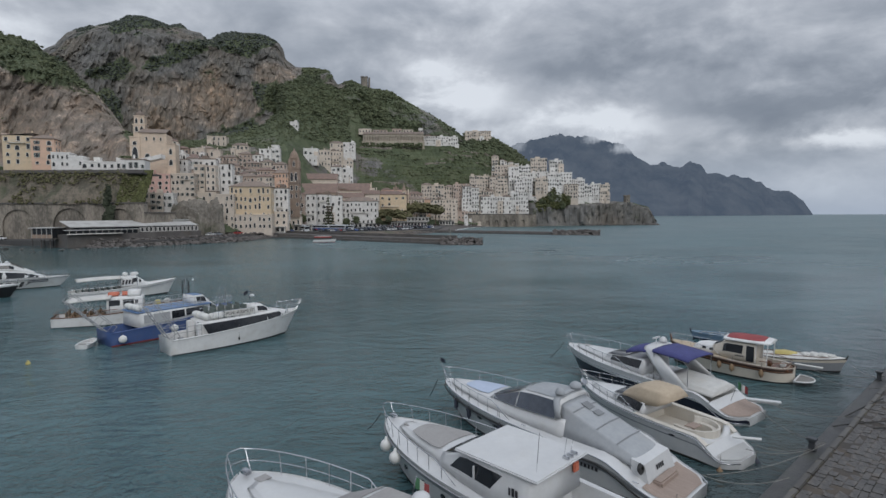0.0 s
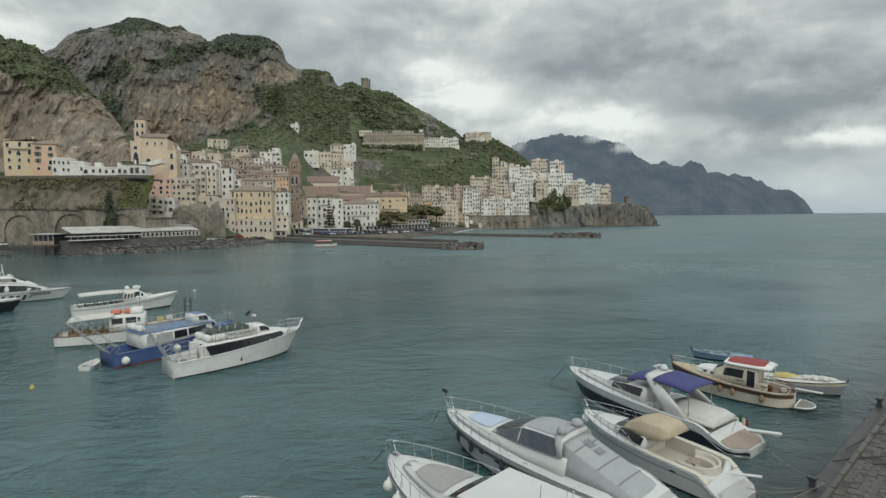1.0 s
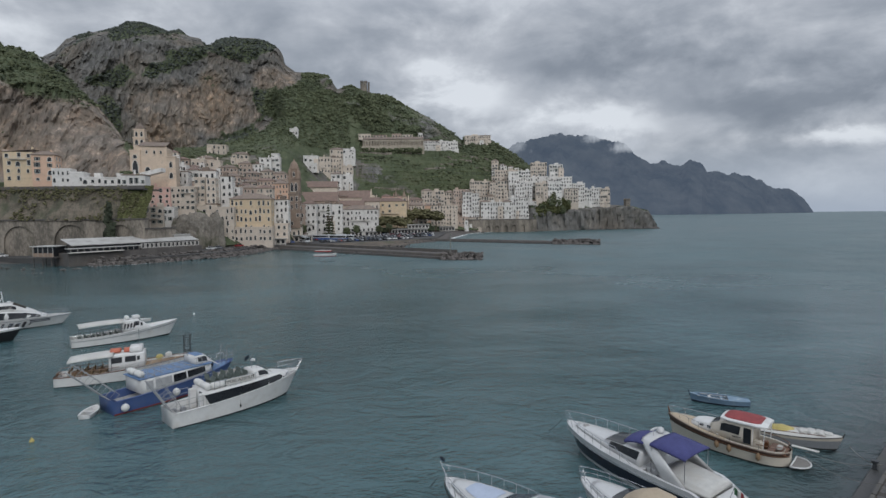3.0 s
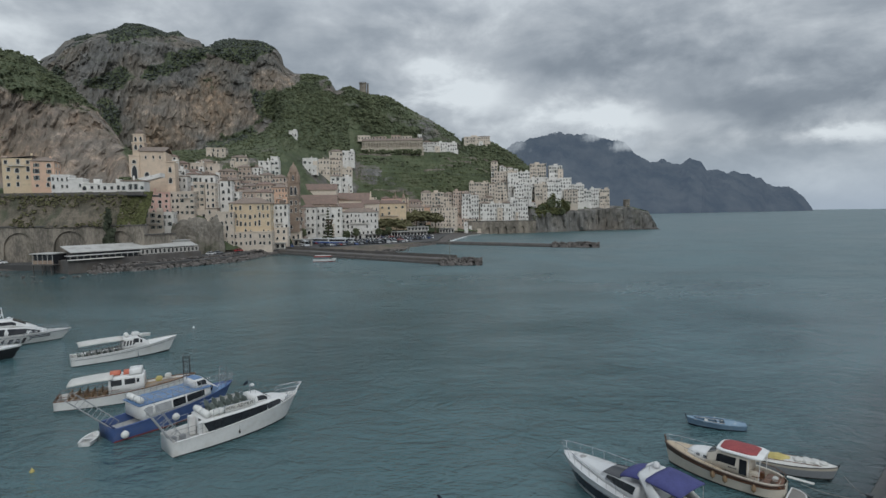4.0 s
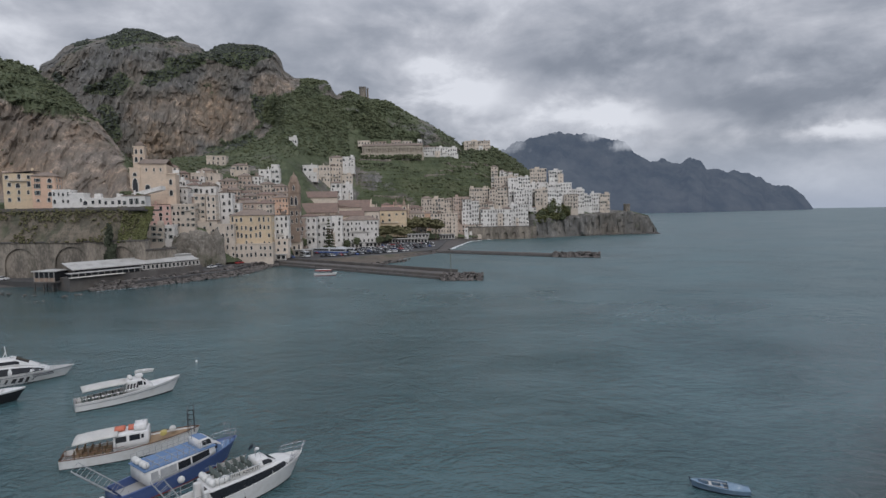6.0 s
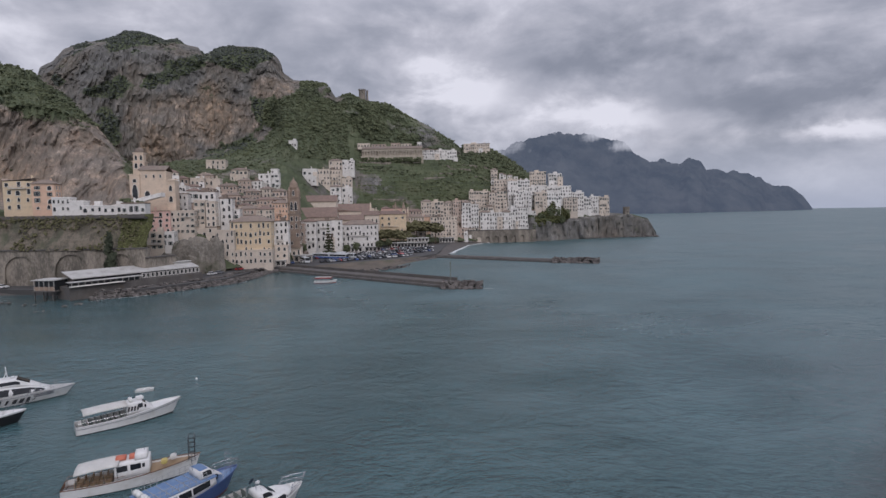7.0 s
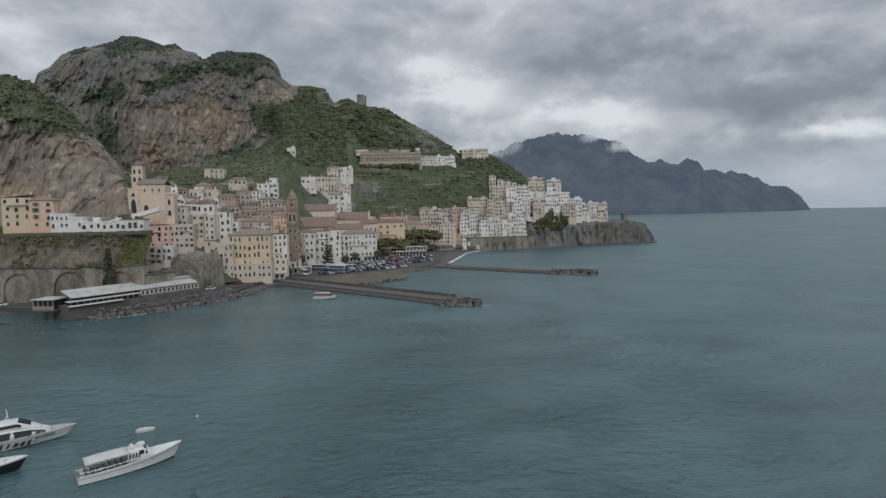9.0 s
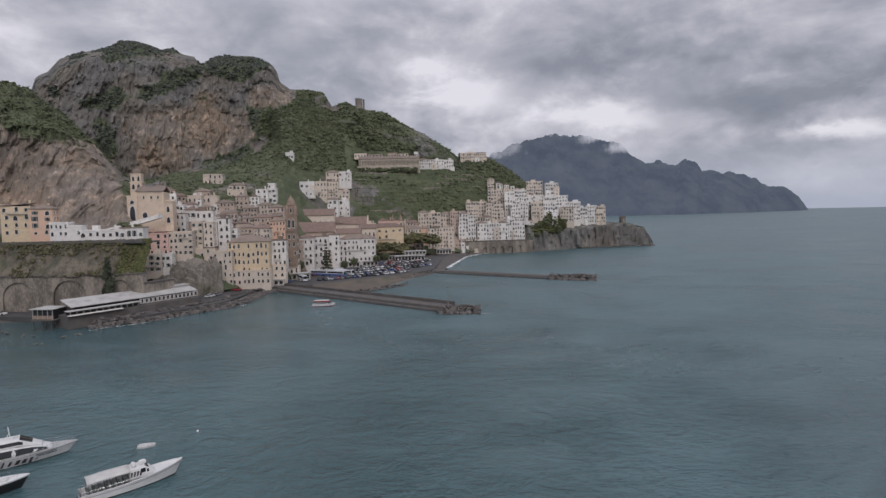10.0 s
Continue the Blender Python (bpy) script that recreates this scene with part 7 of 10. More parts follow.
def coach(x, y, rz, paint, label):
    ob = thing("coach", pose(x, y, 2.0, 0, 0, rz), label, "bus", "coaches on the quay")
    bm = bmesh.new()
    box(bm, 0, 0, 1.75, 11.5, 2.5, 2.7, 0.18)
    part("body", bm, M_COACHW, ob)
    bm = bmesh.new()
    box(bm, 0, 0, 1.0, 11.54, 2.54, 0.95, 0.05)
    part("skirt", bm, paint, ob)
    bm = bmesh.new()
    box(bm, -0.8, 0, 3.15, 3.0, 1.6, 0.22, 0.05)
    part("roof_unit", bm, M_COACHW, ob)
    for s in (-1, 1):
        bm = bmesh.new()
        box(bm, 0.2, s * 1.26, 2.25, 10.2, 0.03, 0.95, 0.01)
        part("window_band", bm, M_GLASSD, ob)
    bm = bmesh.new()
    box(bm, 5.75, 0, 2.1, 0.03, 2.2, 1.4, 0.01)
    part("windscreen", bm, M_GLASSD, ob)
    for wx in (-3.6, 3.6):
        for s in (-1, 1):
            bm = bmesh.new()
            lathe(bm, [(0.15, -0.15), (0.48, -0.15), (0.48, 0.15), (0.15, 0.15)], 12, pose(wx, s * 1.15, 0.48, 90, 0, 0))
            part("wheel", bm, M_RUBBER0, ob)


def park_cars():
    rnd = random.Random(14)
    masters = [car(p) for p in CAR_PAINT]
    spots = []
    for gx, gy, ang, n in ((-82, 292, 62, 7), (-76, 300, 62, 6), (-47, 316, 62, 9), (-40, 326, 62, 9), (-35, 338, 62, 9), (-30, 352, 66, 9), (-24, 340, 66, 7), (-20, 356, 66, 8), (-43, 305, 58, 8), (-36, 313, 58, 8), (-30, 322, 60, 9), (-21, 330, 60, 8), (-14, 342, 66, 8), (-40, 340, 62, 8), (-47, 332, 62, 7), (-84, 282, 60, 5), (-78, 276, 60, 6), (-49, 290, 56, 9), (-38, 297, 58, 10), (-27, 306, 66, 9), (-58, 282, 50, 8), (-17, 366, 72, 8), (-24, 370, 72, 8), (-36, 366, 64, 9), (-30, 378, 68, 8), (-12, 378, 78, 6)):
        for i in range(n):
            a = radians(ang - 20)
            spots.append((gx + math.cos(a) * (i - n / 2) * 2.9, gy + math.sin(a) * (i - n / 2) * 2.9, ang + 70 + rnd.uniform(-5, 5) + (180 if rnd.random() < 0.5 else 0)))
    for i in range(7):
        spots.append((-200 + i * 6.3, 198 + rnd.uniform(-0.3, 0.3), 2 + (180 if i % 2 else 0)))
    for i in range(8):
        spots.append((-99 + i * 1.2, 230 + i * 4.6, 68))
    used = set()
    for x, y, a in spots:
        k = rnd.choice((0, 0, 0, 0, 1, 1, 1, 2, 2, 2, 2, 2, 1, 0, 3, 4))
        if rnd.random() < 0.12:
            continue
        m = pose(x, y, 2.0, 0, 0, a)
        if k not in used:
            used.add(k)
            masters[k].matrix_basis = m
        else:
            copy_thing(masters[k], m)
    for k, o in enumerate(masters):
        if k not in used:
            o.matrix_basis = pose(-75 + k * 3, 292, 2.0, 0, 0, 70)


M_COACHW = mat("white_coach_paint", (0.62, 0.64, 0.66), None, 1, 0.3)
M_COACHB0 = mat("pale_blue_coach_paint", (0.22, 0.30, 0.42), None, 1, 0.3)
M_COACHB = mat("blue_coach_paint", (0.06, 0.13, 0.36), None, 1, 0.3)
park_cars()
for x, y, rz, paint, word in ((-68.5, 303, -24, M_COACHB, "blue"), (-62.5, 301, -24, M_COACHB, "blue"), (-66, 309, -22, M_COACHB0, "pale blue"), (-58.0, 297.5, -24, M_COACHB, "blue"), (-59, 306, -22, M_COACHB, "blue"), (-54.5, 301, -20, M_COACHW, "white"), (-62, 313, -18, M_COACHW, "white"), (-72.5, 281, -60, M_COACHW, "white")):
    coach(x, y, rz, paint, f"white and {word} coach parked on the quay" if word != "white" else "white coach parked on the quay")


# ---- the near pier ----
PE = Vector((0.743, 0.669, 0))       # along its edge
PN = Vector((0.669, -0.743, 0))      # inwards
PO = Vector((10.1, 19.7, 0))
PANG = math.degrees(math.atan2(PE.y, PE.x))


def pier():
    m = pose(PO.x, PO.y, 0, 0, 0, PANG)
    base = thing("pavement_pier", m, "wet dark stone pier with a lower concrete ledge", "pier", kind="structure")
    bm = bmesh.new()
    loft(bm, [[(x, 0, -3), (x, 0, 0.78), (x, -0.06, 0.85), (x, -0.78, 0.87), (x, -0.78, -3)] for x in (-30, 45)])
    part("ledge", bm, M_LEDGE, base, "wet concrete mooring ledge")
    bm = bmesh.new()
    box(bm, 7.5, -12.8, -0.95, 75, 24, 4.10)
    part("core", bm, M_GROUT, base)
    bm = bmesh.new()
    rows = []
    for i in range(40):
        x = -2 + i * 0.7
        rows.append([bm.verts.new((x, y, 1.19 + 0.10 * max(0, noise.fractal(Vector((x * 0.7, y * 0.7, 3)), 0.8, 2, 4)) - (0.08 if j == 0 else 0))) for j, y in enumerate((-3.7 - 0.5 * noise.noise(Vector((x * 0.5, 0, 0))), -4.8, -5.6, -6.8, -8.4, -10.5))])
    for A, B in zip(rows, rows[1:]):
        for k in range(5):
            bm.faces.new((A[k], A[k + 1], B[k + 1], B[k]))
    bmesh.ops.recalc_face_normals(bm, faces=bm.faces[:])
    part("earth_strip", bm, M_EARTH, base, "brown wet earth and grit")
    rnd = random.Random(6)

    def stone_mesh(w, d, h, seed):
        b2 = bmesh.new()
        r2 = random.Random(seed)
        box(b2, 0, 0, 0, w, d, h)
        for v in b2.verts:
            if v.co.z > 0:
                v.co.x *= 0.97 + r2.uniform(-0.015, 0.015)
                v.co.y *= 0.95 + r2.uniform(-0.02, 0.02)
                v.co.z += r2.uniform(-0.012, 0.012)
        return mesh_of("paving_stone", b2, M_PIER)
    meshes = [stone_mesh(0.99, 0.515, 0.16, s) for s in range(5)]
    kerbs = []
    for s in range(3):
        b2 = bmesh.new()
        box(b2, 0, 0, 0, 1.55, 0.22, 0.40, 0.03)
        kerbs.append(mesh_of("kerb_stone", b2, M_LICHEN))
    for i in range(26):
        o = new("kerb_stone", kerbs[i % 3])
        o.parent = base
        o.matrix_basis = pose(-6 + i * 1.6, -0.89, 0.99 + rnd.uniform(-0.01, 0.01), rnd.uniform(-1, 1), 0, rnd.uniform(-0.4, 0.4))
    row_y, count = -1.02, 0
    verts, faces = [], []
    unit = [(-0.495, -0.2575, -0.08), (0.495, -0.2575, -0.08), (0.495, 0.2575, -0.08), (-0.495, 0.2575, -0.08), (-0.47, -0.235, 0.08), (0.47, -0.235, 0.08), (0.47, 0.235, 0.08), (-0.47, 0.235, 0.08)]
    sides = [(4, 5, 6, 7), (0, 1, 5, 4), (1, 2, 6, 5), (2, 3, 7, 6), (3, 0, 4, 7)]
    for r in range(19):
        deep = rnd.uniform(0.21, 0.33)
        run = -3 + rnd.uniform(-0.4, 0.2)
        while run < 29:
            wide = rnd.uniform(0.3, 0.62)
            m2 = pose(run + wide / 2, row_y - deep / 2, 1.040 + rnd.uniform(-0.028, 0.022), rnd.uniform(-3.5, 3.5), rnd.uniform(-2.5, 2.5), rnd.uniform(-5, 5) + (180 if rnd.random() < 0.5 else 0)) @ Matrix.Diagonal((wide, deep / 0.52, 1, 1))
            if count < 290:
                o = new("paving_stone", meshes[count * 3 % 5])
                o.parent = base
                o.matrix_basis = m2
                count += 1
            else:
                n0 = len(verts)
                verts += [tuple(m2 @ Vector(q)) for q in unit]
                faces += [tuple(n0 + k for k in f) for f in sides]
            run += wide
        row_y -= deep
    rest = new("paving_setts", from_arrays("paving_setts", verts, faces, M_PIER))
    rest.parent = base
    tagged(rest, "small worn dark setts", kind="stuff")


pier()


def on_pier(u, v, z):
    p = PO + PE * u + PN * v
    return Vector((p.x, p.y, z))


def bollard(u, v):
    p = on_pier(u, v, 0.86)
    ob = thing("bollard", pose(p.x, p.y, p.z, 0, 0, PANG) @ Matrix.Diagonal((0.55, 0.55, 0.85, 1)), "dark iron mooring bollard on the pier ledge", "bollard", "bollards on the pier")
    bm = bmesh.new()
    box(bm, 0, 0, 0.04, 0.55, 0.55, 0.08, 0.02)
    part("base_plate", bm, M_IRON, ob)
    bm = bmesh.new()
    loft(bm, [[(sx * a, sy * b, z) for sx, sy in ((-1, -1), (1, -1), (1, 1), (-1, 1))] for a, b, z in ((0.20, 0.20, 0.06), (0.17, 0.17, 0.35), (0.20, 0.22, 0.48), (0.27, 0.33, 0.52), (0.26, 0.32, 0.62))])
    part("post", bm, M_IRON, ob)


for u in (6.0, 20.0, -6):
    bollard(u, 0.22)


def rope(a, b, sag, r=0.022, label="grey mooring rope from a boat to the pier", material=None):
    a, b = Vector(a), Vector(b)
    bm = bmesh.new()
    tube(bm, [a.lerp(b, i / 12) - Vector((0, 0, sag * 4 * (i / 12) * (1 - i / 12))) for i in range(13)], r, 5)
    ob = new("mooring_rope", mesh_of("mooring_rope", bm, material or M_ROPE0))
    tagged(ob, label, "rope", "mooring ropes")


M_ROPE0 = mat("weathered_rope", (0.26, 0.25, 0.23), (0.15, 0.145, 0.135), 6, 0.9)
M_ROPED = mat("dark_wet_rope", (0.05, 0.048, 0.045), (0.03, 0.03, 0.03), 6, 0.8)
for (x, y, z), (u, v) in (((9.0, 21.2, 1.0), (2.0, 0.5)), ((9.6, 22.0, 0.6), (6.3, 0.6)), ((12.0, 23.6, 0.9), (6.3, 0.6)), ((12.9, 24.4, 0.7), (6.4, 0.5)), ((15.2, 28.2, 0.9), (6.5, 0.6)), ((16.3, 29.6, 0.8), (11, 0.7)), ((22.0, 34.6, 0.9), (17, 0.7)), ((26.4, 36.6, 0.6), (20.2, 0.6)), ((22.5, 35.2, 0.9), (20.2, 0.6))):
    rope((x, y, z), on_pier(u, v, 1.15), 0.3, 0.016)
for (u0, v0), (u1, v1) in (((9.5, 0.2), (11.0, 1.9)), ((11.4, 0.3), (14.6, 1.2)), ((9.6, 0.9), (10.2, 2.2))):
    rope(on_pier(u0, v0, 0.92), on_pier(u1, v1, 1.26), -0.03, 0.035, "dark rope lying loose across the pier edge", M_ROPED)
rope((-3.4, 25.6, 1.75), (-4.6, 28.5, -0.3), 0.1, 0.02, "anchor rope running from a bow into the water", M_ROPED)
rope((-0.9, 31.0, 1.6), (-1.5, 33.5, -0.3), 0.1, 0.02, "anchor rope running from a bow into the water", M_ROPED)
rope((7.9, 39.1, 1.7), (7.2, 41.5, -0.3), 0.1, 0.02, "anchor rope running from a bow into the water", M_ROPED)


def shore_foam():
    """Thin broken lines of foam along the rocks."""
    rnd = random.Random(12)
    bm = bmesh.new()
    for x0, y0, x1, y1 in ((62, 468, 122, 493), (122, 493, 172, 508), (172, 508, 208, 511), (-117, 176.5, -104, 186.5), (-104, 186.5, -92, 203), (-92, 203, -82, 218), (2, 190.5, 14, 190), (58, 276, 80, 270)):
        d = Vector((x1 - x0, y1 - y0, 0))
        nn = Vector((d.y, -d.x, 0)).normalized()
        L = d.length
        q = 0.0
        while q < L:
            ln = rnd.uniform(1.5, 6)
            if rnd.random() < 0.6:
                off = rnd.uniform(-0.6, 0.8)
                rows = []
                for i in range(6):
                    p = Vector((x0, y0, 0.06)) + d.normalized() * (q + ln * i / 5) + nn * off
                    w = rnd.uniform(0.1, 0.45) * math.sin(math.pi * (i + 0.4) / 5.8)
                    rows.append([bm.verts.new(p - nn * w), bm.verts.new(p + nn * w)])
                for A, B in zip(rows, rows[1:]):
                    bm.faces.new((A[0], A[1], B[1], B[0]))
            q += ln
    tagged(new("foam", mesh_of("shore_foam", bm, M_FOAM)), "broken white foam along the shore rocks", "foam", kind="stuff")


shore_foam()

# ---- boats ----
M_GEL = mat("white_gelcoat", (0.57, 0.575, 0.575), (0.50, 0.505, 0.51), 0.8, 0.28, fine=6, stain=((0.50, 0.49, 0.46), 0.35, 1.5))
M_PAINT = mat("white_boat_paint", (0.70, 0.70, 0.69), (0.58, 0.58, 0.575), 0.8, 0.45, fine=6, stain=((0.40, 0.36, 0.31), 0.35, 1.2))
M_CREAM = mat("cream_gelcoat", (0.58, 0.53, 0.45), (0.49, 0.445, 0.38), 0.8, 0.35, fine=6, stain=((0.45, 0.40, 0.32), 0.3, 1.2))
M_LINING = mat("ivory_cockpit_moulding", (0.59, 0.555, 0.495), (0.50, 0.465, 0.41), 0.8, 0.4, fine=6, stain=((0.46, 0.42, 0.35), 0.3, 1.2))
M_GREYB = mat("grey_hull_band", (0.27, 0.28, 0.295), (0.21, 0.22, 0.235), 0.8, 0.35, fine=6)
M_NAVYH = mat("dark_navy_hull", (0.022, 0.026, 0.045), (0.014, 0.016, 0.028), 0.8, 0.25, fine=6)
M_BLACKH = mat("black_hull", (0.02, 0.02, 0.022), (0.012, 0.012, 0.014), 0.8, 0.3)
M_BLUEH = mat("royal_blue_paint", (0.072, 0.115, 0.265), (0.05, 0.086, 0.215), 0.7, 0.4, fine=6, stain=((0.10, 0.12, 0.2), 0.4, 1.5))
M_LBLUE = mat("light_blue_paint", (0.13, 0.225, 0.39), (0.085, 0.155, 0.29), 0.9, 0.5, fine=6, stain=((0.3, 0.38, 0.46), 0.4, 1.5))
M_ROWB = mat("faded_blue_paint", (0.20, 0.29, 0.38), (0.12, 0.19, 0.27), 1.5, 0.6, fine=6, stain=((0.45, 0.5, 0.52), 0.5, 2.0))
M_REDP = mat("red_antifouling", (0.28, 0.05, 0.04), (0.18, 0.03, 0.03), 1, 0.6)
M_NONSKID = mat("grey_non_slip_deck", (0.42, 0.42, 0.41), (0.35, 0.35, 0.345), 2, 0.85, bump=0.3, fine=20)
M_PADG = mat("grey_sun_pad", (0.33, 0.32, 0.31), (0.27, 0.26, 0.255), 1.5, 0.85, bump=0.3)
M_PADB = mat("pale_blue_sun_pad", (0.44, 0.50, 0.62), (0.37, 0.43, 0.54), 1.5, 0.8, bump=0.3)
M_CANVG = mat("pale_grey_canvas", (0.35, 0.365, 0.38), (0.285, 0.30, 0.315), 1.2, 0.85, bump=0.5, fine=5, stain=((0.33, 0.33, 0.32), 0.4, 0.9))
M_CANVW = mat("white_canvas", (0.56, 0.555, 0.53), (0.44, 0.435, 0.415), 1.0, 0.85, bump=0.4, fine=5, stain=((0.5, 0.46, 0.4), 0.4, 0.8))
M_CANVB = mat("beige_canvas", (0.46, 0.38, 0.28), (0.37, 0.30, 0.22), 1.5, 0.85, bump=0.4, fine=5)
M_CANVN = mat("navy_canvas", (0.06, 0.065, 0.20), (0.035, 0.038, 0.13), 1.5, 0.8, bump=0.4, fine=5)
M_CANVR = mat("wine_red_canvas", (0.30, 0.06, 0.06), (0.20, 0.04, 0.045), 1.5, 0.8, bump=0.4, fine=5)
M_TEAK = mat("weathered_teak", (0.36, 0.285, 0.24), (0.23, 0.175, 0.145), 3, 0.75, bump=0.3, stretch=(8, 0.6, 1))
M_WOOD = mat("varnished_mahogany", (0.17, 0.075, 0.035), (0.09, 0.04, 0.02), 3, 0.35, stretch=(6, 0.5, 1))
M_PLANK = mat("brown_deck_boards", (0.36, 0.26, 0.16), (0.22, 0.15, 0.09), 3, 0.7, stretch=(8, 0.6, 1))
M_STEEL = mat("polished_steel", (0.62, 0.63, 0.65), (0.5, 0.51, 0.53), 4, 0.22, metal=1.0)
M_TINT = mat("tinted_glass", (0.020, 0.022, 0.026), (0.012, 0.014, 0.018), 0.6, 0.06, spec=0.6)
M_TINTB = mat("smoked_blue_glass", (0.062, 0.075, 0.10), (0.034, 0.042, 0.058), 0.6, 0.08, spec=0.9)
M_GREYP = mat("grey_painted_steel", (0.36, 0.37, 0.38), (0.27, 0.275, 0.28), 2, 0.6)
M_RUB = mat("black_rubber", (0.03, 0.03, 0.03), (0.018, 0.018, 0.018), 3, 0.7)
M_FEND = mat("white_fender_vinyl", (0.68, 0.68, 0.66), (0.52, 0.52, 0.5), 3, 0.5)
M_FENDN = mat("navy_fender_vinyl", (0.05, 0.055, 0.08), (0.03, 0.033, 0.05), 3, 0.6)
M_FENDB = mat("brown_fender_cover", (0.28, 0.19, 0.11), (0.18, 0.12, 0.07), 3, 0.8)
M_ORANGE = mat("orange_life_raft", (0.52, 0.16, 0.09), (0.4, 0.11, 0.07), 2, 0.6)
M_YELLOW = mat("yellow_tarpaulin", (0.50, 0.42, 0.15), (0.36, 0.29, 0.09), 2, 0.6)
M_ROPE = mat("mooring_rope", (0.20, 0.19, 0.17), (0.11, 0.105, 0.10), 6, 0.9)
M_RED = mat("red_flag_cloth", (0.30, 0.06, 0.06), None, 4, 0.8)
M_GREEN = mat("green_flag_cloth", (0.06, 0.17, 0.08), None, 4, 0.8)
M_SEATD = mat("grey_green_seat", (0.15, 0.18, 0.165), (0.09, 0.11, 0.10), 2, 0.6)
M_INK = mat("black_lettering", (0.02, 0.02, 0.025), None, 4, 0.5)


class Boat:
    """A hull with its stern at y = 0, its bow at y = length and its waterline at z = 0."""

    def __init__(self, name, m, label, category, length, beam, stern, bow, transom=0.85, rake=0.10, full=2.2, flare=0.35, dip=1.6, group="", aft=0.0, tail=0.0, tail_z=0.42, blunt=0.78, round_stern=0.0, narrow=0.55):
        self.L, self.B, self.fs, self.fb, self.tw, self.rake, self.full, self.flare, self.dip = length, beam, stern, bow, transom, rake, full, flare, dip
        self.y0, self.tail, self.tail_z, self.blunt = -aft, tail, tail_z, blunt
        self.L += aft
        self.round_stern, self.narrow = round_stern, narrow
        self.ob = thing(name, m, label, category, group)

    def hb(self, s):
        if s < 0.42:
            q = self.tw + (1 - self.tw) * math.sin(s / 0.42 * math.pi / 2)
        else:
            q = (1 - ((s - 0.42) / 0.58) ** self.full) ** self.blunt if s < 1 else 0
        if s < self.round_stern:
            q *= max(self.narrow, (1 - (1 - s / self.round_stern) ** 2.4) ** 0.5)
        return max(0.03, self.B / 2 * q)

    def stations(self, s0, s1, n):
        """Cuts along the hull, closer together round the stern."""
        ss = [s0 + (s1 - s0) * i / n for i in range(n + 1)]
        if self.round_stern:
            ss += [q for q in (self.round_stern * k / 7 for k in range(8)) if s0 < q < s1]
        return sorted(ss)

    def zs(self, s):
        z = self.fs + (self.fb - self.fs) * max(0, s) ** self.dip
        if self.tail:
            q = min(1.0, max(0.0, s - 0.05) / self.tail)
            z = self.tail_z + (z - self.tail_z) * q * q * (3 - 2 * q)
        return z

    def edge(self, s, side, inset=0.0, dz=0.0):
        return Vector((side * max(0.0, self.hb(s) - inset), self.y0 + self.L * s, self.zs(s) + dz))

    def hull(self, mats, bands, deep=0.45, name="hull"):
        """mats by band from the sheer down; bands: the heights, in parts of the freeboard, where one band ends."""
        bm = bmesh.new()
        n = 26
        levels = [1.0] + list(bands) + [0.0, -1.0]
        rings = []
        for s in self.stations(0.0, 1.0, n):
            s = 1 - (1 - s) ** 1.15
            ring = []
            for side in (-1, 1):
                col = []
                for lv in levels:
                    z = self.zs(s) * lv if lv >= 0 else -deep * (1 - 0.6 * s ** 4)
                    thin = 1 - (1 - max(lv, 0)) * (0.10 + (1 - self.flare - 0.10) * s ** 2.4)
                    x = self.hb(s) * (thin if lv >= 0 else 0.55 * thin)
                    y = self.y0 + self.L * s - self.rake * self.L * (1 - max(lv, -0.3)) * s ** 5 * 0.85
                    col.append((side * x, y, z))
                ring.append(col)
            rings.append(ring[0] + [(0, ring[0][-1][1], -deep * 1.15)] + ring[1][::-1])
        vs = [[bm.verts.new(p) for p in r] for r in rings]
        m = len(vs[0])
        nb = len(levels) - 1
        for A, B in zip(vs, vs[1:]):
            for k in range(m - 1):
                f = bm.faces.new((A[k], A[k + 1], B[k + 1], B[k]))
                lvl = k if k < nb else (m - 2 - k)
                f.material_index = min(lvl, len(mats) - 1) if lvl < nb else len(mats) - 1
        bm.faces.new(vs[0])
        bmesh.ops.recalc_face_normals(bm, faces=bm.faces[:])
        bmesh.ops.remove_doubles(bm, verts=bm.verts[:], dist=0.002)
        return part(name, bm, mats, self.ob, smooth=True)

    def deck(self, s0, s1, material, dz=-0.04, inset=0.03, camber=0.10, name="deck", label=""):
        bm = bmesh.new()
        rows = []
        n = max(6, int((s1 - s0) * 30))
        for s in self.stations(s0, s1, n):
            h = max(0.01, self.hb(s) - inset)
            rows.append([bm.verts.new((h * u, self.y0 + self.L * s - (0.05 if s > 0.99 else 0), self.zs(s) + dz + camber * (1 - u * u) * min(1, h))) for u in (-1, -0.6, -0.2, 0.2, 0.6, 1)])
        for A, B in zip(rows, rows[1:]):
            for k in range(5):
                bm.faces.new((A[k], A[k + 1], B[k + 1], B[k]))
        return part(name, bm, material, self.ob, label, smooth=True)

    def cockpit(self, s0, s1, floor, mat_in, mat_floor, side=0.22, lip=0.0):
        """A well sunk into the hull, with side decks, lining and floor."""
        bm = bmesh.new()
        n = 10
        L_, R_ = [], []
        for i in range(n + 1):
            s = s0 + (s1 - s0) * i / n
            for arr, sd in ((L_, -1), (R_, 1)):
                o = self.edge(s, sd, 0.0, lip)
                a = self.edge(s, sd, side, lip)
                b = Vector((a.x * 0.97, a.y, floor))
                arr.append([bm.verts.new(p) for p in (o, a, b)])
        for arr in (L_, R_):
            for A, B in zip(arr, arr[1:]):
                for k in range(2):
                    bm.faces.new((A[k], A[k + 1], B[k + 1], B[k]))
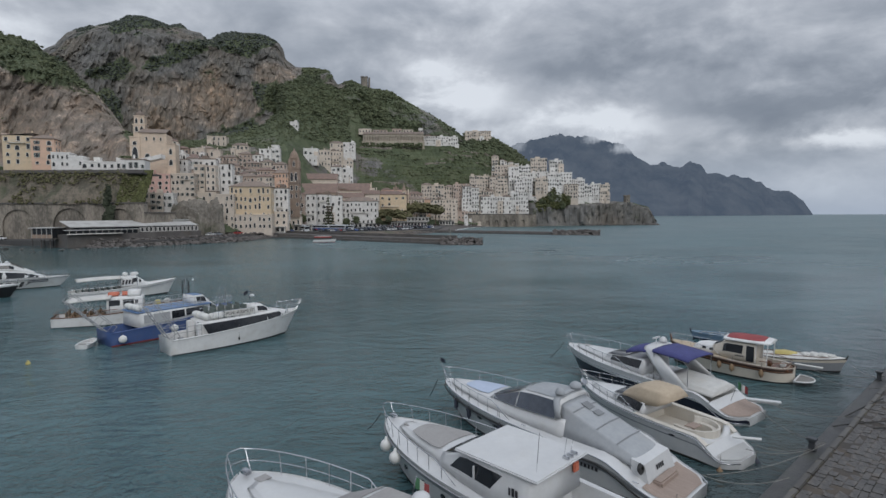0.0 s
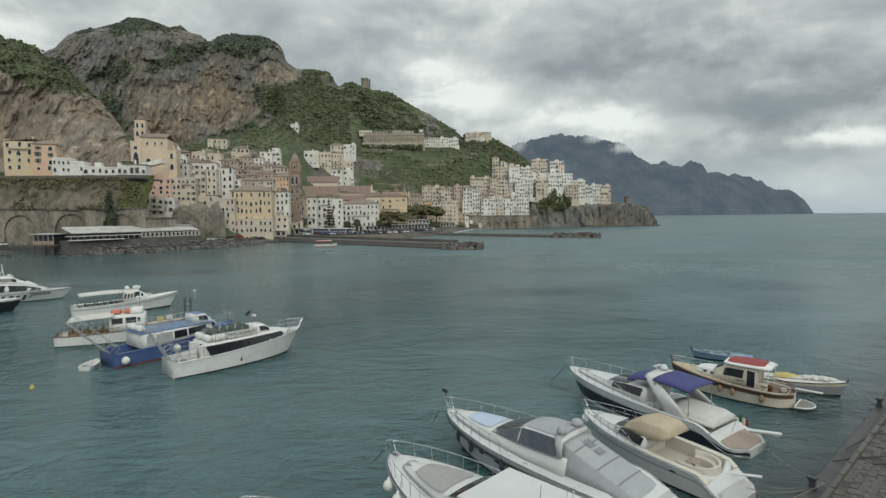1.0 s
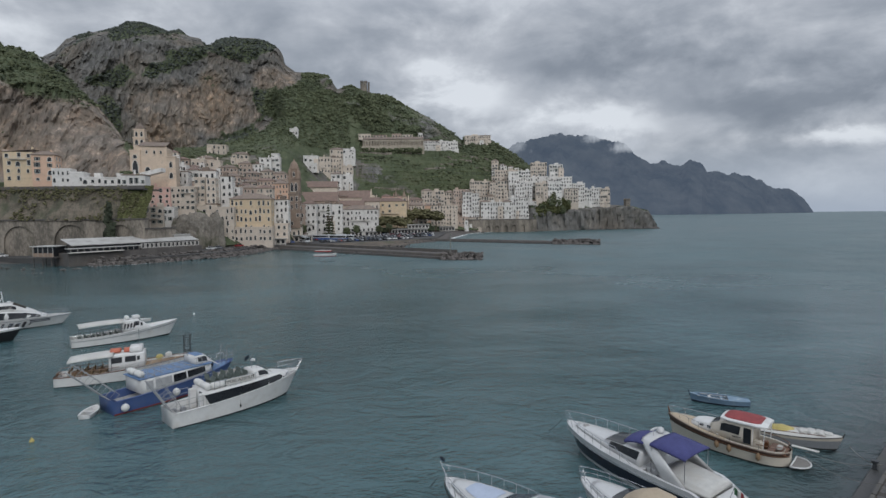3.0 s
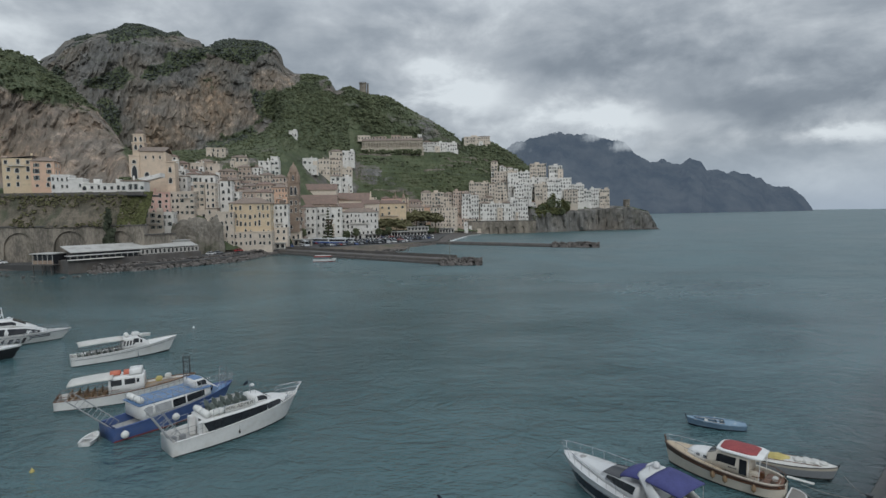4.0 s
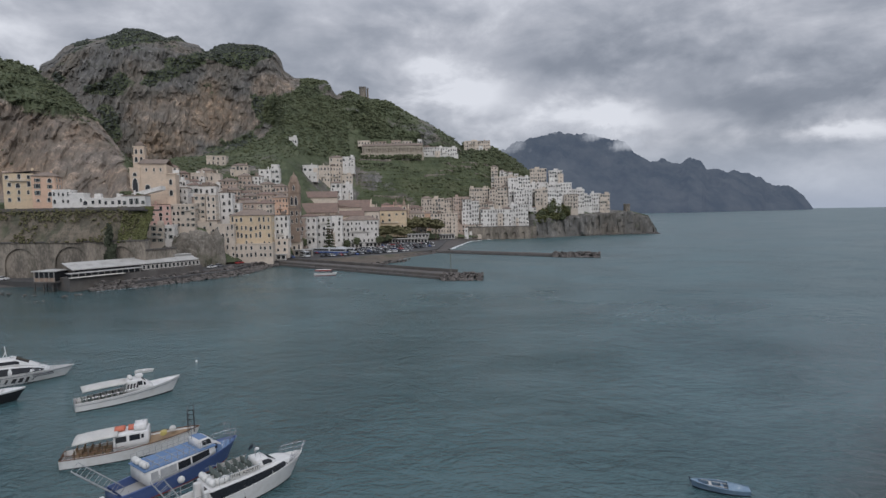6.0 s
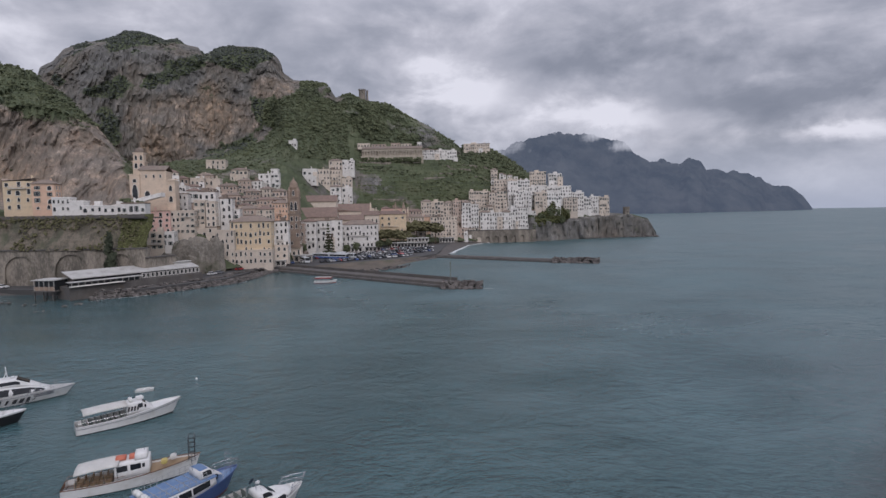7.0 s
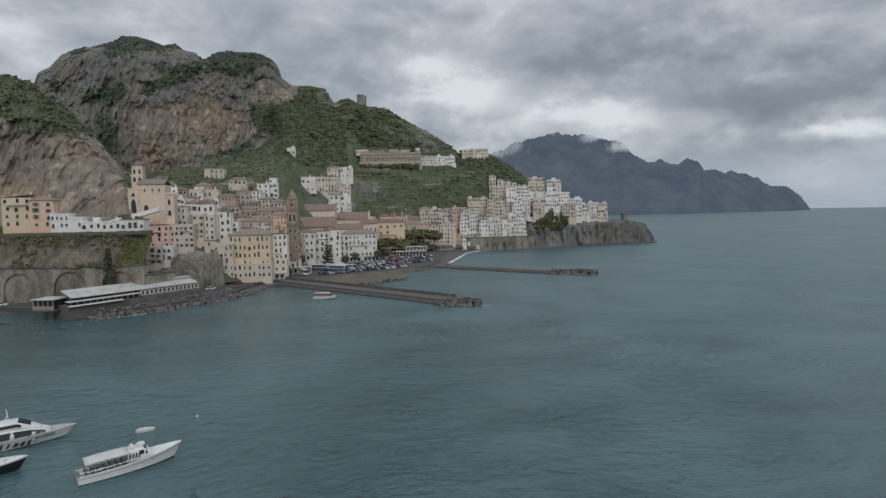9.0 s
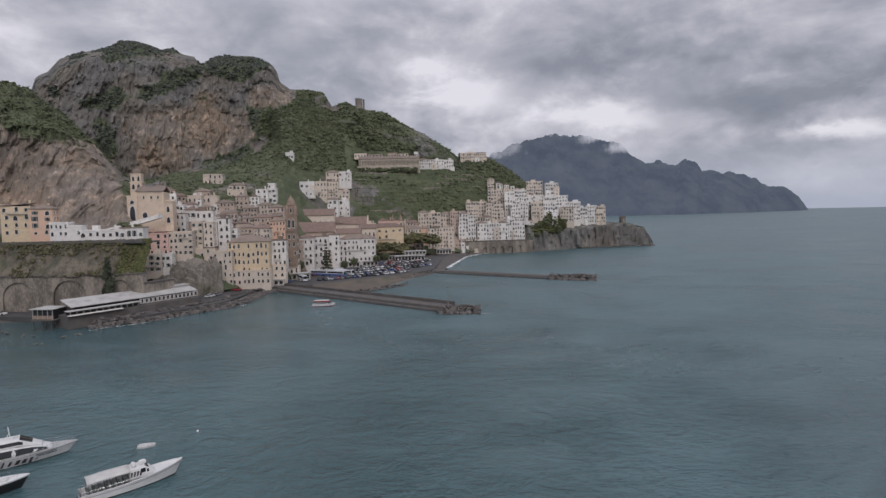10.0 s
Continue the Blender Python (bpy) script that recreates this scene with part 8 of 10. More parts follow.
        for i in (0, n):
            bm.faces.new((L_[i][1], R_[i][1], R_[i][2], L_[i][2]))
            bm.faces.new((L_[i][0], R_[i][0], R_[i][1], L_[i][1]))
        bmesh.ops.recalc_face_normals(bm, faces=bm.faces[:])
        part("cockpit_lining", bm, mat_in, self.ob)
        bm = bmesh.new()
        rows = []
        for i in range(n + 1):
            s = s0 + (s1 - s0) * i / n
            h = (self.hb(s) - side) * 0.97
            rows.append([bm.verts.new((-h, self.y0 + self.L * s, floor + 0.004)), bm.verts.new((h, self.y0 + self.L * s, floor + 0.004))])
        for A, B in zip(rows, rows[1:]):
            bm.faces.new((A[0], A[1], B[1], B[0]))
        part("cockpit_floor", bm, mat_floor, self.ob)

    def rub(self, material, r=0.035, dz=-0.06, s0=0.0, s1=1.0, name="rub_rail", out=0.012):
        bm = bmesh.new()
        n = 30
        pts = [self.edge(s0 + (s1 - s0) * i / n, -1, -out, dz) for i in range(n + 1)] + [self.edge(s1 - (s1 - s0) * i / n, 1, -out, dz) for i in range(n + 1)]
        tube(bm, pts, r, 6)
        part(name, bm, material, self.ob, smooth=True)

    def rail(self, s0, s1, height=0.6, posts=7, inset=0.08, r=0.016, mid=True, pulpit=0.25, drop=0.1):
        """A steel guard rail that runs round the bow from s0 on both sides."""
        bm = bmesh.new()
        n = 16

        def path(f):
            a = []
            for i in range(n + 1):
                q = i / n
                s = s0 + (s1 - s0) * q
                p = self.edge(s, 1, inset, height * f * min(1, q * 5 + drop))
                p.y += pulpit * q ** 4 * f
                a.append(p)
            return a + [Vector((-p.x, p.y, p.z)) for p in a[::-1]]
        tube(bm, path(1.0), r)
        if mid:
            tube(bm, path(0.5), r * 0.7)
        part("guard_rail", bm, M_STEEL, self.ob, smooth=True)
        for i in range(1, posts + 1):
            q = i / posts
            s = s0 + (s1 - s0) * q * 0.98
            for sd in (-1, 1):
                a = self.edge(s, sd, inset + 0.02, 0)
                b = self.edge(s, sd, inset, height * min(1, q * 5 + drop))
                b.y += pulpit * q ** 4
                bm = bmesh.new()
                tube(bm, [a, b], r * 0.85, 5)
                part("stanchion", bm, M_STEEL, self.ob)

    def fender(self, s, side, material=None, length=0.55, r=0.11, dz=-0.05, ball=False):
        p = self.edge(s, side, -r - 0.01, dz)
        bm = bmesh.new()
        top = p.z - 0.35
        lv = max(0.0, (top - length * 0.4) / max(0.1, self.zs(s)))
        thin = 1 - (1 - lv) * (0.10 + (1 - self.flare - 0.10) * s ** 2.4)
        p.x = side * (self.hb(s) * thin + r + 0.01)
        if ball:
            prof = [(0.03, 0.36), (0.06, 0.32)] + [(r * 2.0 * math.sin(math.pi * i / 10), r * 2.0 * math.cos(math.pi * i / 10)) for i in range(1, 10)] + [(0.02, -r * 2.0)]
            lathe(bm, prof[::-1], 12, Matrix.Translation((p.x + side * r, p.y, top - r)))
        else:
            prof = [(0.02, -length - 0.06), (0.05, -length), (r, -length + 0.1), (r, -0.1), (0.05, 0), (0.02, 0.06)]
            lathe(bm, prof, 10, Matrix.Translation((p.x, p.y, top + 0.1)))
        f = part("fender", bm, material or M_FEND, self.ob, smooth=True)
        bm = bmesh.new()
        tube(bm, [self.edge(s, side, 0.05, 0.25), Vector((p.x, p.y, top + 0.1))], 0.012, 4)
        part("line", bm, M_ROPE, f)

    def porthole(self, s, side, level=0.62, w=0.32, h=0.14):
        bm = bmesh.new()
        z = self.zs(s) * level
        x = self.hb(s) * (1 - (1 - level) * (0.10 + (1 - self.flare - 0.10) * s ** 2.4)) + 0.012
        y = self.y0 + self.L * s - self.rake * self.L * (1 - level) * s ** 5 * 0.85
        e = 0.02
        x2 = self.hb(s + e) * (1 - (1 - level) * (0.10 + (1 - self.flare - 0.10) * (s + e) ** 2.4)) + 0.012
        ang = math.degrees(math.atan2(x2 - x, e * self.L))
        lathe(bm, [(0.5, -0.02), (0.5, 0.015), (0.42, 0.02), (0.01, 0.016)], 12)
        part("porthole", bm, M_TINT, self.ob, at=pose(side * x, y, z, 0, 0, -side * ang) @ Matrix.Rotation(side * math.pi / 2, 4, "Y") @ Matrix.Diagonal((h, w, 1, 1)))


class Cabin:
    """A superstructure drawn through cross cuts (y, base height, half width, top height, half width at the top)."""

    def __init__(self, boat, keys):
        self.boat, self.keys = boat, keys

    def at(self, y):
        ys = [k[0] for k in self.keys]
        return [float(np.interp(y, ys, [k[i] for k in self.keys])) for i in (1, 2, 3, 4)]

    def body(self, name, material, label="", crown=0.08, steps=3, smooth=True):
        bm = bmesh.new()
        rings = []
        for (a, b) in zip(self.keys, self.keys[1:]):
            for i in range(steps):
                rings.append(self.ring(a[0] + (b[0] - a[0]) * i / steps, crown))
        rings.append(self.ring(self.keys[-1][0], crown))
        loft(bm, rings)
        return part(name, bm, material, self.boat.ob, label, smooth)

    def ring(self, y, crown):
        z0, w0, z1, w1 = self.at(y)
        r = min(0.10, (z1 - z0) * 0.4, w1 * 0.4)
        side = [(w0, z0), (w0 + (w1 - w0) * 0.5, z0 + (z1 - z0) * 0.5), (w1, z1 - r), (w1 - r * 0.3, z1 - r * 0.3), (w1 - r, z1), (w1 * 0.4, z1 + crown * 0.7)]
        pts = [(x, y, z) for x, z in side] + [(-x, y, z) for x, z in side[::-1]]
        return pts

    def side_panel(self, y0, y1, t0, t1, side, material, name="window", off=0.014, lean=0.0, n=6, parent=None):
        bm = bmesh.new()
        rows = []
        for i in range(n + 1):
            y = y0 + (y1 - y0) * i / n
            row = []
            for t in (t0, t1):
                yy = y + lean * (t - t0)
                z0, w0, z1, w1 = self.at(yy)
                row.append([Vector((side * (w0 + (w1 - w0) * t + o), yy, z0 + (z1 - z0) * t)) for o in (off, -0.02)])
            rows.append([bm.verts.new(p) for p in (row[0][1], row[0][0], row[1][0], row[1][1])])
        for A, B in zip(rows, rows[1:]):
            for k in range(3):
                bm.faces.new((A[k], A[k + 1], B[k + 1], B[k]))
        bm.faces.new(rows[0])
        bm.faces.new(rows[-1][::-1])
        bmesh.ops.recalc_face_normals(bm, faces=bm.faces[:])
        return part(name, bm, material, parent or self.boat.ob)

    def top_panel(self, y0, y1, u0, u1, material, name="windscreen", off=0.02, crown=0.08, n=6, parent=None, label="", round_end=0.0):
        bm = bmesh.new()
        rows = []
        for i in range(n + 1):
            q = i / n
            y = y0 + (y1 - y0) * q
            z0, w0, z1, w1 = self.at(y)
            nar = 1.0 - round_end * (2 * q - 1) ** 4
            row = []
            for j in range(7):
                u = (u0 + (u1 - u0) * j / 6) * nar
                row.append(bm.verts.new((u * w1, y, z1 + crown * (1 - min(1, abs(u)) ** 2) * 0.8 + off)))
            rows.append(row)
        for A, B in zip(rows, rows[1:]):
            for k in range(6):
                bm.faces.new((A[k], A[k + 1], B[k + 1], B[k]))
        r = bmesh.ops.extrude_face_region(bm, geom=bm.faces[:])
        for v in r["geom"]:
            if isinstance(v, bmesh.types.BMVert):
                v.co.z += max(off * 0.8, 0.012)
        bmesh.ops.recalc_face_normals(bm, faces=bm.faces[:])
        return part(name, bm, material, parent or self.boat.ob, label, smooth=False)


def blade_arch(boat, foot, head, w0, w1, z0, z1, c0, c1, material, name="radar_arch"):
    """A moulded arch: two broad raked legs joined by a wing, c0 and c1 its chord at the foot and the head."""
    bm = bmesh.new()
    path = [(-w0, foot, z0, c0), (-(w0 + w1) / 2 - 0.04, foot + (head - foot) * 0.55, z0 + (z1 - z0) * 0.55, (c0 + c1) / 2), (-w1, head, z1 - 0.12, c1), (-w1 * 0.8, head + 0.05, z1, c1), (0, head + 0.1, z1 + 0.05, c1)]
    path = path + [(-x, y, z, c) for x, y, z, c in path[-2::-1]]
    rings = []
    for i, (x, y, z, c) in enumerate(path):
        a, b2 = path[max(0, i - 1)], path[min(len(path) - 1, i + 1)]
        d = Vector((b2[0] - a[0], 0, b2[2] - a[2])).normalized()
        nrm = Vector((-d.z, 0, d.x)) * 0.07
        p = Vector((x, y, z))
        f = Vector((0, c / 2, 0))
        rings.append([p - f, p - f * 0.6 + nrm, p + f * 0.6 + nrm, p + f, p + f * 0.6 - nrm, p - f * 0.6 - nrm])
    loft(bm, rings)
    return part(name, bm, material, boat.ob, smooth=True)


def canopy(boat, y0, y1, w, z0, z1, material, name="canopy", thick=0.05, crown=0.18, label="", hoops=2, base=None):
    """A stretched cloth roof on hoops, from height z0 at y0 to z1 at y1."""
    bm = bmesh.new()
    rows = []
    for i in range(9):
        q = i / 8
        y, z = y0 + (y1 - y0) * q, z0 + (z1 - z0) * q + crown * 0.35 * math.sin(math.pi * q)
        rows.append([bm.verts.new((w * u, y, z + crown * (1 - u * u) - (0.10 if abs(u) == 1 else 0))) for u in (-1, -0.97, -0.6, -0.2, 0.2, 0.6, 0.97, 1)])
    for A, B in zip(rows, rows[1:]):
        for k in range(7):
            bm.faces.new((A[k], A[k + 1], B[k + 1], B[k]))
    r = bmesh.ops.extrude_face_region(bm, geom=bm.faces[:])
    for v in r["geom"]:
        if isinstance(v, bmesh.types.BMVert):
            v.co.z += thick
    bmesh.ops.recalc_face_normals(bm, faces=bm.faces[:])
    c = part(name, bm, material, boat.ob, label, smooth=True)
    if base is not None:
        for i in range(hoops):
            q = i / max(1, hoops - 1)
            y, z = y0 + (y1 - y0) * (0.04 + 0.92 * q), z0 + (z1 - z0) * q
            for sd in (-1, 1):
                bm = bmesh.new()
                tube(bm, [(sd * w * 0.96, y, base), (sd * w * 0.96, y, z)], 0.022, 6)
                part("post", bm, M_STEEL, c)
    return c


def dome(boat, x, y, z, r, parent=None, name="radar_dome", material=None, h=0.75):
    bm = bmesh.new()
    prof = [(r * 0.9, 0), (r, r * 0.25)] + [(r * math.cos(a), r * 0.25 + r * h * math.sin(a)) for a in (0.3, 0.7, 1.1, 1.45)]
    lathe(bm, prof, 14, Matrix.Translation((x, y, z)))
    part(name, bm, material or M_GEL, parent or boat.ob, smooth=True)


def bars_of(boat, cx, y, z, n, wide, high, side, material=M_INK, name="lettering", slant=0.0):
    """Unreadable lettering as a row of short bars on a side."""
    rnd = random.Random(n * 7 + int(abs(y) * 10))
    bm = bmesh.new()
    for i in range(n):
        w = wide / n * rnd.uniform(0.45, 0.75)
        box(bm, 0, (i - n / 2 + 0.5) * wide / n, 0, 0.012, w, high * rnd.uniform(0.75, 1.0))
    part(name, bm, material, boat.ob, at=pose(side * cx, y, z))


def flag(b, x, y, z, cols, w=0.6, h=0.38, lean=20):
    bm = bmesh.new()
    tube(bm, [(x, y, z), (x, y - 0.35, z + 1.1)], 0.014, 5)
    st = part("flag_staff", bm, M_STEEL, b.ob)
    bm = bmesh.new()
    n = 9
    rows = [[bm.verts.new((x + 0.05 * math.sin(i * 1.1), y - 0.33 - w * i / n * 0.8, z + 1.05 - k * h - w * i / n * 0.35)) for k in (0, 1)] for i in range(n + 1)]
    for i, (A, B) in enumerate(zip(rows, rows[1:])):
        bm.faces.new((A[0], A[1], B[1], B[0])).material_index = min(len(cols) - 1, i * len(cols) // n)
    part("flag", bm, cols, st)


def coaming_seat(b, y, z, w, d, h, material, name="bench_seat"):
    bm = bmesh.new()
    box(bm, 0, y, z + h / 2, w, d, h, 0.04)
    part(name, bm, material, b.ob)


M_MESH = mat("grey_mesh_window", (0.22, 0.23, 0.24), (0.16, 0.165, 0.175), 2, 0.7)


# --- the large express cruiser with the grey cockpit cover
def express_cruiser():
    b = Boat("motor_yacht", pose(8.0, 21.8, 0, 0, 0, 43.5), "long white motor yacht with grey canvas cockpit cover", "yacht", 12.3, 3.8, 1.30, 1.75, 0.86, 0.10, 2.5, 0.42, aft=1.1, tail=0.19, tail_z=0.45, round_stern=0.075, narrow=0.6)
    b.hull([M_GEL, M_GREYB, M_GEL, M_RUB, M_RUB], (0.82, 0.62, 0.09))
    b.rub(M_RUB, 0.035, -0.30)
    b.rub(M_STEEL, 0.02, -0.02, name="toe_rail")
    b.deck(0.0, 1.0, M_GEL, camber=0.05)
    trunk = Cabin(b, [(3.9, 1.36, 1.42, 2.05, 1.25), (6.0, 1.44, 1.40, 2.0, 1.22), (8.6, 1.58, 1.15, 1.95, 0.98), (10.6, 1.74, 0.70, 1.92, 0.55), (11.5, 1.8, 0.35, 1.84, 0.2)])
    trunk.body("coachroof", M_GEL, crown=0.10)
    trunk.top_panel(8.5, 10.3, -0.85, 0.85, M_PADB, "sun_pad", 0.02, 0.10, label="pale blue sun pad", round_end=0.15)
    # screen, hard top and side windows
    scr = Cabin(b, [(4.2, 2.0, 1.28, 2.78, 1.0), (5.7, 1.98, 1.27, 2.76, 0.95), (6.4, 1.97, 1.24, 2.68, 0.88), (8.2, 1.95, 0.98, 2.02, 0.86)])
    scr.body("wheelhouse", M_GEL, crown=0.08)
    scr.top_panel(6.5, 8.1, -0.97, 0.97, M_TINTB, "windscreen", 0.012)
    w = scr.top_panel(6.45, 6.52, -0.97, 0.97, M_CANVG, "screen_frame", 0.02)
    scr.top_panel(4.25, 6.3, -0.92, 0.92, M_CANVG, "hard_top_panel", 0.015, label="grey canvas roof panel", round_end=0.1)
    for sd in (-1, 1):
        scr.side_panel(6.52, 7.95, 0.06, 0.95, sd, M_TINTB, "side_screen")
        scr.side_panel(4.35, 6.44, 0.06, 0.93, sd, M_TINTB, "side_window")
    # radar arch and its gear
    arch = blade_arch(b, 4.15, 4.4, 1.26, 1.0, 2.1, 2.86, 0.3, 0.34, M_CANVG)
    dome(b, 0.45, 4.4, 2.98, 0.28, arch, material=M_CANVG)
    dome(b, -0.75, 4.4, 2.95, 0.22, arch, "satellite_dome", M_CANVG, 1.2)
    bm = bmesh.new()
    lathe(bm, [(0.05, 0), (0.16, 0.05), (0.18, 0.12), (0.15, 0.16)], 12, pose(0.95, 4.4, 3.1, 60, 0, 0))
    part("searchlight", bm, M_STEEL, arch)
    # cockpit cover
    cov = Cabin(b, [(0.7, 1.0, 1.05, 1.22, 0.92), (1.0, 1.1, 1.10, 1.42, 0.95), (2.2, 1.3, 1.20, 1.88, 0.98), (3.4, 1.34, 1.24, 2.30, 0.96), (4.2, 1.36, 1.24, 2.62, 0.95)])
    c = cov.body("cockpit_cover", M_CANVG, "pale grey canvas cover", crown=0.05)
    for y in (1.6, 2.5, 3.6):
        cov.top_panel(y, y + 0.05, -0.98, 0.98, M_MESH, "cover_seam", 0.008, 0.05, 1, parent=c)
    cov.top_panel(2.95, 3.25, -0.05, 0.45, M_MESH, "cover_window", 0.012, parent=c)
    cov.top_panel(3.4, 3.8, -0.05, 0.45, M_MESH, "cover_window", 0.012, parent=c)
    # stern well and platform
    bm = bmesh.new()
    loft(bm, [[(-1.15, 0.15, 0.42), (1.15, 0.15, 0.42), (1.15, 0.95, 0.42), (-1.15, 0.95, 0.42)], [(-1.05, 0.45, 1.28), (1.05, 0.45, 1.28), (1.05, 0.98, 1.36), (-1.05, 0.98, 1.36)]])
    part("transom", bm, M_GEL, b.ob)
    bars_of_stern = bmesh.new()
    for i in range(4):
        box(bars_of_stern, -0.24 + i * 0.16, -0.012, 0, 0.09, 0.012, 0.17)
    part("lettering", bars_of_stern, M_INK, b.ob, at=pose(0, 0.33, 0.98, -19, 0, 0))
    b.deck(0.008, 0.105, M_TEAK, dz=0.012, inset=0.22, camber=0.05, name="teak_deck", label="worn reddish teak stern deck")
    bm = bmesh.new()
    box(bm, -0.1, 0.05, 0.58, 1.5, 0.4, 0.30, 0.06)
    part("stern_seat", bm, M_TEAK, b.ob)
    bm = bmesh.new()
    for i in range(4):
        tube(bm, [(-1.25 + 0.16 * math.cos(a), 0.45 + i * 0.03, 1.15 + 0.16 * math.sin(a) + i * 0.02) for a in [k * math.pi / 5 for k in range(10)]], 0.025, 5, True)
    part("rope_coil", bm, M_RUB, b.ob)
    b.rail(0.56, 0.985, 0.62, 8, 0.10, 0.016, False, 0.3)
    for s in (0.86, 0.77, 0.60):
        b.fender(s, -1, M_FENDN)
    b.fender(0.02, -1, M_FENDN, 0.5, 0.17)
    for s in (0.80, 0.72, 0.63):
        b.porthole(s, -1, 0.63, 0.42, 0.13)
    bars_of(b, b.hb(0.27) * 0.965 + 0.02, 2.5, 0.82, 7, 1.15, 0.17, -1)
    bm = bmesh.new()
    lathe(bm, [(0.26, 0), (0.26, 0.02), (0.2, 0.05), (0.05, 0.06)], 12, pose(0, 10.9, 1.87, 4, 0, 0))
    part("deck_hatch", bm, M_PADG, b.ob)
    for s in (0.95, 0.5, 0.12):
        for sd in (-1, 1):
            bm = bmesh.new()
            tube(bm, [b.edge(s, sd, 0.15, 0.02) + Vector((0, q, 0.05)) for q in (-0.12, 0.12)], 0.02, 5)
            part("cleat", bm, M_STEEL, b.ob)
    bm = bmesh.new()
    tube(bm, [(0, 12.2, 1.85), (0, 12.65, 2.5), (0, 12.7, 2.8)], 0.018, 5)
    st = part("jack_staff", bm, M_STEEL, b.ob)
    bm = bmesh.new()
    for i in range(4):
        box(bm, 0.02 * (i % 2), 12.62 - i * 0.08, 2.72 - i * 0.02, 0.012, 0.08, 0.2)
    part("pennant", bm, M_NAVYH, st)
    return b


express_cruiser()


# --- white flybridge-less cruiser with a big white roof
def saloon_cruiser():
    b = Boat("cabin_cruiser", pose(5.3, 16.6, 0, 0, 0, 45), "white cabin cruiser with flat white saloon roof and grey foredeck pad", "yacht", 11.9, 3.9, 1.25, 1.8, 0.9, 0.09, 2.5, 0.45)
    b.hull([M_GEL, M_GREYB, M_GEL, M_RUB, M_RUB], (0.86, 0.72, 0.09))
    b.rub(M_GREYB, 0.035, -0.16)
    b.deck(0.30, 1.0, M_GEL, camber=0.06)
    b.cockpit(0.03, 0.30, 0.55, M_GEL, M_NONSKID)
    tr = Cabin(b, [(5.2, 1.45, 1.3, 2.0, 1.1), (7.6, 1.58, 1.1, 1.98, 0.95), (9.7, 1.75, 0.66, 1.94, 0.5), (10.6, 1.82, 0.35, 1.86, 0.2)])
    tr.body("coachroof", M_GEL, crown=0.10)
    tr.top_panel(7.6, 9.6, -1.1, 1.1, M_PADG, "sun_pad", 0.015, 0.10, label="grey sun pad", round_end=0.12)
    sal = Cabin(b, [(3.2, 1.25, 1.6, 2.42, 1.40), (4.6, 1.32, 1.6, 2.46, 1.38), (6.1, 1.45, 1.46, 2.40, 1.22), (7.4, 1.55, 1.2, 1.95, 1.05)])
    sal.body("saloon", M_GEL, crown=0.05)
    sal.top_panel(6.25, 7.2, -0.95, 0.95, M_TINT, "windscreen", 0.012)
    for sd in (-1, 1):
        sal.side_panel(4.7, 6.75, 0.36, 0.84, sd, M_TINT, "side_window", lean=-0.9)
        bm = bmesh.new()
        box(bm, sd * 1.47, 5.45, 2.0, 0.05, 0.05, 0.45)
        part("window_post", bm, M_GEL, b.ob)
    bm = bmesh.new()
    box(bm, 0, 4.6, 2.53, 3.0, 3.5, 0.10, 0.045)
    part("roof", bm, M_GEL, b.ob)
    bm = bmesh.new()
    for x, h in ((-0.9, 1.3), (0.7, 0.7), (1.1, 0.5)):
        tube(bm, [(x, 3.3, 2.55), (x, 3.2, 2.55 + h)], 0.012, 4)
    part("aerial", bm, M_STEEL, b.ob)
    bm = bmesh.new()
    for i in range(3):
        box(bm, 0.5 + i * 0.25, 3.1, 2.63, 0.10, 0.24, 0.12, 0.02)
    part("deck_light", bm, M_STEEL, b.ob)
    bm = bmesh.new()
    box(bm, 1.15, 3.12, 2.1, 0.3, 0.12, 0.36, 0.04)
    part("life_ring", bm, M_ORANGE, b.ob)
    bars_of(b, 1.53, 3.75, 1.95, 3, 0.42, 0.28, -1)
    b.rail(0.5, 0.985, 0.6, 8, 0.10, 0.016, False, 0.28)
    for s in (0.885, 0.80):
        b.fender(s, -1, M_FEND, 0.4, 0.12, 0.05, ball=True)
    for s in (0.78, 0.66, 0.56):
        b.porthole(s, -1, 0.55, 0.26, 0.22)
    for sd in (-1,):
        bm = bmesh.new()
        for k in range(3):
            box(bm, 0, k * 0.12 - 0.12, 0, 0.02, 0.05, 0.32)
        part("air_vent", bm, M_INK, b.ob, at=pose(-1.86, 1.9, 0.75))
    bm = bmesh.new()
    box(bm, 0, 10.3, 1.92, 0.5, 0.35, 0.05, 0.02)
    part("deck_hatch", bm, M_PADG, b.ob)
    bm = bmesh.new()
    box(bm, 0, 11.4, 1.98, 0.22, 0.35, 0.16, 0.04)
    part("windlass", bm, M_STEEL, b.ob)
    coaming_seat(b, 0.75, 0.55, 2.6, 0.6, 0.45, M_GEL)
    return b


saloon_cruiser()


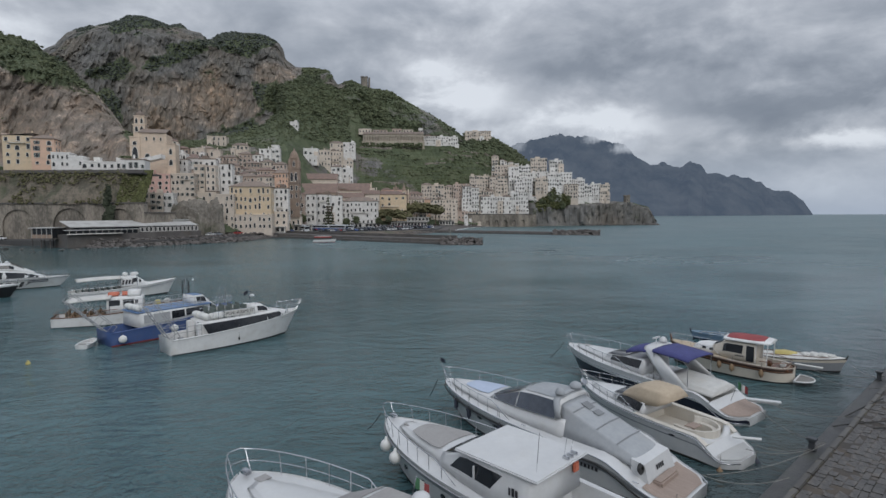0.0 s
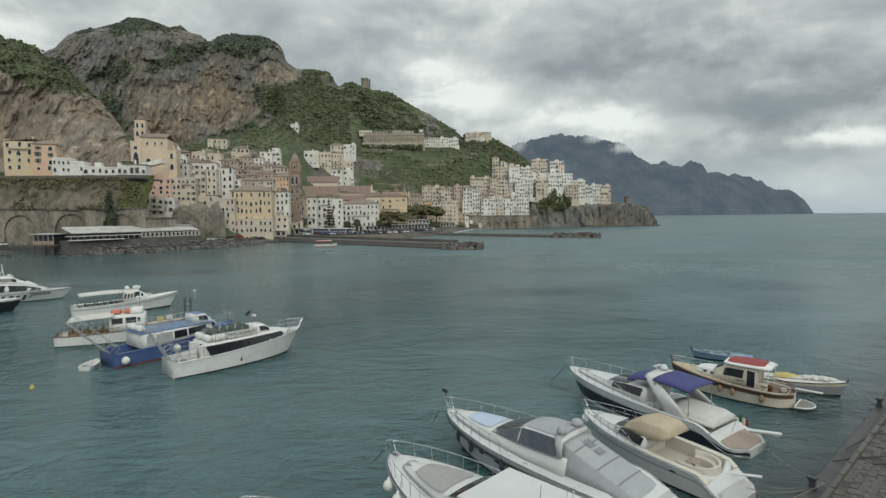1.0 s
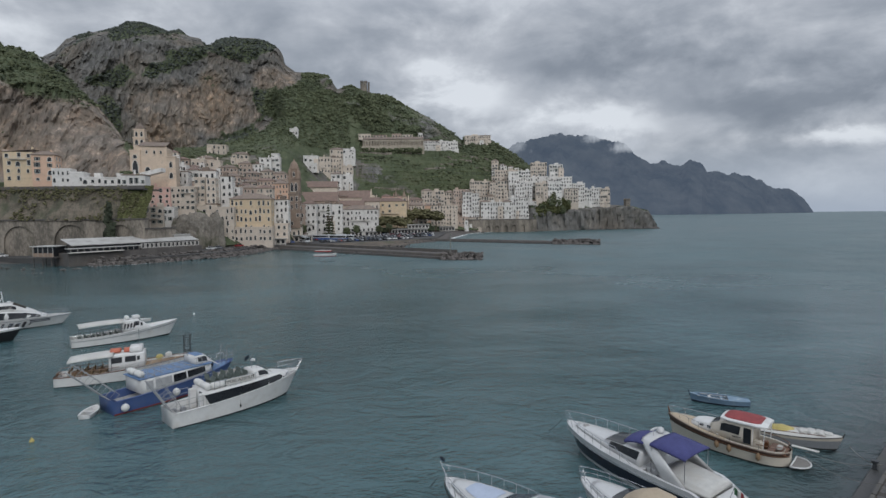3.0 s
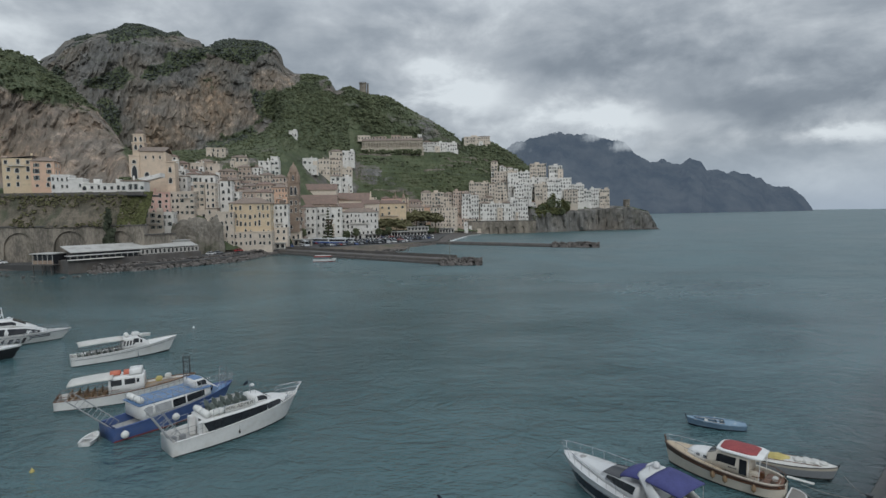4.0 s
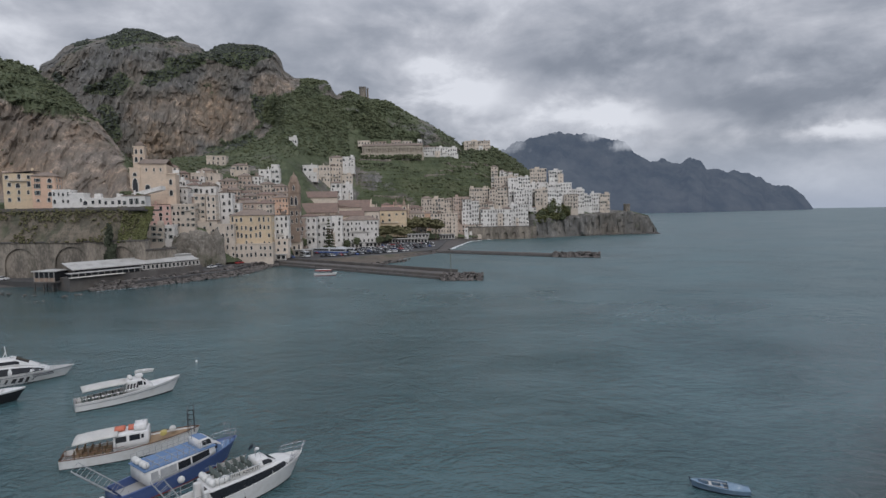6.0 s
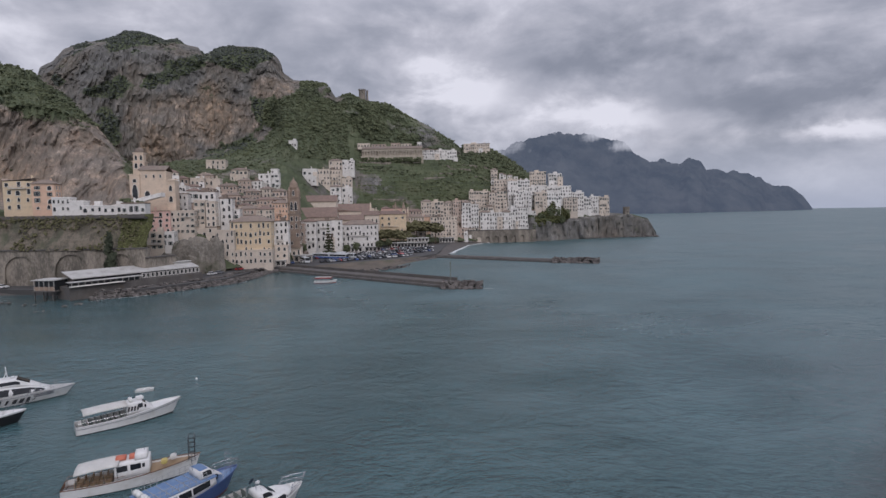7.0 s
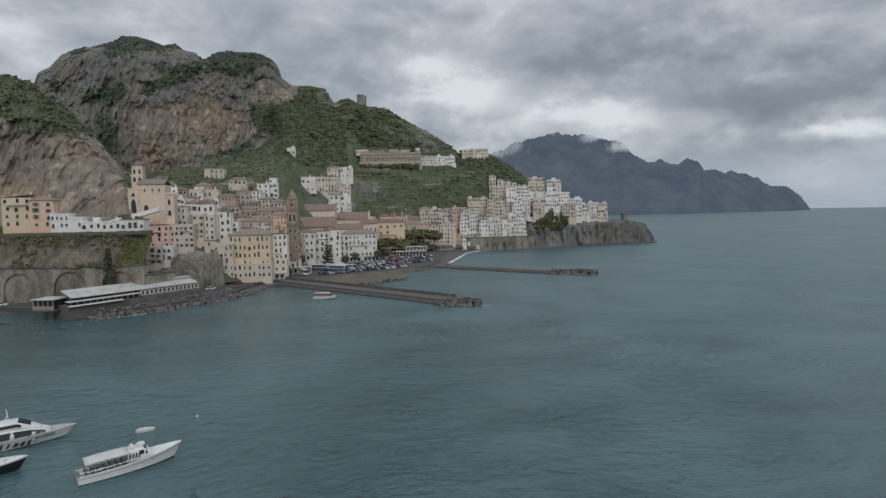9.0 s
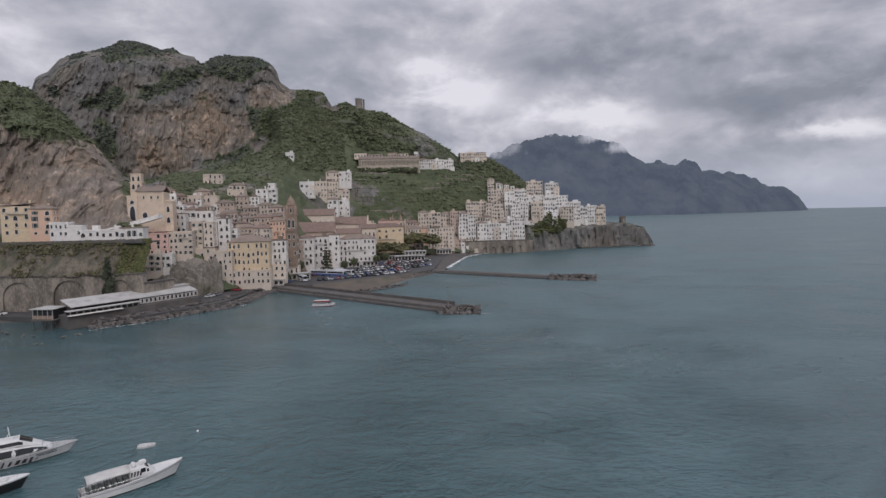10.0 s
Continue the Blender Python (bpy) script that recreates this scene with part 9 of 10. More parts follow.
def near_cruiser():
    b = Boat("motor_cruiser", pose(1.0, 13.0, 0, 0, 0, 52), "white motor cruiser with brown-grey canvas screens and tall bow rail", "yacht", 11.0, 4.0, 1.3, 1.85, 0.9, 0.09, 2.6, 0.5, blunt=0.68)
    b.hull([M_GEL, M_GEL, M_GEL, M_RUB], (0.85, 0.25))
    b.rub(M_GREYB, 0.04, -0.12)
    b.deck(0.2, 1.0, M_GEL, camber=0.10)
    b.cockpit(0.03, 0.2, 0.6, M_GEL, M_NONSKID)
    tr = Cabin(b, [(4.0, 1.45, 1.45, 2.1, 1.2), (6.8, 1.6, 1.2, 2.05, 1.0), (8.7, 1.78, 0.75, 1.98, 0.6), (9.8, 1.85, 0.4, 1.9, 0.25)])
    tr.body("coachroof", M_GEL, crown=0.10)
    sc = Cabin(b, [(3.2, 1.4, 1.5, 2.85, 1.25), (5.0, 1.5, 1.45, 2.8, 1.2), (6.6, 1.62, 1.2, 2.1, 1.05)])
    sc.body("wheelhouse", M_GEL)
    sc.top_panel(5.1, 6.5, -0.95, 0.95, M_PADG, "screen_cover", 0.015, label="grey-brown canvas screen cover")
    sc.top_panel(3.3, 4.9, -0.9, 0.9, M_PADG, "roof_cover", 0.015)
    for sd in (-1, 1):
        sc.side_panel(4.0, 6.0, 0.3, 0.85, sd, M_TINT, "side_window")
    dome(b, 1.0, 3.6, 2.92, 0.26, h=0.6)
    bm = bmesh.new()
    tube(bm, [(1.5, 4.6, 1.6), (1.5, 4.2, 3.2)], 0.02, 5)
    st = part("flag_staff", bm, M_STEEL, b.ob)
    bm = bmesh.new()
    for i, y in enumerate((4.15, 3.98, 3.81)):
        box(bm, 1.5, y, 3.0 - i * 0.04, 0.012, 0.17, 0.34, mi=i)
    part("flag", bm, [M_GREEN, M_CANVW, M_RED], st)
    b.rail(0.5, 0.985, 0.75, 6, 0.10, 0.022, True, 0.35)
    bm = bmesh.new()
    box(bm, 0.15, 9.75, 1.98, 0.45, 0.4, 0.05, 0.02)
    part("deck_hatch", bm, M_PADG, b.ob)
    bm = bmesh.new()
    box(bm, 0, 10.5, 2.04, 0.25, 0.35, 0.16, 0.04)
    part("windlass", bm, M_STEEL, b.ob)
    for s in (0.75,):
        b.porthole(s, -1, 0.6, 0.5, 0.16)
    return b


near_cruiser()


def navy_cruiser():
    b = Boat("sports_cruiser", pose(15.0, 29.3, 0, 0, 0, 36.5), "white sports cruiser with dark navy hull sides and navy blue bimini", "yacht", 11.6, 3.6, 1.2, 1.8, 0.88, 0.11, 2.5, 0.40, aft=0.8, tail=0.16, tail_z=0.45, round_stern=0.075, narrow=0.6)
    b.hull([M_GEL, M_NAVYH, M_NAVYH, M_GEL, M_RUB], (0.66, 0.4, 0.14))
    b.rub(M_STEEL, 0.022, -0.30)
    b.deck(0.44, 1.0, M_GEL, camber=0.06)
    b.deck(0.0, 0.14, M_GEL, camber=0.05, name="stern_deck")
    b.cockpit(0.14, 0.44, 0.7, M_GEL, M_NONSKID)
    tr = Cabin(b, [(5.0, 1.35, 1.3, 1.9, 1.1), (7.5, 1.5, 1.1, 1.92, 0.92), (9.4, 1.7, 0.66, 1.9, 0.5), (10.6, 1.8, 0.3, 1.85, 0.2)])
    tr.body("coachroof", M_GEL, crown=0.10)
    sc = Cabin(b, [(4.9, 1.35, 1.42, 2.2, 1.25), (6.2, 1.45, 1.3, 2.15, 1.12), (7.8, 1.56, 1.0, 1.95, 0.85)])
    sc.body("screen_base", M_GEL, crown=0.02)
    sc.top_panel(6.3, 7.7, -0.95, 0.95, M_TINT, "windscreen", 0.015)
    for sd in (-1, 1):
        sc.side_panel(5.2, 7.4, 0.35, 0.95, sd, M_TINT, "side_screen", lean=-0.2)
    canopy(b, 4.9, 6.2, 1.15, 2.75, 2.45, M_CANVN, "screen_hood", label="navy canvas hood")
    arch = blade_arch(b, 2.7, 4.7, 1.58, 1.05, 1.2, 2.95, 1.5, 0.8, M_GEL)
    dome(b, 0.3, 4.7, 3.1, 0.24, arch, h=1.1)
    bm = bmesh.new()
    tube(bm, [(-0.4, 4.7, 3.05), (-0.4, 4.7, 3.45)], 0.03, 6)
    box(bm, -0.4, 4.7, 3.47, 0.7, 0.12, 0.1, 0.03)
    part("mast", bm, M_GEL, arch)
    canopy(b, 2.2, 4.4, 1.3, 2.72, 2.9, M_CANVN, "bimini", label="navy blue canvas bimini", hoops=2, base=1.2, crown=0.07)
    # cockpit cover, seats, stern
    cov = Cabin(b, [(0.9, 1.1, 1.3, 1.35, 1.1), (2.0, 1.12, 1.4, 1.5, 1.15), (3.6, 1.18, 1.4, 1.6, 1.2)])
    cov.body("seat_cover", M_CANVW, "white canvas seat cover", crown=0.15)
    coaming_seat(b, 4.3, 0.75, 2.4, 0.7, 0.7, M_GEL, "helm_seat")
    b.deck(0.008, 0.10, M_TEAK, dz=0.012, inset=0.22, camber=0.05, name="teak_deck", label="worn teak stern deck")
    bm = bmesh.new()
    tube(bm, [(0.2, -0.2, 1.0), (0.9, -1.4, 0.95)], 0.09, 6)
    box(bm, 0.55, -0.8, 1.05, 0.3, 1.6, 0.05, 0, 30)
    part("gangway", bm, M_GEL, b.ob)
    flag(b, -1.2, 0.0, 1.2, [M_GREEN, M_CANVW, M_RED])
    b.rail(0.5, 0.985, 0.62, 8, 0.10, 0.016, False, 0.35)
    for s in (0.78, 0.7, 0.62):
        b.porthole(s, -1, 0.55, 0.5, 0.14)
    for x in (0.0,):
        bm = bmesh.new()
        lathe(bm, [(0.24, 0), (0.24, 0.02), (0.18, 0.05), (0.05, 0.06)], 12, pose(0, 9.9, 1.93, 4, 0, 0))
        part("deck_hatch", bm, M_PADG, b.ob)
    return b


navy_cruiser()


def beige_cruiser():
    b = Boat("day_cruiser", pose(11.9, 24.4, 0, 0, 0, 35.5), "small white day cruiser with beige canvas hood and open cockpit", "motorboat", 8.2, 2.95, 1.1, 1.55, 0.9, 0.10, 2.4, 0.42, aft=0.65, tail=0.14, tail_z=0.4, round_stern=0.09, narrow=0.5)
    b.hull([M_GEL, M_GREYB, M_GEL, M_RUB, M_RUB], (0.70, 0.64, 0.09))
    b.rub(M_STEEL, 0.02, -0.10)
    b.deck(0.52, 1.0, M_GEL, camber=0.10)
    b.deck(0.0, 0.13, M_GEL, camber=0.04, name="stern_deck")
    b.cockpit(0.13, 0.52, 0.6, M_LINING, M_LINING, 0.3)
    tr = Cabin(b, [(4.2, 1.2, 1.1, 1.65, 0.95), (6.0, 1.35, 0.85, 1.65, 0.7), (7.2, 1.5, 0.4, 1.62, 0.3)])
    tr.body("coachroof", M_GEL, crown=0.08)
    sc = Cabin(b, [(3.6, 1.15, 1.28, 1.75, 1.15), (4.6, 1.22, 1.15, 1.85, 0.95), (5.6, 1.32, 0.92, 1.68, 0.75)])
    sc.body("screen_base", M_GEL, crown=0.02)
    sc.top_panel(4.65, 5.55, -0.95, 0.95, M_TINT, "windscreen", 0.015)
    for sd in (-1, 1):
        sc.side_panel(3.8, 5.3, 0.25, 0.92, sd, M_TINT, "side_screen", lean=-0.2)
    hood = Cabin(b, [(2.6, 1.95, 0.95, 2.2, 0.75), (3.0, 1.75, 1.08, 2.38, 0.88), (4.0, 1.65, 1.1, 2.4, 0.88), (4.6, 1.72, 1.0, 2.15, 0.80), (5.0, 1.78, 0.9, 1.88, 0.72)])
    hood.body("hood", M_CANVB, "beige canvas hood", crown=0.14)
    # curved seat round the cockpit
    bm = bmesh.new()
    arc = [(math.radians(a)) for a in range(150, 391, 20)]
    loft(bm, [[(0.62 * math.cos(a), 1.7 + 0.75 * math.sin(a), 0.6), (1.0 * math.cos(a), 1.7 + 1.05 * math.sin(a), 0.6), (1.0 * math.cos(a), 1.7 + 1.05 * math.sin(a), 1.15), (0.9 * math.cos(a), 1.7 + 0.97 * math.sin(a), 1.15), (0.85 * math.cos(a), 1.7 + 0.92 * math.sin(a), 0.95), (0.62 * math.cos(a), 1.7 + 0.75 * math.sin(a), 0.95)] for a in arc])
    part("cockpit_seat", bm, M_LINING, b.ob, "cream curved cockpit seat")
    bm = bmesh.new()
    box(bm, 0, 1.8, 1.0, 0.7, 0.5, 0.05, 0.02)
    box(bm, 0, 1.8, 0.8, 0.1, 0.1, 0.4)
    part("cockpit_table", bm, M_TEAK, b.ob)
    b.deck(0.008, 0.085, M_NONSKID, dz=0.01, inset=0.2, camber=0.04, name="non_slip_panel")
    bm = bmesh.new()
    rings = []
    for i in range(11):
        u = -1 + i / 5
        y, z = 0.62 + 0.28 * u * u, 0.78 + 0.26 * u * u
        rings.append([(1.18 * u, y - 0.32, 0.40), (1.18 * u, y - 0.16, z), (1.18 * u, y, z + 0.05), (1.18 * u, y + 0.12, z), (1.18 * u, y + 0.16, 0.40)])
    loft(bm, rings)
    part("transom", bm, M_GEL, b.ob, "low curved white transom", smooth=True)
    bm = bmesh.new()
    tube(bm, [(0.3, 0.2, 0.95), (1.0, -0.7, 0.95)], 0.06, 6)
    part("gangway", bm, M_GEL, b.ob)
    b.fender(0.06, -1, M_FENDB, 0.5, 0.13)
    b.fender(0.0, 1, M_FENDN, 0.4, 0.16)
    b.rail(0.52, 0.985, 0.5, 7, 0.08, 0.016, True, 0.25)
    bm = bmesh.new()
    box(bm, -1.3, 3.3, 1.12, 0.08, 1.4, 0.04, 0.01)
    part("side_step", bm, M_TEAK, b.ob)
    b.porthole(0.30, -1, 0.72, 0.3, 0.08)
    return b


beige_cruiser()


M_TEAKG = mat("silvered_teak", (0.23, 0.22, 0.205), (0.15, 0.14, 0.13), 3, 0.75, bump=0.3, stretch=(8, 0.6, 1))
M_WOODD = mat("dark_stained_planks", (0.085, 0.05, 0.035), (0.05, 0.03, 0.022), 3, 0.45, stretch=(6, 0.5, 1))


def wooden_gozzo():
    b = Boat("gozzo", pose(21.6, 35.2, 0, 0, 0, 46.5), "cream gozzo cabin boat with wooden trim and wine-red roof", "boat", 7.7, 2.75, 1.0, 1.6, 0.80, 0.05, 2.0, 0.5, 1.9, round_stern=0.17, narrow=0.34)
    b.hull([M_CREAM, M_WOODD, M_CREAM, M_RUB, M_RUB], (0.88, 0.66, 0.09), deep=0.4)
    b.rub(M_WOODD, 0.055, -0.10, name="wooden_rub_rail", out=0.02)
    b.rub(M_WOOD, 0.03, -0.28, 0.0, 0.8, name="lower_rub_rail", out=0.0)
    b.deck(0.46, 1.0, M_CANVB, camber=0.06, label="sand-coloured foredeck")
    b.cockpit(0.04, 0.46, 0.55, M_CREAM, M_TEAK, 0.16)
    cab = Cabin(b, [(2.0, 0.98, 1.06, 2.24, 0.98), (2.6, 1.0, 1.1, 2.28, 0.98), (3.7, 1.08, 1.06, 2.26, 0.90), (4.0, 1.10, 1.02, 2.10, 0.84), (4.6, 1.16, 0.94, 1.80, 0.76)])
    cab.body("cabin", M_CREAM, crown=0.08)
    trunk = Cabin(b, [(4.2, 1.12, 0.98, 1.76, 0.86), (5.2, 1.24, 0.80, 1.74, 0.66), (5.7, 1.30, 0.64, 1.64, 0.50), (6.0, 1.34, 0.46, 1.40, 0.34)])
    trunk.body("coachroof", M_PAINT, "white arched coachroof", crown=0.14)
    # rounded roof with its red panel
    for name, w, y0, y1, zt, zb, m_r, lab in (("roof", 1.10, 1.15, 3.95, 2.46, 2.34, M_PAINT, ""), ("roof_panel", 0.90, 1.55, 3.75, 2.55, 2.42, M_CANVR, "wine-red roof panel")):
        bm = bmesh.new()
        rings = []
        for i in range(11):
            q = i / 10
            e = abs(2 * q - 1)
            y = y0 + (y1 - y0) * q
            hw = w * (1 - 0.22 * e ** 6)
            ring = [(u * hw, y, zt - 0.05 * e ** 4 + 0.10 * (1 - u * u)) for u in (-0.96, -0.6, -0.2, 0.2, 0.6, 0.96)]
            rings.append([(-hw, y, zb)] + [(-hw, y, zt - 0.05)] + ring + [(hw, y, zt - 0.05), (hw, y, zb)])
        loft(bm, rings)
        if name == "roof":
            rf = part(name, bm, m_r, b.ob)
        else:
            part(name, bm, m_r, rf, lab)
    for sd in (-1, 1):
        for y in (1.3, 1.95):
            bm = bmesh.new()
            tube(bm, [(sd * 0.98, y + 0.05, 1.0), (sd * 0.95, y, 2.36)], 0.03, 6)
            part("roof_post", bm, M_PAINT, b.ob)
    cab.top_panel(4.05, 4.55, -0.9, 0.9, M_TINT, "windscreen", 0.01)
    for sd in (-1, 1):
        cab.side_panel(2.75, 3.95, 0.42, 0.86, sd, M_TINT, "side_window", lean=-0.15)
        # dark panel painted for the shade in the open doorway
        cab.side_panel(2.05, 2.5, 0.10, 0.88, sd, M_TINT, "door_opening")
        trunk.side_panel(4.55, 4.8, 0.45, 0.75, sd, M_TINT, "port_light")
        trunk.side_panel(5.05, 5.3, 0.45, 0.75, sd, M_TINT, "port_light")
        bars_of(b, 1.07, 2.9, 1.40, 5, 0.55, 0.10, sd)
    for s in (0.52, 0.42, 0.2):
        b.fender(s, -1, M_FENDB, 0.45, 0.14, 0.0)
    bm = bmesh.new()
    for y in (0.35, 1.0):
        box(bm, 0, y, 0.85, 1.7, 0.42, 0.1, 0.03)
    part("bench_seat", bm, M_WOOD, b.ob)
    bm = bmesh.new()
    tube(bm, [b.edge(s, -1, 0.05, 0.28) for s in (0.22, 0.12, 0.02)] + [b.edge(s, 1, 0.05, 0.28) for s in (0.02, 0.12, 0.22)], 0.025, 6)
    part("stern_rail", bm, M_WOOD, b.ob)
    oval = [(0.95 * math.cos(radians(q)), -0.15 + 0.95 * math.sin(radians(q)), 0.32) for q in range(180, 361, 15)]
    bm = bmesh.new()
    loft(bm, [[(x * 0.94, y, 0.26) for x, y, q in oval], [(x * 0.94, y, 0.315) for x, y, q in oval]])
    pl = part("swim_platform", bm, M_TEAKG, b.ob, "greyed oval swim platform")
    bm = bmesh.new()
    tube(bm, oval, 0.045, 6, True)
    part("platform_rim", bm, M_PAINT, pl)
    # cockpit clutter under the roof
    for x, y, w, d, hh, m_c, lab in ((-0.55, 1.75, 0.5, 0.5, 0.75, M_CREAM, "helm_console"), (0.45, 1.55, 0.4, 0.4, 0.5, M_WOOD, "locker"), (0.0, 0.62, 0.5, 0.3, 0.22, M_CANVW, "seat_cushion")):
        bm = bmesh.new()
        box(bm, x, y, (0.9 if lab == "seat_cushion" else 0.55) + hh / 2, w, d, hh, 0.05)
        part(lab, bm, m_c, b.ob)
    bm = bmesh.new()
    box(bm, 0.9, -0.6, 1.0, 0.28, 1.5, 0.05, 0.01)
    part("gangway", bm, M_CANVW, b.ob)
    b.rail(0.5, 0.97, 0.45, 5, 0.08, 0.014, False, 0.2)
    bm = bmesh.new()
    tube(bm, [(0, 7.6, 1.5), (0, 7.75, 2.0)], 0.05, 6)
    part("stem_post", bm, M_WOOD, b.ob)
    return b


wooden_gozzo()


def open_launch():
    b = Boat("open_boat", pose(22.0, 39.9, 0, 0, 0, 238), "white open boat under a white cover with a yellow tarpaulin", "boat", 5.2, 1.9, 0.72, 1.0, 0.8, 0.08, 2.0, 0.45)
    b.hull([M_RUB, M_CREAM, M_GREYB, M_RUB], (0.93, 0.72, 0.1), deep=0.3)
    b.rub(M_RUB, 0.025, -0.02)
    b.deck(0.0, 1.0, M_CANVW, dz=0.0, camber=0.22, name="cover", label="white boat cover")
    for y, z, w, turn in ((2.9, 0.97, 0.9, -14), (3.4, 1.0, 1.0, 8), (3.9, 1.03, 0.8, 24), (4.3, 1.03, 0.55, -6)):
        bm = bmesh.new()
        bmesh.ops.create_icosphere(bm, subdivisions=3, radius=1)
        for v in bm.verts:
            k = 1 + 0.35 * noise.noise(v.co * 2.2 + Vector((y, z, w))) + 0.15 * noise.noise(v.co * 5)
            v.co = Vector((v.co.x * w * 0.5, v.co.y * 0.34, v.co.z * 0.15)) * k
        part("bunched_cloth", bm, M_CANVW, b.ob, "loosely bunched white cloth", smooth=True, at=pose(0.05, y, z, 0, 0, turn))
    bm = bmesh.new()
    for x in (-0.62, 0.62):
        tube(bm, [(x, 0.3, 0.84), (x * 0.9, 4.2, 1.02)], 0.022, 5)
    part("oar", bm, M_WOOD, b.ob)
    tarp = Cabin(b, [(1.0, 0.8, 0.5, 0.98, 0.4), (1.7, 0.82, 0.6, 1.08, 0.45), (2.4, 0.84, 0.45, 1.0, 0.25)])
    tarp.body("tarpaulin", M_YELLOW, "folded yellow tarpaulin", crown=0.05)
    bm = bmesh.new()
    tube(bm, [(0, 5.15, 0.9), (0, 5.25, 1.2)], 0.04, 6)
    part("stem_post", bm, M_RUB, b.ob)
    b.fender(0.15, -1, M_FEND, 0.3, 0.09, 0.15)


open_launch()


M_ROWD = mat("dull_blue_planks", (0.14, 0.215, 0.30), (0.09, 0.145, 0.21), 1.5, 0.6, fine=6, stain=((0.2, 0.25, 0.28), 0.4, 2.0))


def rowing_boat():
    b = Boat("rowing_boat", pose(25.0, 45.8, 0, 0, 0, 71), "faded light-blue wooden rowing boat with a forward cover", "rowboat", 4.6, 1.5, 0.48, 0.72, 0.6, 0.05, 1.8, 0.5)
    b.hull([M_ROWB, M_ROWD, M_NAVYH, M_NAVYH], (0.8, 0.2), deep=0.2)
    b.deck(0.0, 0.36, M_ROWB, camber=0.14, name="foredeck", label="light blue cover")
    b.cockpit(0.36, 0.86, 0.12, M_ROWD, M_GREYB, 0.1)
    b.deck(0.86, 1.0, M_ROWB, camber=0.03)
    b.rub(M_ROWB, 0.03, -0.02)
    bm = bmesh.new()
    box(bm, 0, 3.0, 0.42, 1.15, 0.22, 0.05, 0.01)
    part("thwart", bm, M_CANVW, b.ob, "whitened thwart")
    bm = bmesh.new()
    box(bm, 0, 2.1, 0.42, 1.25, 0.2, 0.05, 0.01)
    part("thwart", bm, M_ROWB, b.ob)
    for x in (-0.35, 0.3):
        bm = bmesh.new()
        tube(bm, [(x, 1.6, 0.48), (x * 1.2, 4.0, 0.62)], 0.022, 5)
        part("oar", bm, M_CANVW, b.ob)
    bm = bmesh.new()
    tube(bm, [(0, 4.55, 0.5), (0, 4.68, 0.95)], 0.05, 6)
    part("stem_post", bm, M_NAVYH, b.ob)
    b.fender(0.50, 1, M_FEND, 0.35, 0.08, 0.25)
    b.fender(0.36, 1, M_FEND, 0.3, 0.07, 0.25)


rowing_boat()


# --- the passenger boats
def gangway_frame(b, y, z, length, lean, material):
    """A ladder-like folding gangway at the stern."""
    ob = None
    bm = bmesh.new()
    d = Vector((0, -math.cos(radians(lean)), math.sin(radians(lean)))) * length
    up = Vector((0, math.sin(radians(lean)), math.cos(radians(lean)))) * 0.75
    for x in (-0.45, 0.45):
        tube(bm, [Vector((x, y, z)), Vector((x, y, z)) + d], 0.05, 6)
        tube(bm, [Vector((x, y, z)) + up, Vector((x, y, z)) + up + d], 0.03, 6)
        for i in range(6):
            p = Vector((x, y, z)) + d * (i / 5)
            tube(bm, [p, p + up], 0.022, 5)
    for i in range(9):
        p = Vector((0, y, z)) + d * (i / 8)
        tube(bm, [p - Vector((0.45, 0, 0)), p + Vector((0.45, 0, 0))], 0.03, 5)
    part("gangway", bm, material, b.ob)


def raft_canister(b, x, y, z, along=False, material=None):
    bm = bmesh.new()
    turn = pose(x, y, z, 0, 90, 0) if not along else pose(x, y, z, 90, 0, 0)
    lathe(bm, [(0.05, -0.6), (0.24, -0.56), (0.27, -0.3), (0.285, -0.28), (0.285, -0.22), (0.27, -0.2), (0.27, 0.2), (0.285, 0.22), (0.285, 0.28), (0.27, 0.3), (0.24, 0.56), (0.05, 0.6)], 14, turn)
    part("life_raft_canister", bm, material or M_FEND, b.ob, smooth=True)


def seat_rows(b, y0, y1, n, z, half, material):
    for i in range(n):
        y = y0 + (y1 - y0) * i / max(1, n - 1)
        for sd in (-1, 1):
            bm = bmesh.new()
            w = half * 0.8
            box(bm, sd * half * 0.55, y, z + 0.42, w, 0.40, 0.06, 0.02)
            box(bm, sd * half * 0.55, y - 0.2, z + 0.68, w, 0.06, 0.5, 0.02)
            for x in (-1, 1):
                box(bm, sd * half * 0.55 + x * w * 0.4, y, z + 0.2, 0.05, 0.34, 0.4)
            part("passenger_bench", bm, material, b.ob)


def text_mesh(body, size, material, name="lettering", depth=0.006):
    cu = bpy.data.curves.new(name, "FONT")
    cu.body, cu.size, cu.extrude, cu.align_x, cu.align_y = body, size, depth, "CENTER", "CENTER"
    tmp = bpy.data.objects.new(name, cu)
    scene.collection.objects.link(tmp)
    dg = bpy.context.evaluated_depsgraph_get()
    me = bpy.data.meshes.new_from_object(tmp.evaluated_get(dg))
    bpy.data.objects.remove(tmp)
    bpy.data.curves.remove(cu)
    me.materials.clear()
    me.materials.append(material)
    return me


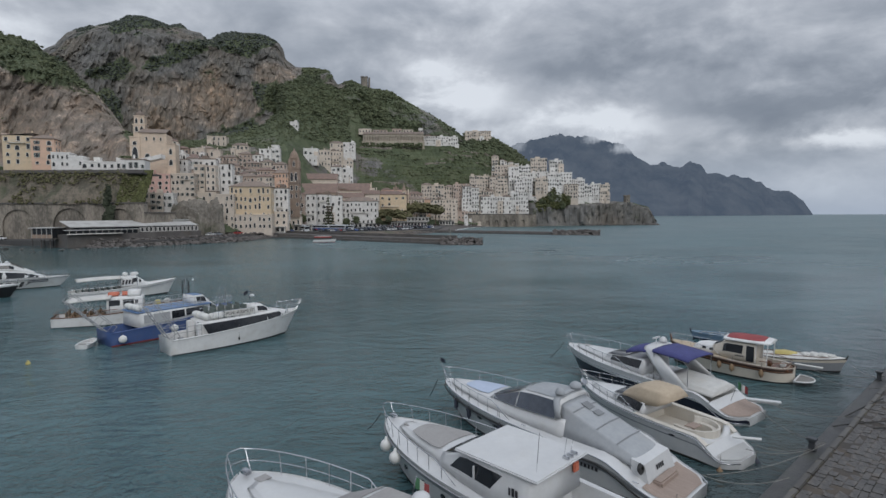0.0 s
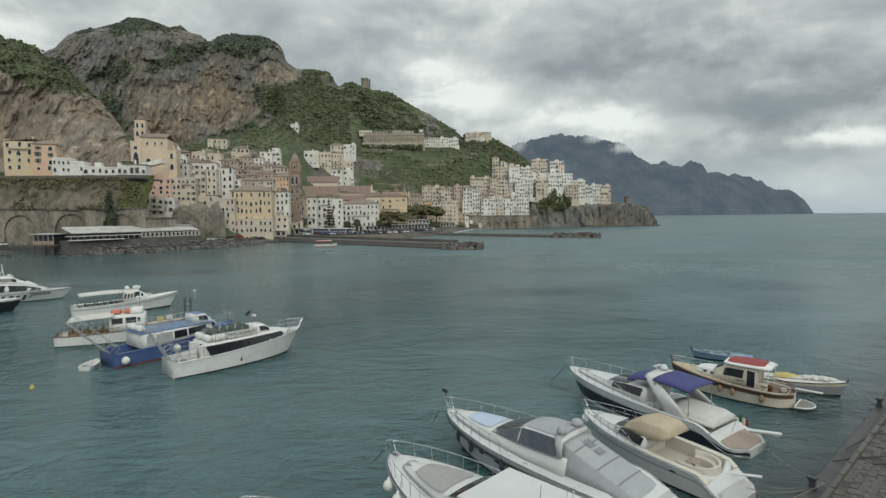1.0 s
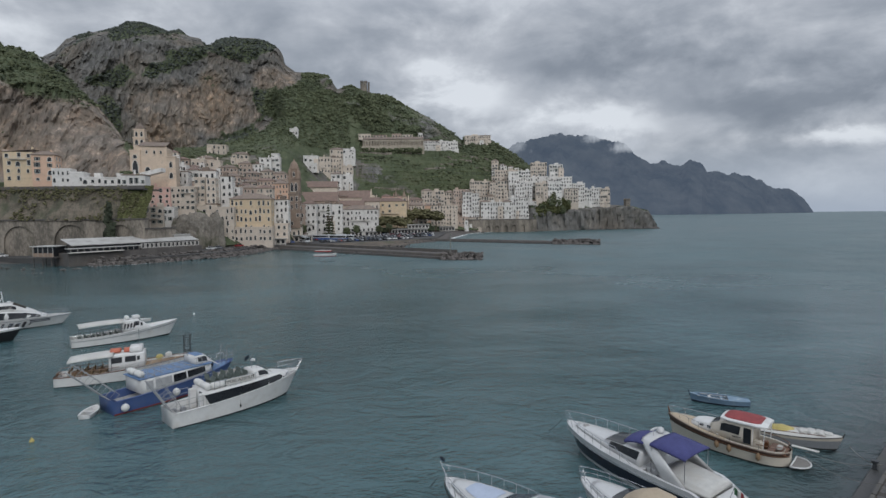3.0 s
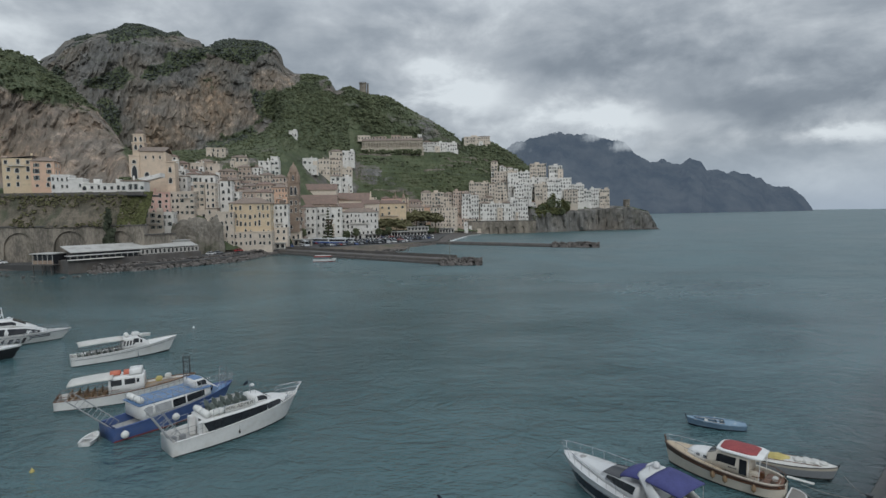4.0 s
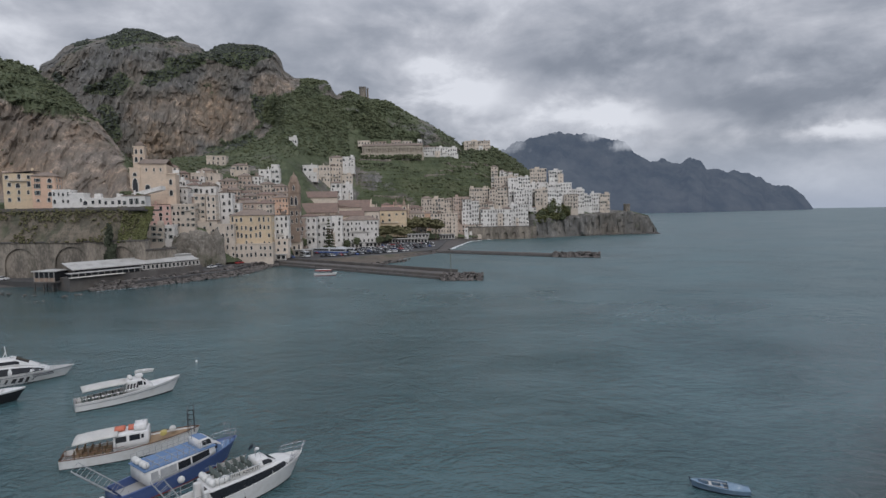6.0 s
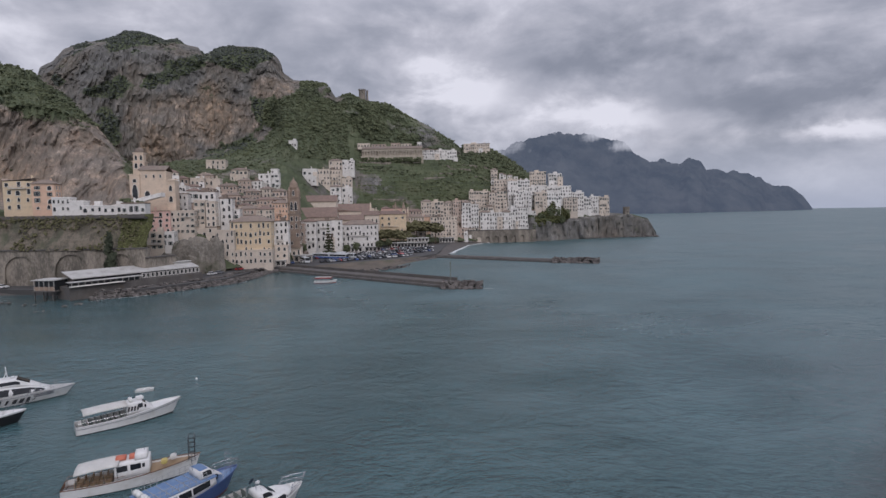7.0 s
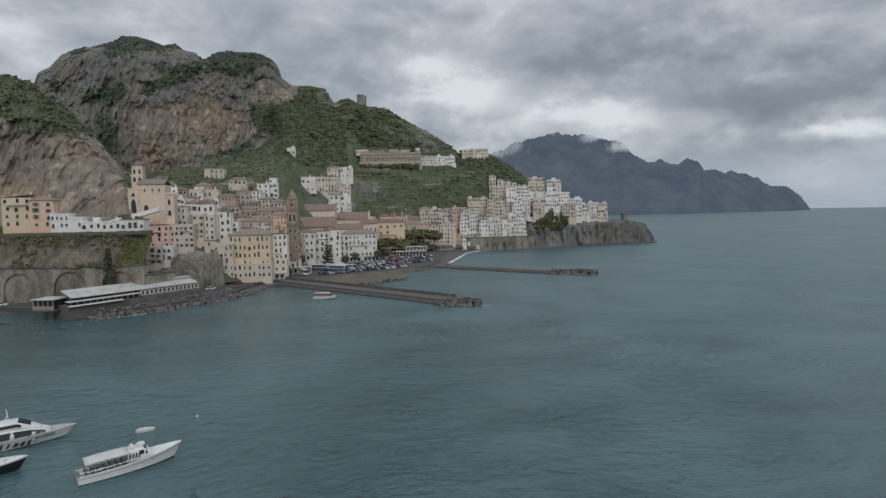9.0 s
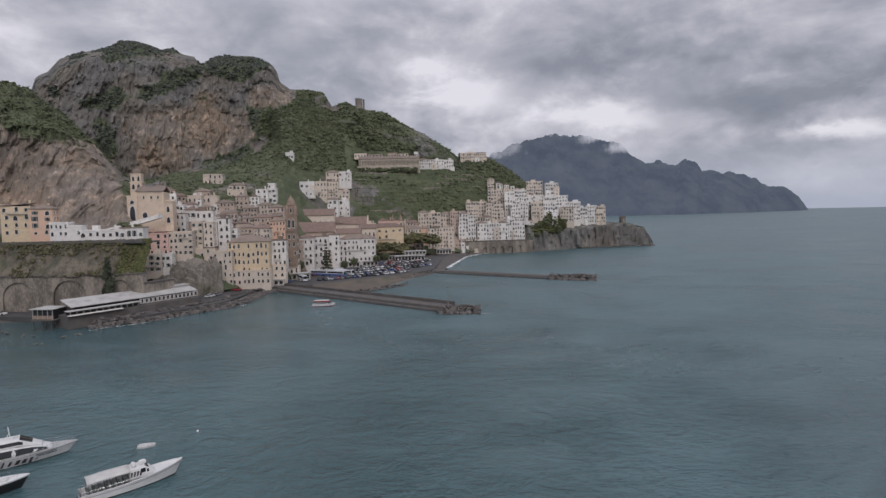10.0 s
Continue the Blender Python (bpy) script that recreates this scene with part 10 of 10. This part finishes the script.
def white_ferry():
    b = Boat("passenger_ferry", pose(-22.1, 42.9, 0, 0, 0, -44), "white passenger ferry with long dark window band and open upper deck", "ferry", 11.5, 3.4, 1.25, 2.15, 0.82, 0.13, 2.7, 0.34, 1.5)
    b.hull([M_PAINT, M_PAINT, M_RUB, M_RUB], (0.9, 0.07))
    b.rub(M_PAINT, 0.04, -0.04)
    b.deck(0.80, 1.0, M_NONSKID, dz=-0.25, camber=0.03, name="foredeck")
    b.cockpit(0.02, 0.24, 0.55, M_PAINT, M_NONSKID, 0.12)
    cab = Cabin(b, [(2.5, 1.2, 1.6, 2.28, 1.5), (5.5, 1.4, 1.66, 2.34, 1.54), (7.8, 1.62, 1.50, 2.36, 1.36), (9.3, 1.85, 1.14, 2.32, 0.98), (10.3, 2.0, 0.70, 2.12, 0.58)])
    cab.body("saloon", M_PAINT, crown=0.04)
    for sd in (-1, 1):
        cab.side_panel(2.7, 9.5, 0.05, 0.86, sd, M_TINT, "window_band", n=14, lean=-0.5)
    b.deck(0.22, 0.28, M_PAINT, camber=0.02, name="bulkhead_top")
    wh = Cabin(b, [(6.7, 2.3, 1.0, 3.05, 0.85), (7.7, 2.32, 1.0, 3.0, 0.82), (8.6, 2.32, 0.82, 2.4, 0.72)])
    wh.body("wheelhouse", M_PAINT, crown=0.05)
    wh.top_panel(7.75, 8.5, -0.9, 0.9, M_TINT, "windscreen", 0.012)
    for sd in (-1, 1):
        wh.side_panel(7.2, 8.1, 0.3, 0.85, sd, M_TINT, "side_window", lean=-0.1)
    # upper deck rail boards, seats, name boards
    for sd in (-1, 1):
        bm = bmesh.new()
        for y in np.linspace(3.2, 6.7, 9):
            tube(bm, [(sd * 1.3, y, 2.3), (sd * 1.3, y, 2.95)], 0.018, 5)
        tube(bm, [(sd * 1.3, 3.2, 2.95), (sd * 1.3, 6.8, 2.95)], 0.022, 5)
        tube(bm, [(sd * 1.3, 3.2, 2.65), (sd * 1.3, 6.8, 2.65)], 0.016, 5)
        part("upper_rail", bm, M_STEEL, b.ob)
        bm = bmesh.new()
        box(bm, sd * 1.34, 5.4, 2.70, 0.03, 2.5, 0.48, 0.005)
        bd = part("name_board", bm, M_CANVW, b.ob, "white name board with black lettering")
        lt = new("lettering", text_mesh("M.N. AZIMUT", 0.40, M_INK))
        lt.parent = bd
        lt.matrix_basis = pose(sd * 1.36, 5.4, 2.70, 90, 0, 90 * sd)
    seat_rows(b, 3.6, 6.3, 5, 2.30, 1.15, M_SEATD)
    raft_canister(b, 0.7, 2.75, 2.62)
    raft_canister(b, -0.65, 2.75, 2.62)
    raft_canister(b, 1.05, 3.6, 2.62, True)
    bm = bmesh.new()
    tube(bm, [(0, 7.0, 3.0), (0, 6.9, 4.3)], 0.035, 6)
    tube(bm, [(-0.35, 6.95, 3.7), (0.35, 6.95, 3.7)], 0.025, 5)
    for x in (-0.5, 0.55):
        tube(bm, [(x, 7.2, 3.0), (x, 7.1, 4.1)], 0.012, 4)
    m = part("mast", bm, M_STEEL, b.ob)
    dome(b, 0.1, 7.1, 3.7, 0.2, m)
    bm = bmesh.new()
    for i in range(4):
        box(bm, -0.05 + 0.02 * (i % 2), 6.75 - i * 0.1, 4.1 - i * 0.06, 0.012, 0.1, 0.28)
    part("pennant", bm, M_NAVYH, m)
    b.rail(0.84, 0.995, 0.75, 5, 0.05, 0.024, True, 0.5)
    gangway_frame(b, 0.3, 0.9, 3.3, 60, M_GREYP)
    for x in (-1.0, 1.0):
        bm = bmesh.new()
        box(bm, x, 2.3, 1.35, 0.5, 0.5, 1.6, 0.05)
        part("deck_locker", bm, M_PAINT, b.ob)
    for x, y in ((-0.6, 0.7), (0.6, 0.7), (0.6, 1.4), (-0.6, 1.4)):
        bm = bmesh.new()
        box(bm, x, y, 0.75, 0.4, 0.4, 0.4, 0.05)
        part("deck_gear", bm, M_GREYB, b.ob)
    for sd in (-1, 1):
        bm = bmesh.new()
        for h in (0.45, 0.85):
            tube(bm, [b.edge(q, sd, 0.08, h) for q in (0.02, 0.10, 0.19)], 0.022, 5)
        for q in (0.02, 0.10, 0.19):
            tube(bm, [b.edge(q, sd, 0.08, 0), b.edge(q, sd, 0.08, 0.85)], 0.02, 5)
        part("stern_rail", bm, M_GREYP, b.ob)
    # thin dark slab in place of the shade inside an open doorway
    bm = bmesh.new()
    box(bm, 0.25, 2.50, 1.35, 0.62, 0.04, 1.5, 0.01)
    part("door", bm, M_TINT, b.ob, "dark open doorway")
    b.fender(0.45, 1, M_RUB, 0.2, 0.08, -0.6)


white_ferry()


def blue_ferry():
    b = Boat("excursion_boat", pose(-28.6, 45.7, 0, 0, 0, -36.5), "royal-blue excursion boat with light-blue upper deck and white cabin", "ferry", 11.6, 3.5, 1.2, 2.05, 0.84, 0.12, 2.5, 0.40, 1.5)
    b.hull([M_BLUEH, M_BLUEH, M_REDP, M_REDP], (0.85, 0.10))
    b.rub(M_BLUEH, 0.05, -0.05)
    b.deck(0.72, 1.0, M_LBLUE, dz=-0.2, camber=0.03, name="foredeck")
    b.cockpit(0.02, 0.26, 0.55, M_BLUEH, M_NONSKID, 0.12)
    cab = Cabin(b, [(2.2, 1.2, 1.62, 2.42, 1.54), (5.5, 1.35, 1.70, 2.46, 1.58), (7.6, 1.58, 1.56, 2.48, 1.42), (8.6, 1.7, 1.36, 2.46, 1.2)])
    cab.body("cabin", M_PAINT, crown=0.03)
    for sd in (-1, 1):
        for y0, y1 in ((2.5, 3.1), (3.3, 4.7), (4.85, 6.0), (6.15, 7.9)):
            cab.side_panel(y0, y1, 0.28, 0.86, sd, M_TINT if y0 > 4 else M_GREYP, "window")
    bm = bmesh.new()
    box(bm, 0, 5.3, 2.50, 3.05, 6.6, 0.08, 0.02)
    part("upper_deck", bm, M_LBLUE, b.ob, "light blue upper deck")
    for sd in (-1, 1):
        bm = bmesh.new()
        for y in np.linspace(2.2, 7.6, 11):
            tube(bm, [(sd * 1.46, y, 2.5), (sd * 1.46, y, 3.25)], 0.02, 5)
        for z in (2.85, 3.25):
            tube(bm, [(sd * 1.46, 2.2, z), (sd * 1.46, 7.6, z)], 0.022, 5)
        part("upper_rail", bm, M_GREYP, b.ob)
    for i in range(7):
        bm = bmesh.new()
        box(bm, 0, 2.5 + i * 0.85, 2.56, 2.9, 0.05, 0.05, 0.01)
        part("deck_rib", bm, M_GREYP, b.ob)
    wh = Cabin(b, [(7.2, 2.5, 1.05, 3.3, 0.95), (8.2, 2.45, 1.05, 3.28, 0.9), (8.9, 2.4, 0.9, 2.6, 0.8), (9.6, 2.0, 0.7, 2.1, 0.6)])
    wh.body("wheelhouse", M_PAINT, crown=0.06)
    wh.top_panel(8.25, 8.85, -0.9, 0.9, M_TINT, "windscreen", 0.012)
    wh.top_panel(7.25, 8.1, -0.9, 0.9, M_LBLUE, "roof_panel", 0.012)
    for sd in (-1, 1):
        wh.side_panel(7.5, 8.4, 0.3, 0.85, sd, M_TINT, "side_window", lean=-0.1)
    bm = bmesh.new()
    lathe(bm, [(0.3, 0), (0.3, 0.02), (0.22, 0.03), (0.05, 0.03)], 14)
    part("emblem", bm, M_NAVYH, b.ob, at=pose(0.97, 8.75, 2.2, 0, 90, 20))
    raft_canister(b, 0.6, 2.4, 2.82)
    raft_canister(b, -0.75, 2.4, 2.82)
    bm = bmesh.new()
    for x in (-0.55, 0.55):
        tube(bm, [(x, 10.6, 1.7), (x, 10.7, 3.6)], 0.035, 6)
    for z in (2.6, 3.1, 3.6):
        tube(bm, [(-0.55, 10.65, z), (0.55, 10.65, z)], 0.03, 6)
    part("bow_gantry", bm, M_STEEL, b.ob)
    bm = bmesh.new()
    tube(bm, [(0, 7.0, 3.3), (0, 7.0, 5.0)], 0.03, 6)
    tube(bm, [(-0.4, 7.0, 4.3), (0.4, 7.0, 4.3)], 0.02, 5)
    part("mast", bm, M_STEEL, b.ob)
    b.rail(0.8, 0.99, 0.7, 4, 0.06, 0.022, True, 0.2)
    gangway_frame(b, 0.3, 0.9, 4.3, 46, M_GREYP)
    b.fender(0.06, 1, M_FEND, 0.5, 0.16, -0.1, ball=True)
    b.fender(0.42, 1, M_FEND, 0.5, 0.16, -0.1, ball=True)


blue_ferry()


def canopy_boat():
    b = Boat("tour_boat", pose(-38.2, 53.2, 0, 0, 0, -66), "white wooden tour boat with white canopy and orange life rafts", "ferry", 12.4, 3.3, 1.0, 1.9, 0.7, 0.06, 2.0, 0.45, 1.9)
    b.hull([M_WOOD, M_PAINT, M_RUB, M_RUB], (0.95, 0.06))
    b.rub(M_WOOD, 0.05, -0.03)
    b.deck(0.60, 1.0, M_PLANK, dz=-0.25, camber=0.03, name="foredeck")
    b.cockpit(0.02, 0.58, 0.5, M_PAINT, M_TEAKG, 0.14)
    cab = Cabin(b, [(4.6, 1.0, 1.3, 2.6, 1.15), (7.4, 1.15, 1.3, 2.65, 1.1), (7.7, 1.2, 1.2, 2.6, 1.0)])
    cab.body("deckhouse", M_PAINT, crown=0.05)
    for sd in (-1, 1):
        for y0 in (4.8, 6.0):
            cab.side_panel(y0, y0 + 0.95, 0.5, 0.85, sd, M_TINT, "window")
        cab.side_panel(7.05, 7.3, 0.55, 0.8, sd, M_TINT, "window")
    wh = Cabin(b, [(6.4, 2.65, 0.95, 3.2, 0.85), (7.5, 2.65, 0.95, 3.2, 0.8)])
    wh.body("wheelhouse", M_PAINT, crown=0.05)
    for y in (5.1, 6.3):
        raft = Cabin(b, [(y - 0.45, 2.72, 0.5, 3.0, 0.42), (y + 0.45, 2.72, 0.5, 3.0, 0.42)])
        raft.body("life_raft", M_ORANGE, "orange life raft", crown=0.1)
    canopy(b, 1.2, 5.0, 1.4, 2.35, 2.6, M_CANVW, "awning", label="white canvas awning", hoops=4, base=0.9)
    seat_rows(b, 1.4, 4.0, 5, 0.5, 1.2, M_PLANK)
    bm = bmesh.new()
    tube(bm, [b.edge(s, 1, 0.04, 0.35) for s in (0.45, 0.3, 0.15, 0.02)] + [b.edge(s, -1, 0.04, 0.35) for s in (0.02, 0.15, 0.3, 0.45)], 0.03, 6)
    part("stern_rail", bm, M_WOOD, b.ob)
    bm = bmesh.new()
    for x in (-0.7, 0.7):
        for y in (11.3, 11.9):
            tube(bm, [(x, y, 1.5), (x, y, 3.9)], 0.04, 5)
    for z in (1.9, 2.4, 2.9, 3.4, 3.9):
        tube(bm, [(-0.7, 11.3, z), (0.7, 11.3, z), (0.7, 11.9, z), (-0.7, 11.9, z)], 0.035, 5, True)
    part("bow_gantry", bm, M_IRON, b.ob, "dark steel boarding cage")
    bm = bmesh.new()
    tube(bm, [(0, 7.2, 3.2), (0, 7.2, 4.8)], 0.03, 6)
    part("mast", bm, M_STEEL, b.ob)
    for x, y in ((0.4, 9.0), (-0.4, 9.8)):
        bm = bmesh.new()
        box(bm, x, y, 1.85, 0.9, 0.6, 0.4, 0.1)
        part("deck_gear", bm, M_YELLOW if x > 0 else M_CANVW, b.ob)


canopy_boat()


def seat_boat():
    b = Boat("tour_boat", pose(-47.3, 68.4, 0, 0, 0, -51), "white tour boat with long white canopy over rows of seats", "ferry", 12.3, 3.3, 1.15, 2.05, 0.8, 0.10, 2.3, 0.4, 2.0)
    b.hull([M_PAINT, M_PAINT, M_RUB, M_REDP], (0.9, 0.09))
    b.rub(M_GREYB, 0.04, -0.32, name="lower_rub_rail")
    b.rub(M_PAINT, 0.05, -0.04)
    b.deck(0.56, 1.0, M_PAINT, dz=-0.12, camber=0.03, name="foredeck")
    b.cockpit(0.02, 0.56, 0.55, M_PAINT, M_NONSKID, 0.12)
    wh = Cabin(b, [(5.6, 1.15, 1.3, 2.7, 1.1), (7.4, 1.25, 1.3, 2.75, 1.05), (8.0, 1.35, 1.15, 2.3, 1.0), (8.8, 1.5, 0.9, 1.62, 0.8)])
    wh.body("wheelhouse", M_PAINT, crown=0.06)
    wh.top_panel(7.5, 7.95, -0.9, 0.9, M_TINT, "windscreen", 0.012)
    for sd in (-1, 1):
        wh.side_panel(6.9, 7.5, 0.5, 0.85, sd, M_TINT, "side_window")
        wh.side_panel(7.65, 7.9, 0.5, 0.85, sd, M_TINT, "side_window")
        bm = bmesh.new()
        for i in range(4):
            loft(bm, [[(0, i * 0.36, 0), (0, i * 0.36 + 0.2, 0), (0, i * 0.36 + 0.35, 0.6), (0, i * 0.36 + 0.12, 0.6)], [(0.012, i * 0.36, 0), (0.012, i * 0.36 + 0.2, 0), (0.012, i * 0.36 + 0.35, 0.6), (0.012, i * 0.36 + 0.12, 0.6)]])
        part("emblem", bm, M_INK, b.ob, at=pose(sd * 1.27, 5.65, 1.75, 0, sd * -6, 0))
    bm = bmesh.new()
    box(bm, 0, 7.3, 3.0, 0.9, 0.9, 0.4, 0.1)
    part("roof_locker", bm, M_PAINT, b.ob)
    raft_canister(b, 0.2, 6.2, 3.0)
    canopy(b, 0.8, 5.7, 1.4, 2.5, 2.6, M_CANVW, "awning", label="long white awning", hoops=5, base=1.1)
    seat_rows(b, 1.0, 5.2, 7, 0.55, 1.3, M_SEATD)
    bm = bmesh.new()
    tube(bm, [b.edge(s, 1, 0.06, 0.4) for s in (0.56, 0.4, 0.2, 0.02)] + [b.edge(s, -1, 0.06, 0.4) for s in (0.02, 0.2, 0.4, 0.56)], 0.025, 6)
    part("side_rail", bm, M_STEEL, b.ob)


seat_boat()


def fast_ferry():
    b = Boat("fast_ferry", pose(-74.4, 73.6, 0, 0, 0, -56), "white fast ferry with dark window bands and stylised side lettering", "ferry", 19.5, 4.6, 1.35, 1.55, 0.92, 0.08, 2.6, 0.4)
    b.hull([M_PAINT, M_PAINT, M_RUB, M_RUB], (0.9, 0.06))
    b.rub(M_GREYB, 0.05, -0.10)
    b.deck(0.0, 1.0, M_NONSKID, camber=0.03)
    cab = Cabin(b, [(1.5, 1.3, 2.1, 2.75, 1.9), (11.8, 1.4, 2.1, 2.75, 1.85), (14.2, 1.46, 1.8, 2.45, 1.45), (16.4, 1.5, 1.25, 1.66, 1.0)])
    cab.body("saloon", M_PAINT, crown=0.04)
    for sd in (-1, 1):
        cab.side_panel(2.0, 15.7, 0.18, 0.88, sd, M_TINT, "window_band", n=16)
    wh = Cabin(b, [(8.0, 2.7, 1.55, 3.2, 1.4), (9.6, 2.7, 1.55, 3.75, 1.35), (12.4, 2.7, 1.5, 3.75, 1.25), (14.3, 2.45, 1.2, 2.75, 1.0), (15.2, 2.1, 0.9, 2.3, 0.75)])
    wh.body("wheelhouse", M_PAINT, crown=0.06)
    wh.top_panel(12.5, 14.0, -0.92, 0.92, M_TINT, "windscreen", 0.015)
    for sd in (-1, 1):
        wh.side_panel(9.8, 12.9, 0.35, 0.8, sd, M_TINT, "side_window")
    seat_rows(b, 3.0, 7.4, 6, 2.77, 1.7, M_GREYB)
    bm = bmesh.new()
    tube(bm, [(0, 11.4, 3.75), (0, 11.2, 5.6)], 0.06, 6)
    tube(bm, [(-0.6, 11.25, 4.7), (0.6, 11.25, 4.7)], 0.035, 6)
    tube(bm, [(-0.35, 10.8, 3.75), (0, 11.3, 4.7), (0.35, 10.8, 3.75)], 0.05, 6)
    m = part("mast", bm, M_PAINT, b.ob)
    dome(b, 0, 12.0, 3.8, 0.3, m)
    for sd in (-1, 1):
        bm = bmesh.new()
        for i, (w, h) in enumerate(((0.55, 0.8), (0.25, 0.85), (0.3, 0.65), (0.5, 0.6), (0.5, 0.6), (0.4, 0.75), (0.2, 0.22))):
            y = 9.4 + i * 0.8
            loft(bm, [[(o, y, -h / 2), (o, y + w, -h / 2), (o, y + w + 0.35, h / 2), (o, y + 0.35, h / 2)] for o in (0, 0.03)])
        part("lettering", bm, M_INK, b.ob, "large black stylised lettering", at=pose(sd * 2.27, 0, 0.78, 0, 4 * sd, 0))
    for sd in (-1, 1):
        for k in range(2):
            bm = bmesh.new()
            for q in (0.74, 0.78, 0.82):
                p0, p1 = b.edge(q, sd, -0.02, -0.30 - 0.22 * k), b.edge(q + 0.045, sd, -0.02, -0.30 - 0.22 * k)
                tube(bm, [p0, p1], 0.05, 4)
            part("stripe", bm, M_NAVYH, b.ob)
    b.rail(0.7, 0.98, 0.7, 5, 0.1, 0.02, True, 0.1)


fast_ferry()


def black_launch():
    b = Boat("motor_yacht", pose(-68.0, 66.6, 0, 0, 0, -59), "white-decked motor yacht with black hull sides", "yacht", 12.8, 3.6, 1.2, 1.7, 0.88, 0.10, 2.3, 0.4)
    b.hull([M_PAINT, M_BLACKH, M_BLACKH, M_RUB], (0.86, 0.2))
    b.deck(0.0, 1.0, M_PAINT, camber=0.08)
    c = Cabin(b, [(1.5, 1.2, 1.5, 2.4, 1.25), (6.0, 1.4, 1.4, 2.4, 1.15), (8.5, 1.5, 1.0, 1.75, 0.8), (10.5, 1.6, 0.5, 1.7, 0.4)])
    c.body("coachroof", M_PAINT)
    c.top_panel(6.1, 8.2, -0.9, 0.9, M_TINT, "windscreen", 0.015)
    for sd in (-1, 1):
        c.side_panel(2.0, 6.5, 0.4, 0.85, sd, M_TINT, "window_band")
    b.rail(0.5, 0.98, 0.55, 6, 0.1, 0.018, False, 0.2)


black_launch()


def dinghy(x, y, rz, length, label):
    b = Boat("dinghy", pose(x, y, 0, 0, 0, rz), label, "dinghy", length, length * 0.5, 0.34, 0.45, 0.8, 0.05, 2.0, 0.5)
    b.hull([M_PAINT, M_PAINT, M_PAINT], (0.8, 0.2), deep=0.12)
    b.cockpit(0.04, 0.86, 0.08, M_PAINT, M_NONSKID, 0.09)
    b.deck(0.86, 1.0, M_PAINT, camber=0.02)
    bm = bmesh.new()
    box(bm, 0, length * 0.45, 0.3, length * 0.42, 0.2, 0.04, 0.01)
    part("thwart", bm, M_PAINT, b.ob)
    b.rub(M_FEND, 0.035, -0.02)


dinghy(-29.6, 44.3, 8, 2.2, "small white dinghy floating beside the blue boat")
dinghy(-48.7, 84.3, -75, 2.6, "small white dinghy adrift by a mooring")


def buoy(x, y, material, r, label):
    ob = thing("buoy", pose(x, y, 0) @ Matrix.Scale(0.55, 4), label, "buoy")
    bm = bmesh.new()
    lathe(bm, [(0.05, -0.3), (r, -0.15), (r, 0.15), (r * 0.45, 0.35), (0.05, 0.55)], 12)
    part("float", bm, material, ob, smooth=True)
    bm = bmesh.new()
    tube(bm, [(0.1 * math.cos(a), 0, 0.6 + 0.1 * math.sin(a)) for a in [k * math.pi / 4 for k in range(8)]], 0.02, 5, True)
    part("ring", bm, M_STEEL, ob)


buoy(-30.6, 40.1, M_YELLOW, 0.3, "yellow mooring buoy on the water")
buoy(-42.0, 90.4, M_FEND, 0.3, "small white mooring buoy on the water")


def red_tender():
    b = Boat("water_taxi", pose(-51.3, 213.0, 0, 0, 0, -90), "white water taxi with red canopy beside the breakwater", "boat", 9.0, 2.8, 0.9, 1.3, 0.85, 0.08)
    b.hull([M_PAINT, M_PAINT, M_REDP], (0.8, 0.2))
    b.deck(0.7, 1.0, M_PAINT)
    b.cockpit(0.02, 0.7, 0.45, M_PAINT, M_NONSKID, 0.1)
    canopy(b, 0.6, 6.8, 1.25, 2.2, 2.2, M_CANVW, "canopy", label="white canopy with red edge", hoops=4, base=0.9)
    bm = bmesh.new()
    for sd in (-1, 1):
        box(bm, sd * 1.3, 3.7, 2.05, 0.06, 6.4, 0.55)
    part("canopy_edge", bm, M_REDP, b.ob)
    c = Cabin(b, [(6.4, 1.0, 1.1, 1.9, 0.9), (7.2, 1.1, 0.9, 1.3, 0.7)])
    c.body("screen", M_TINT)


red_tender()
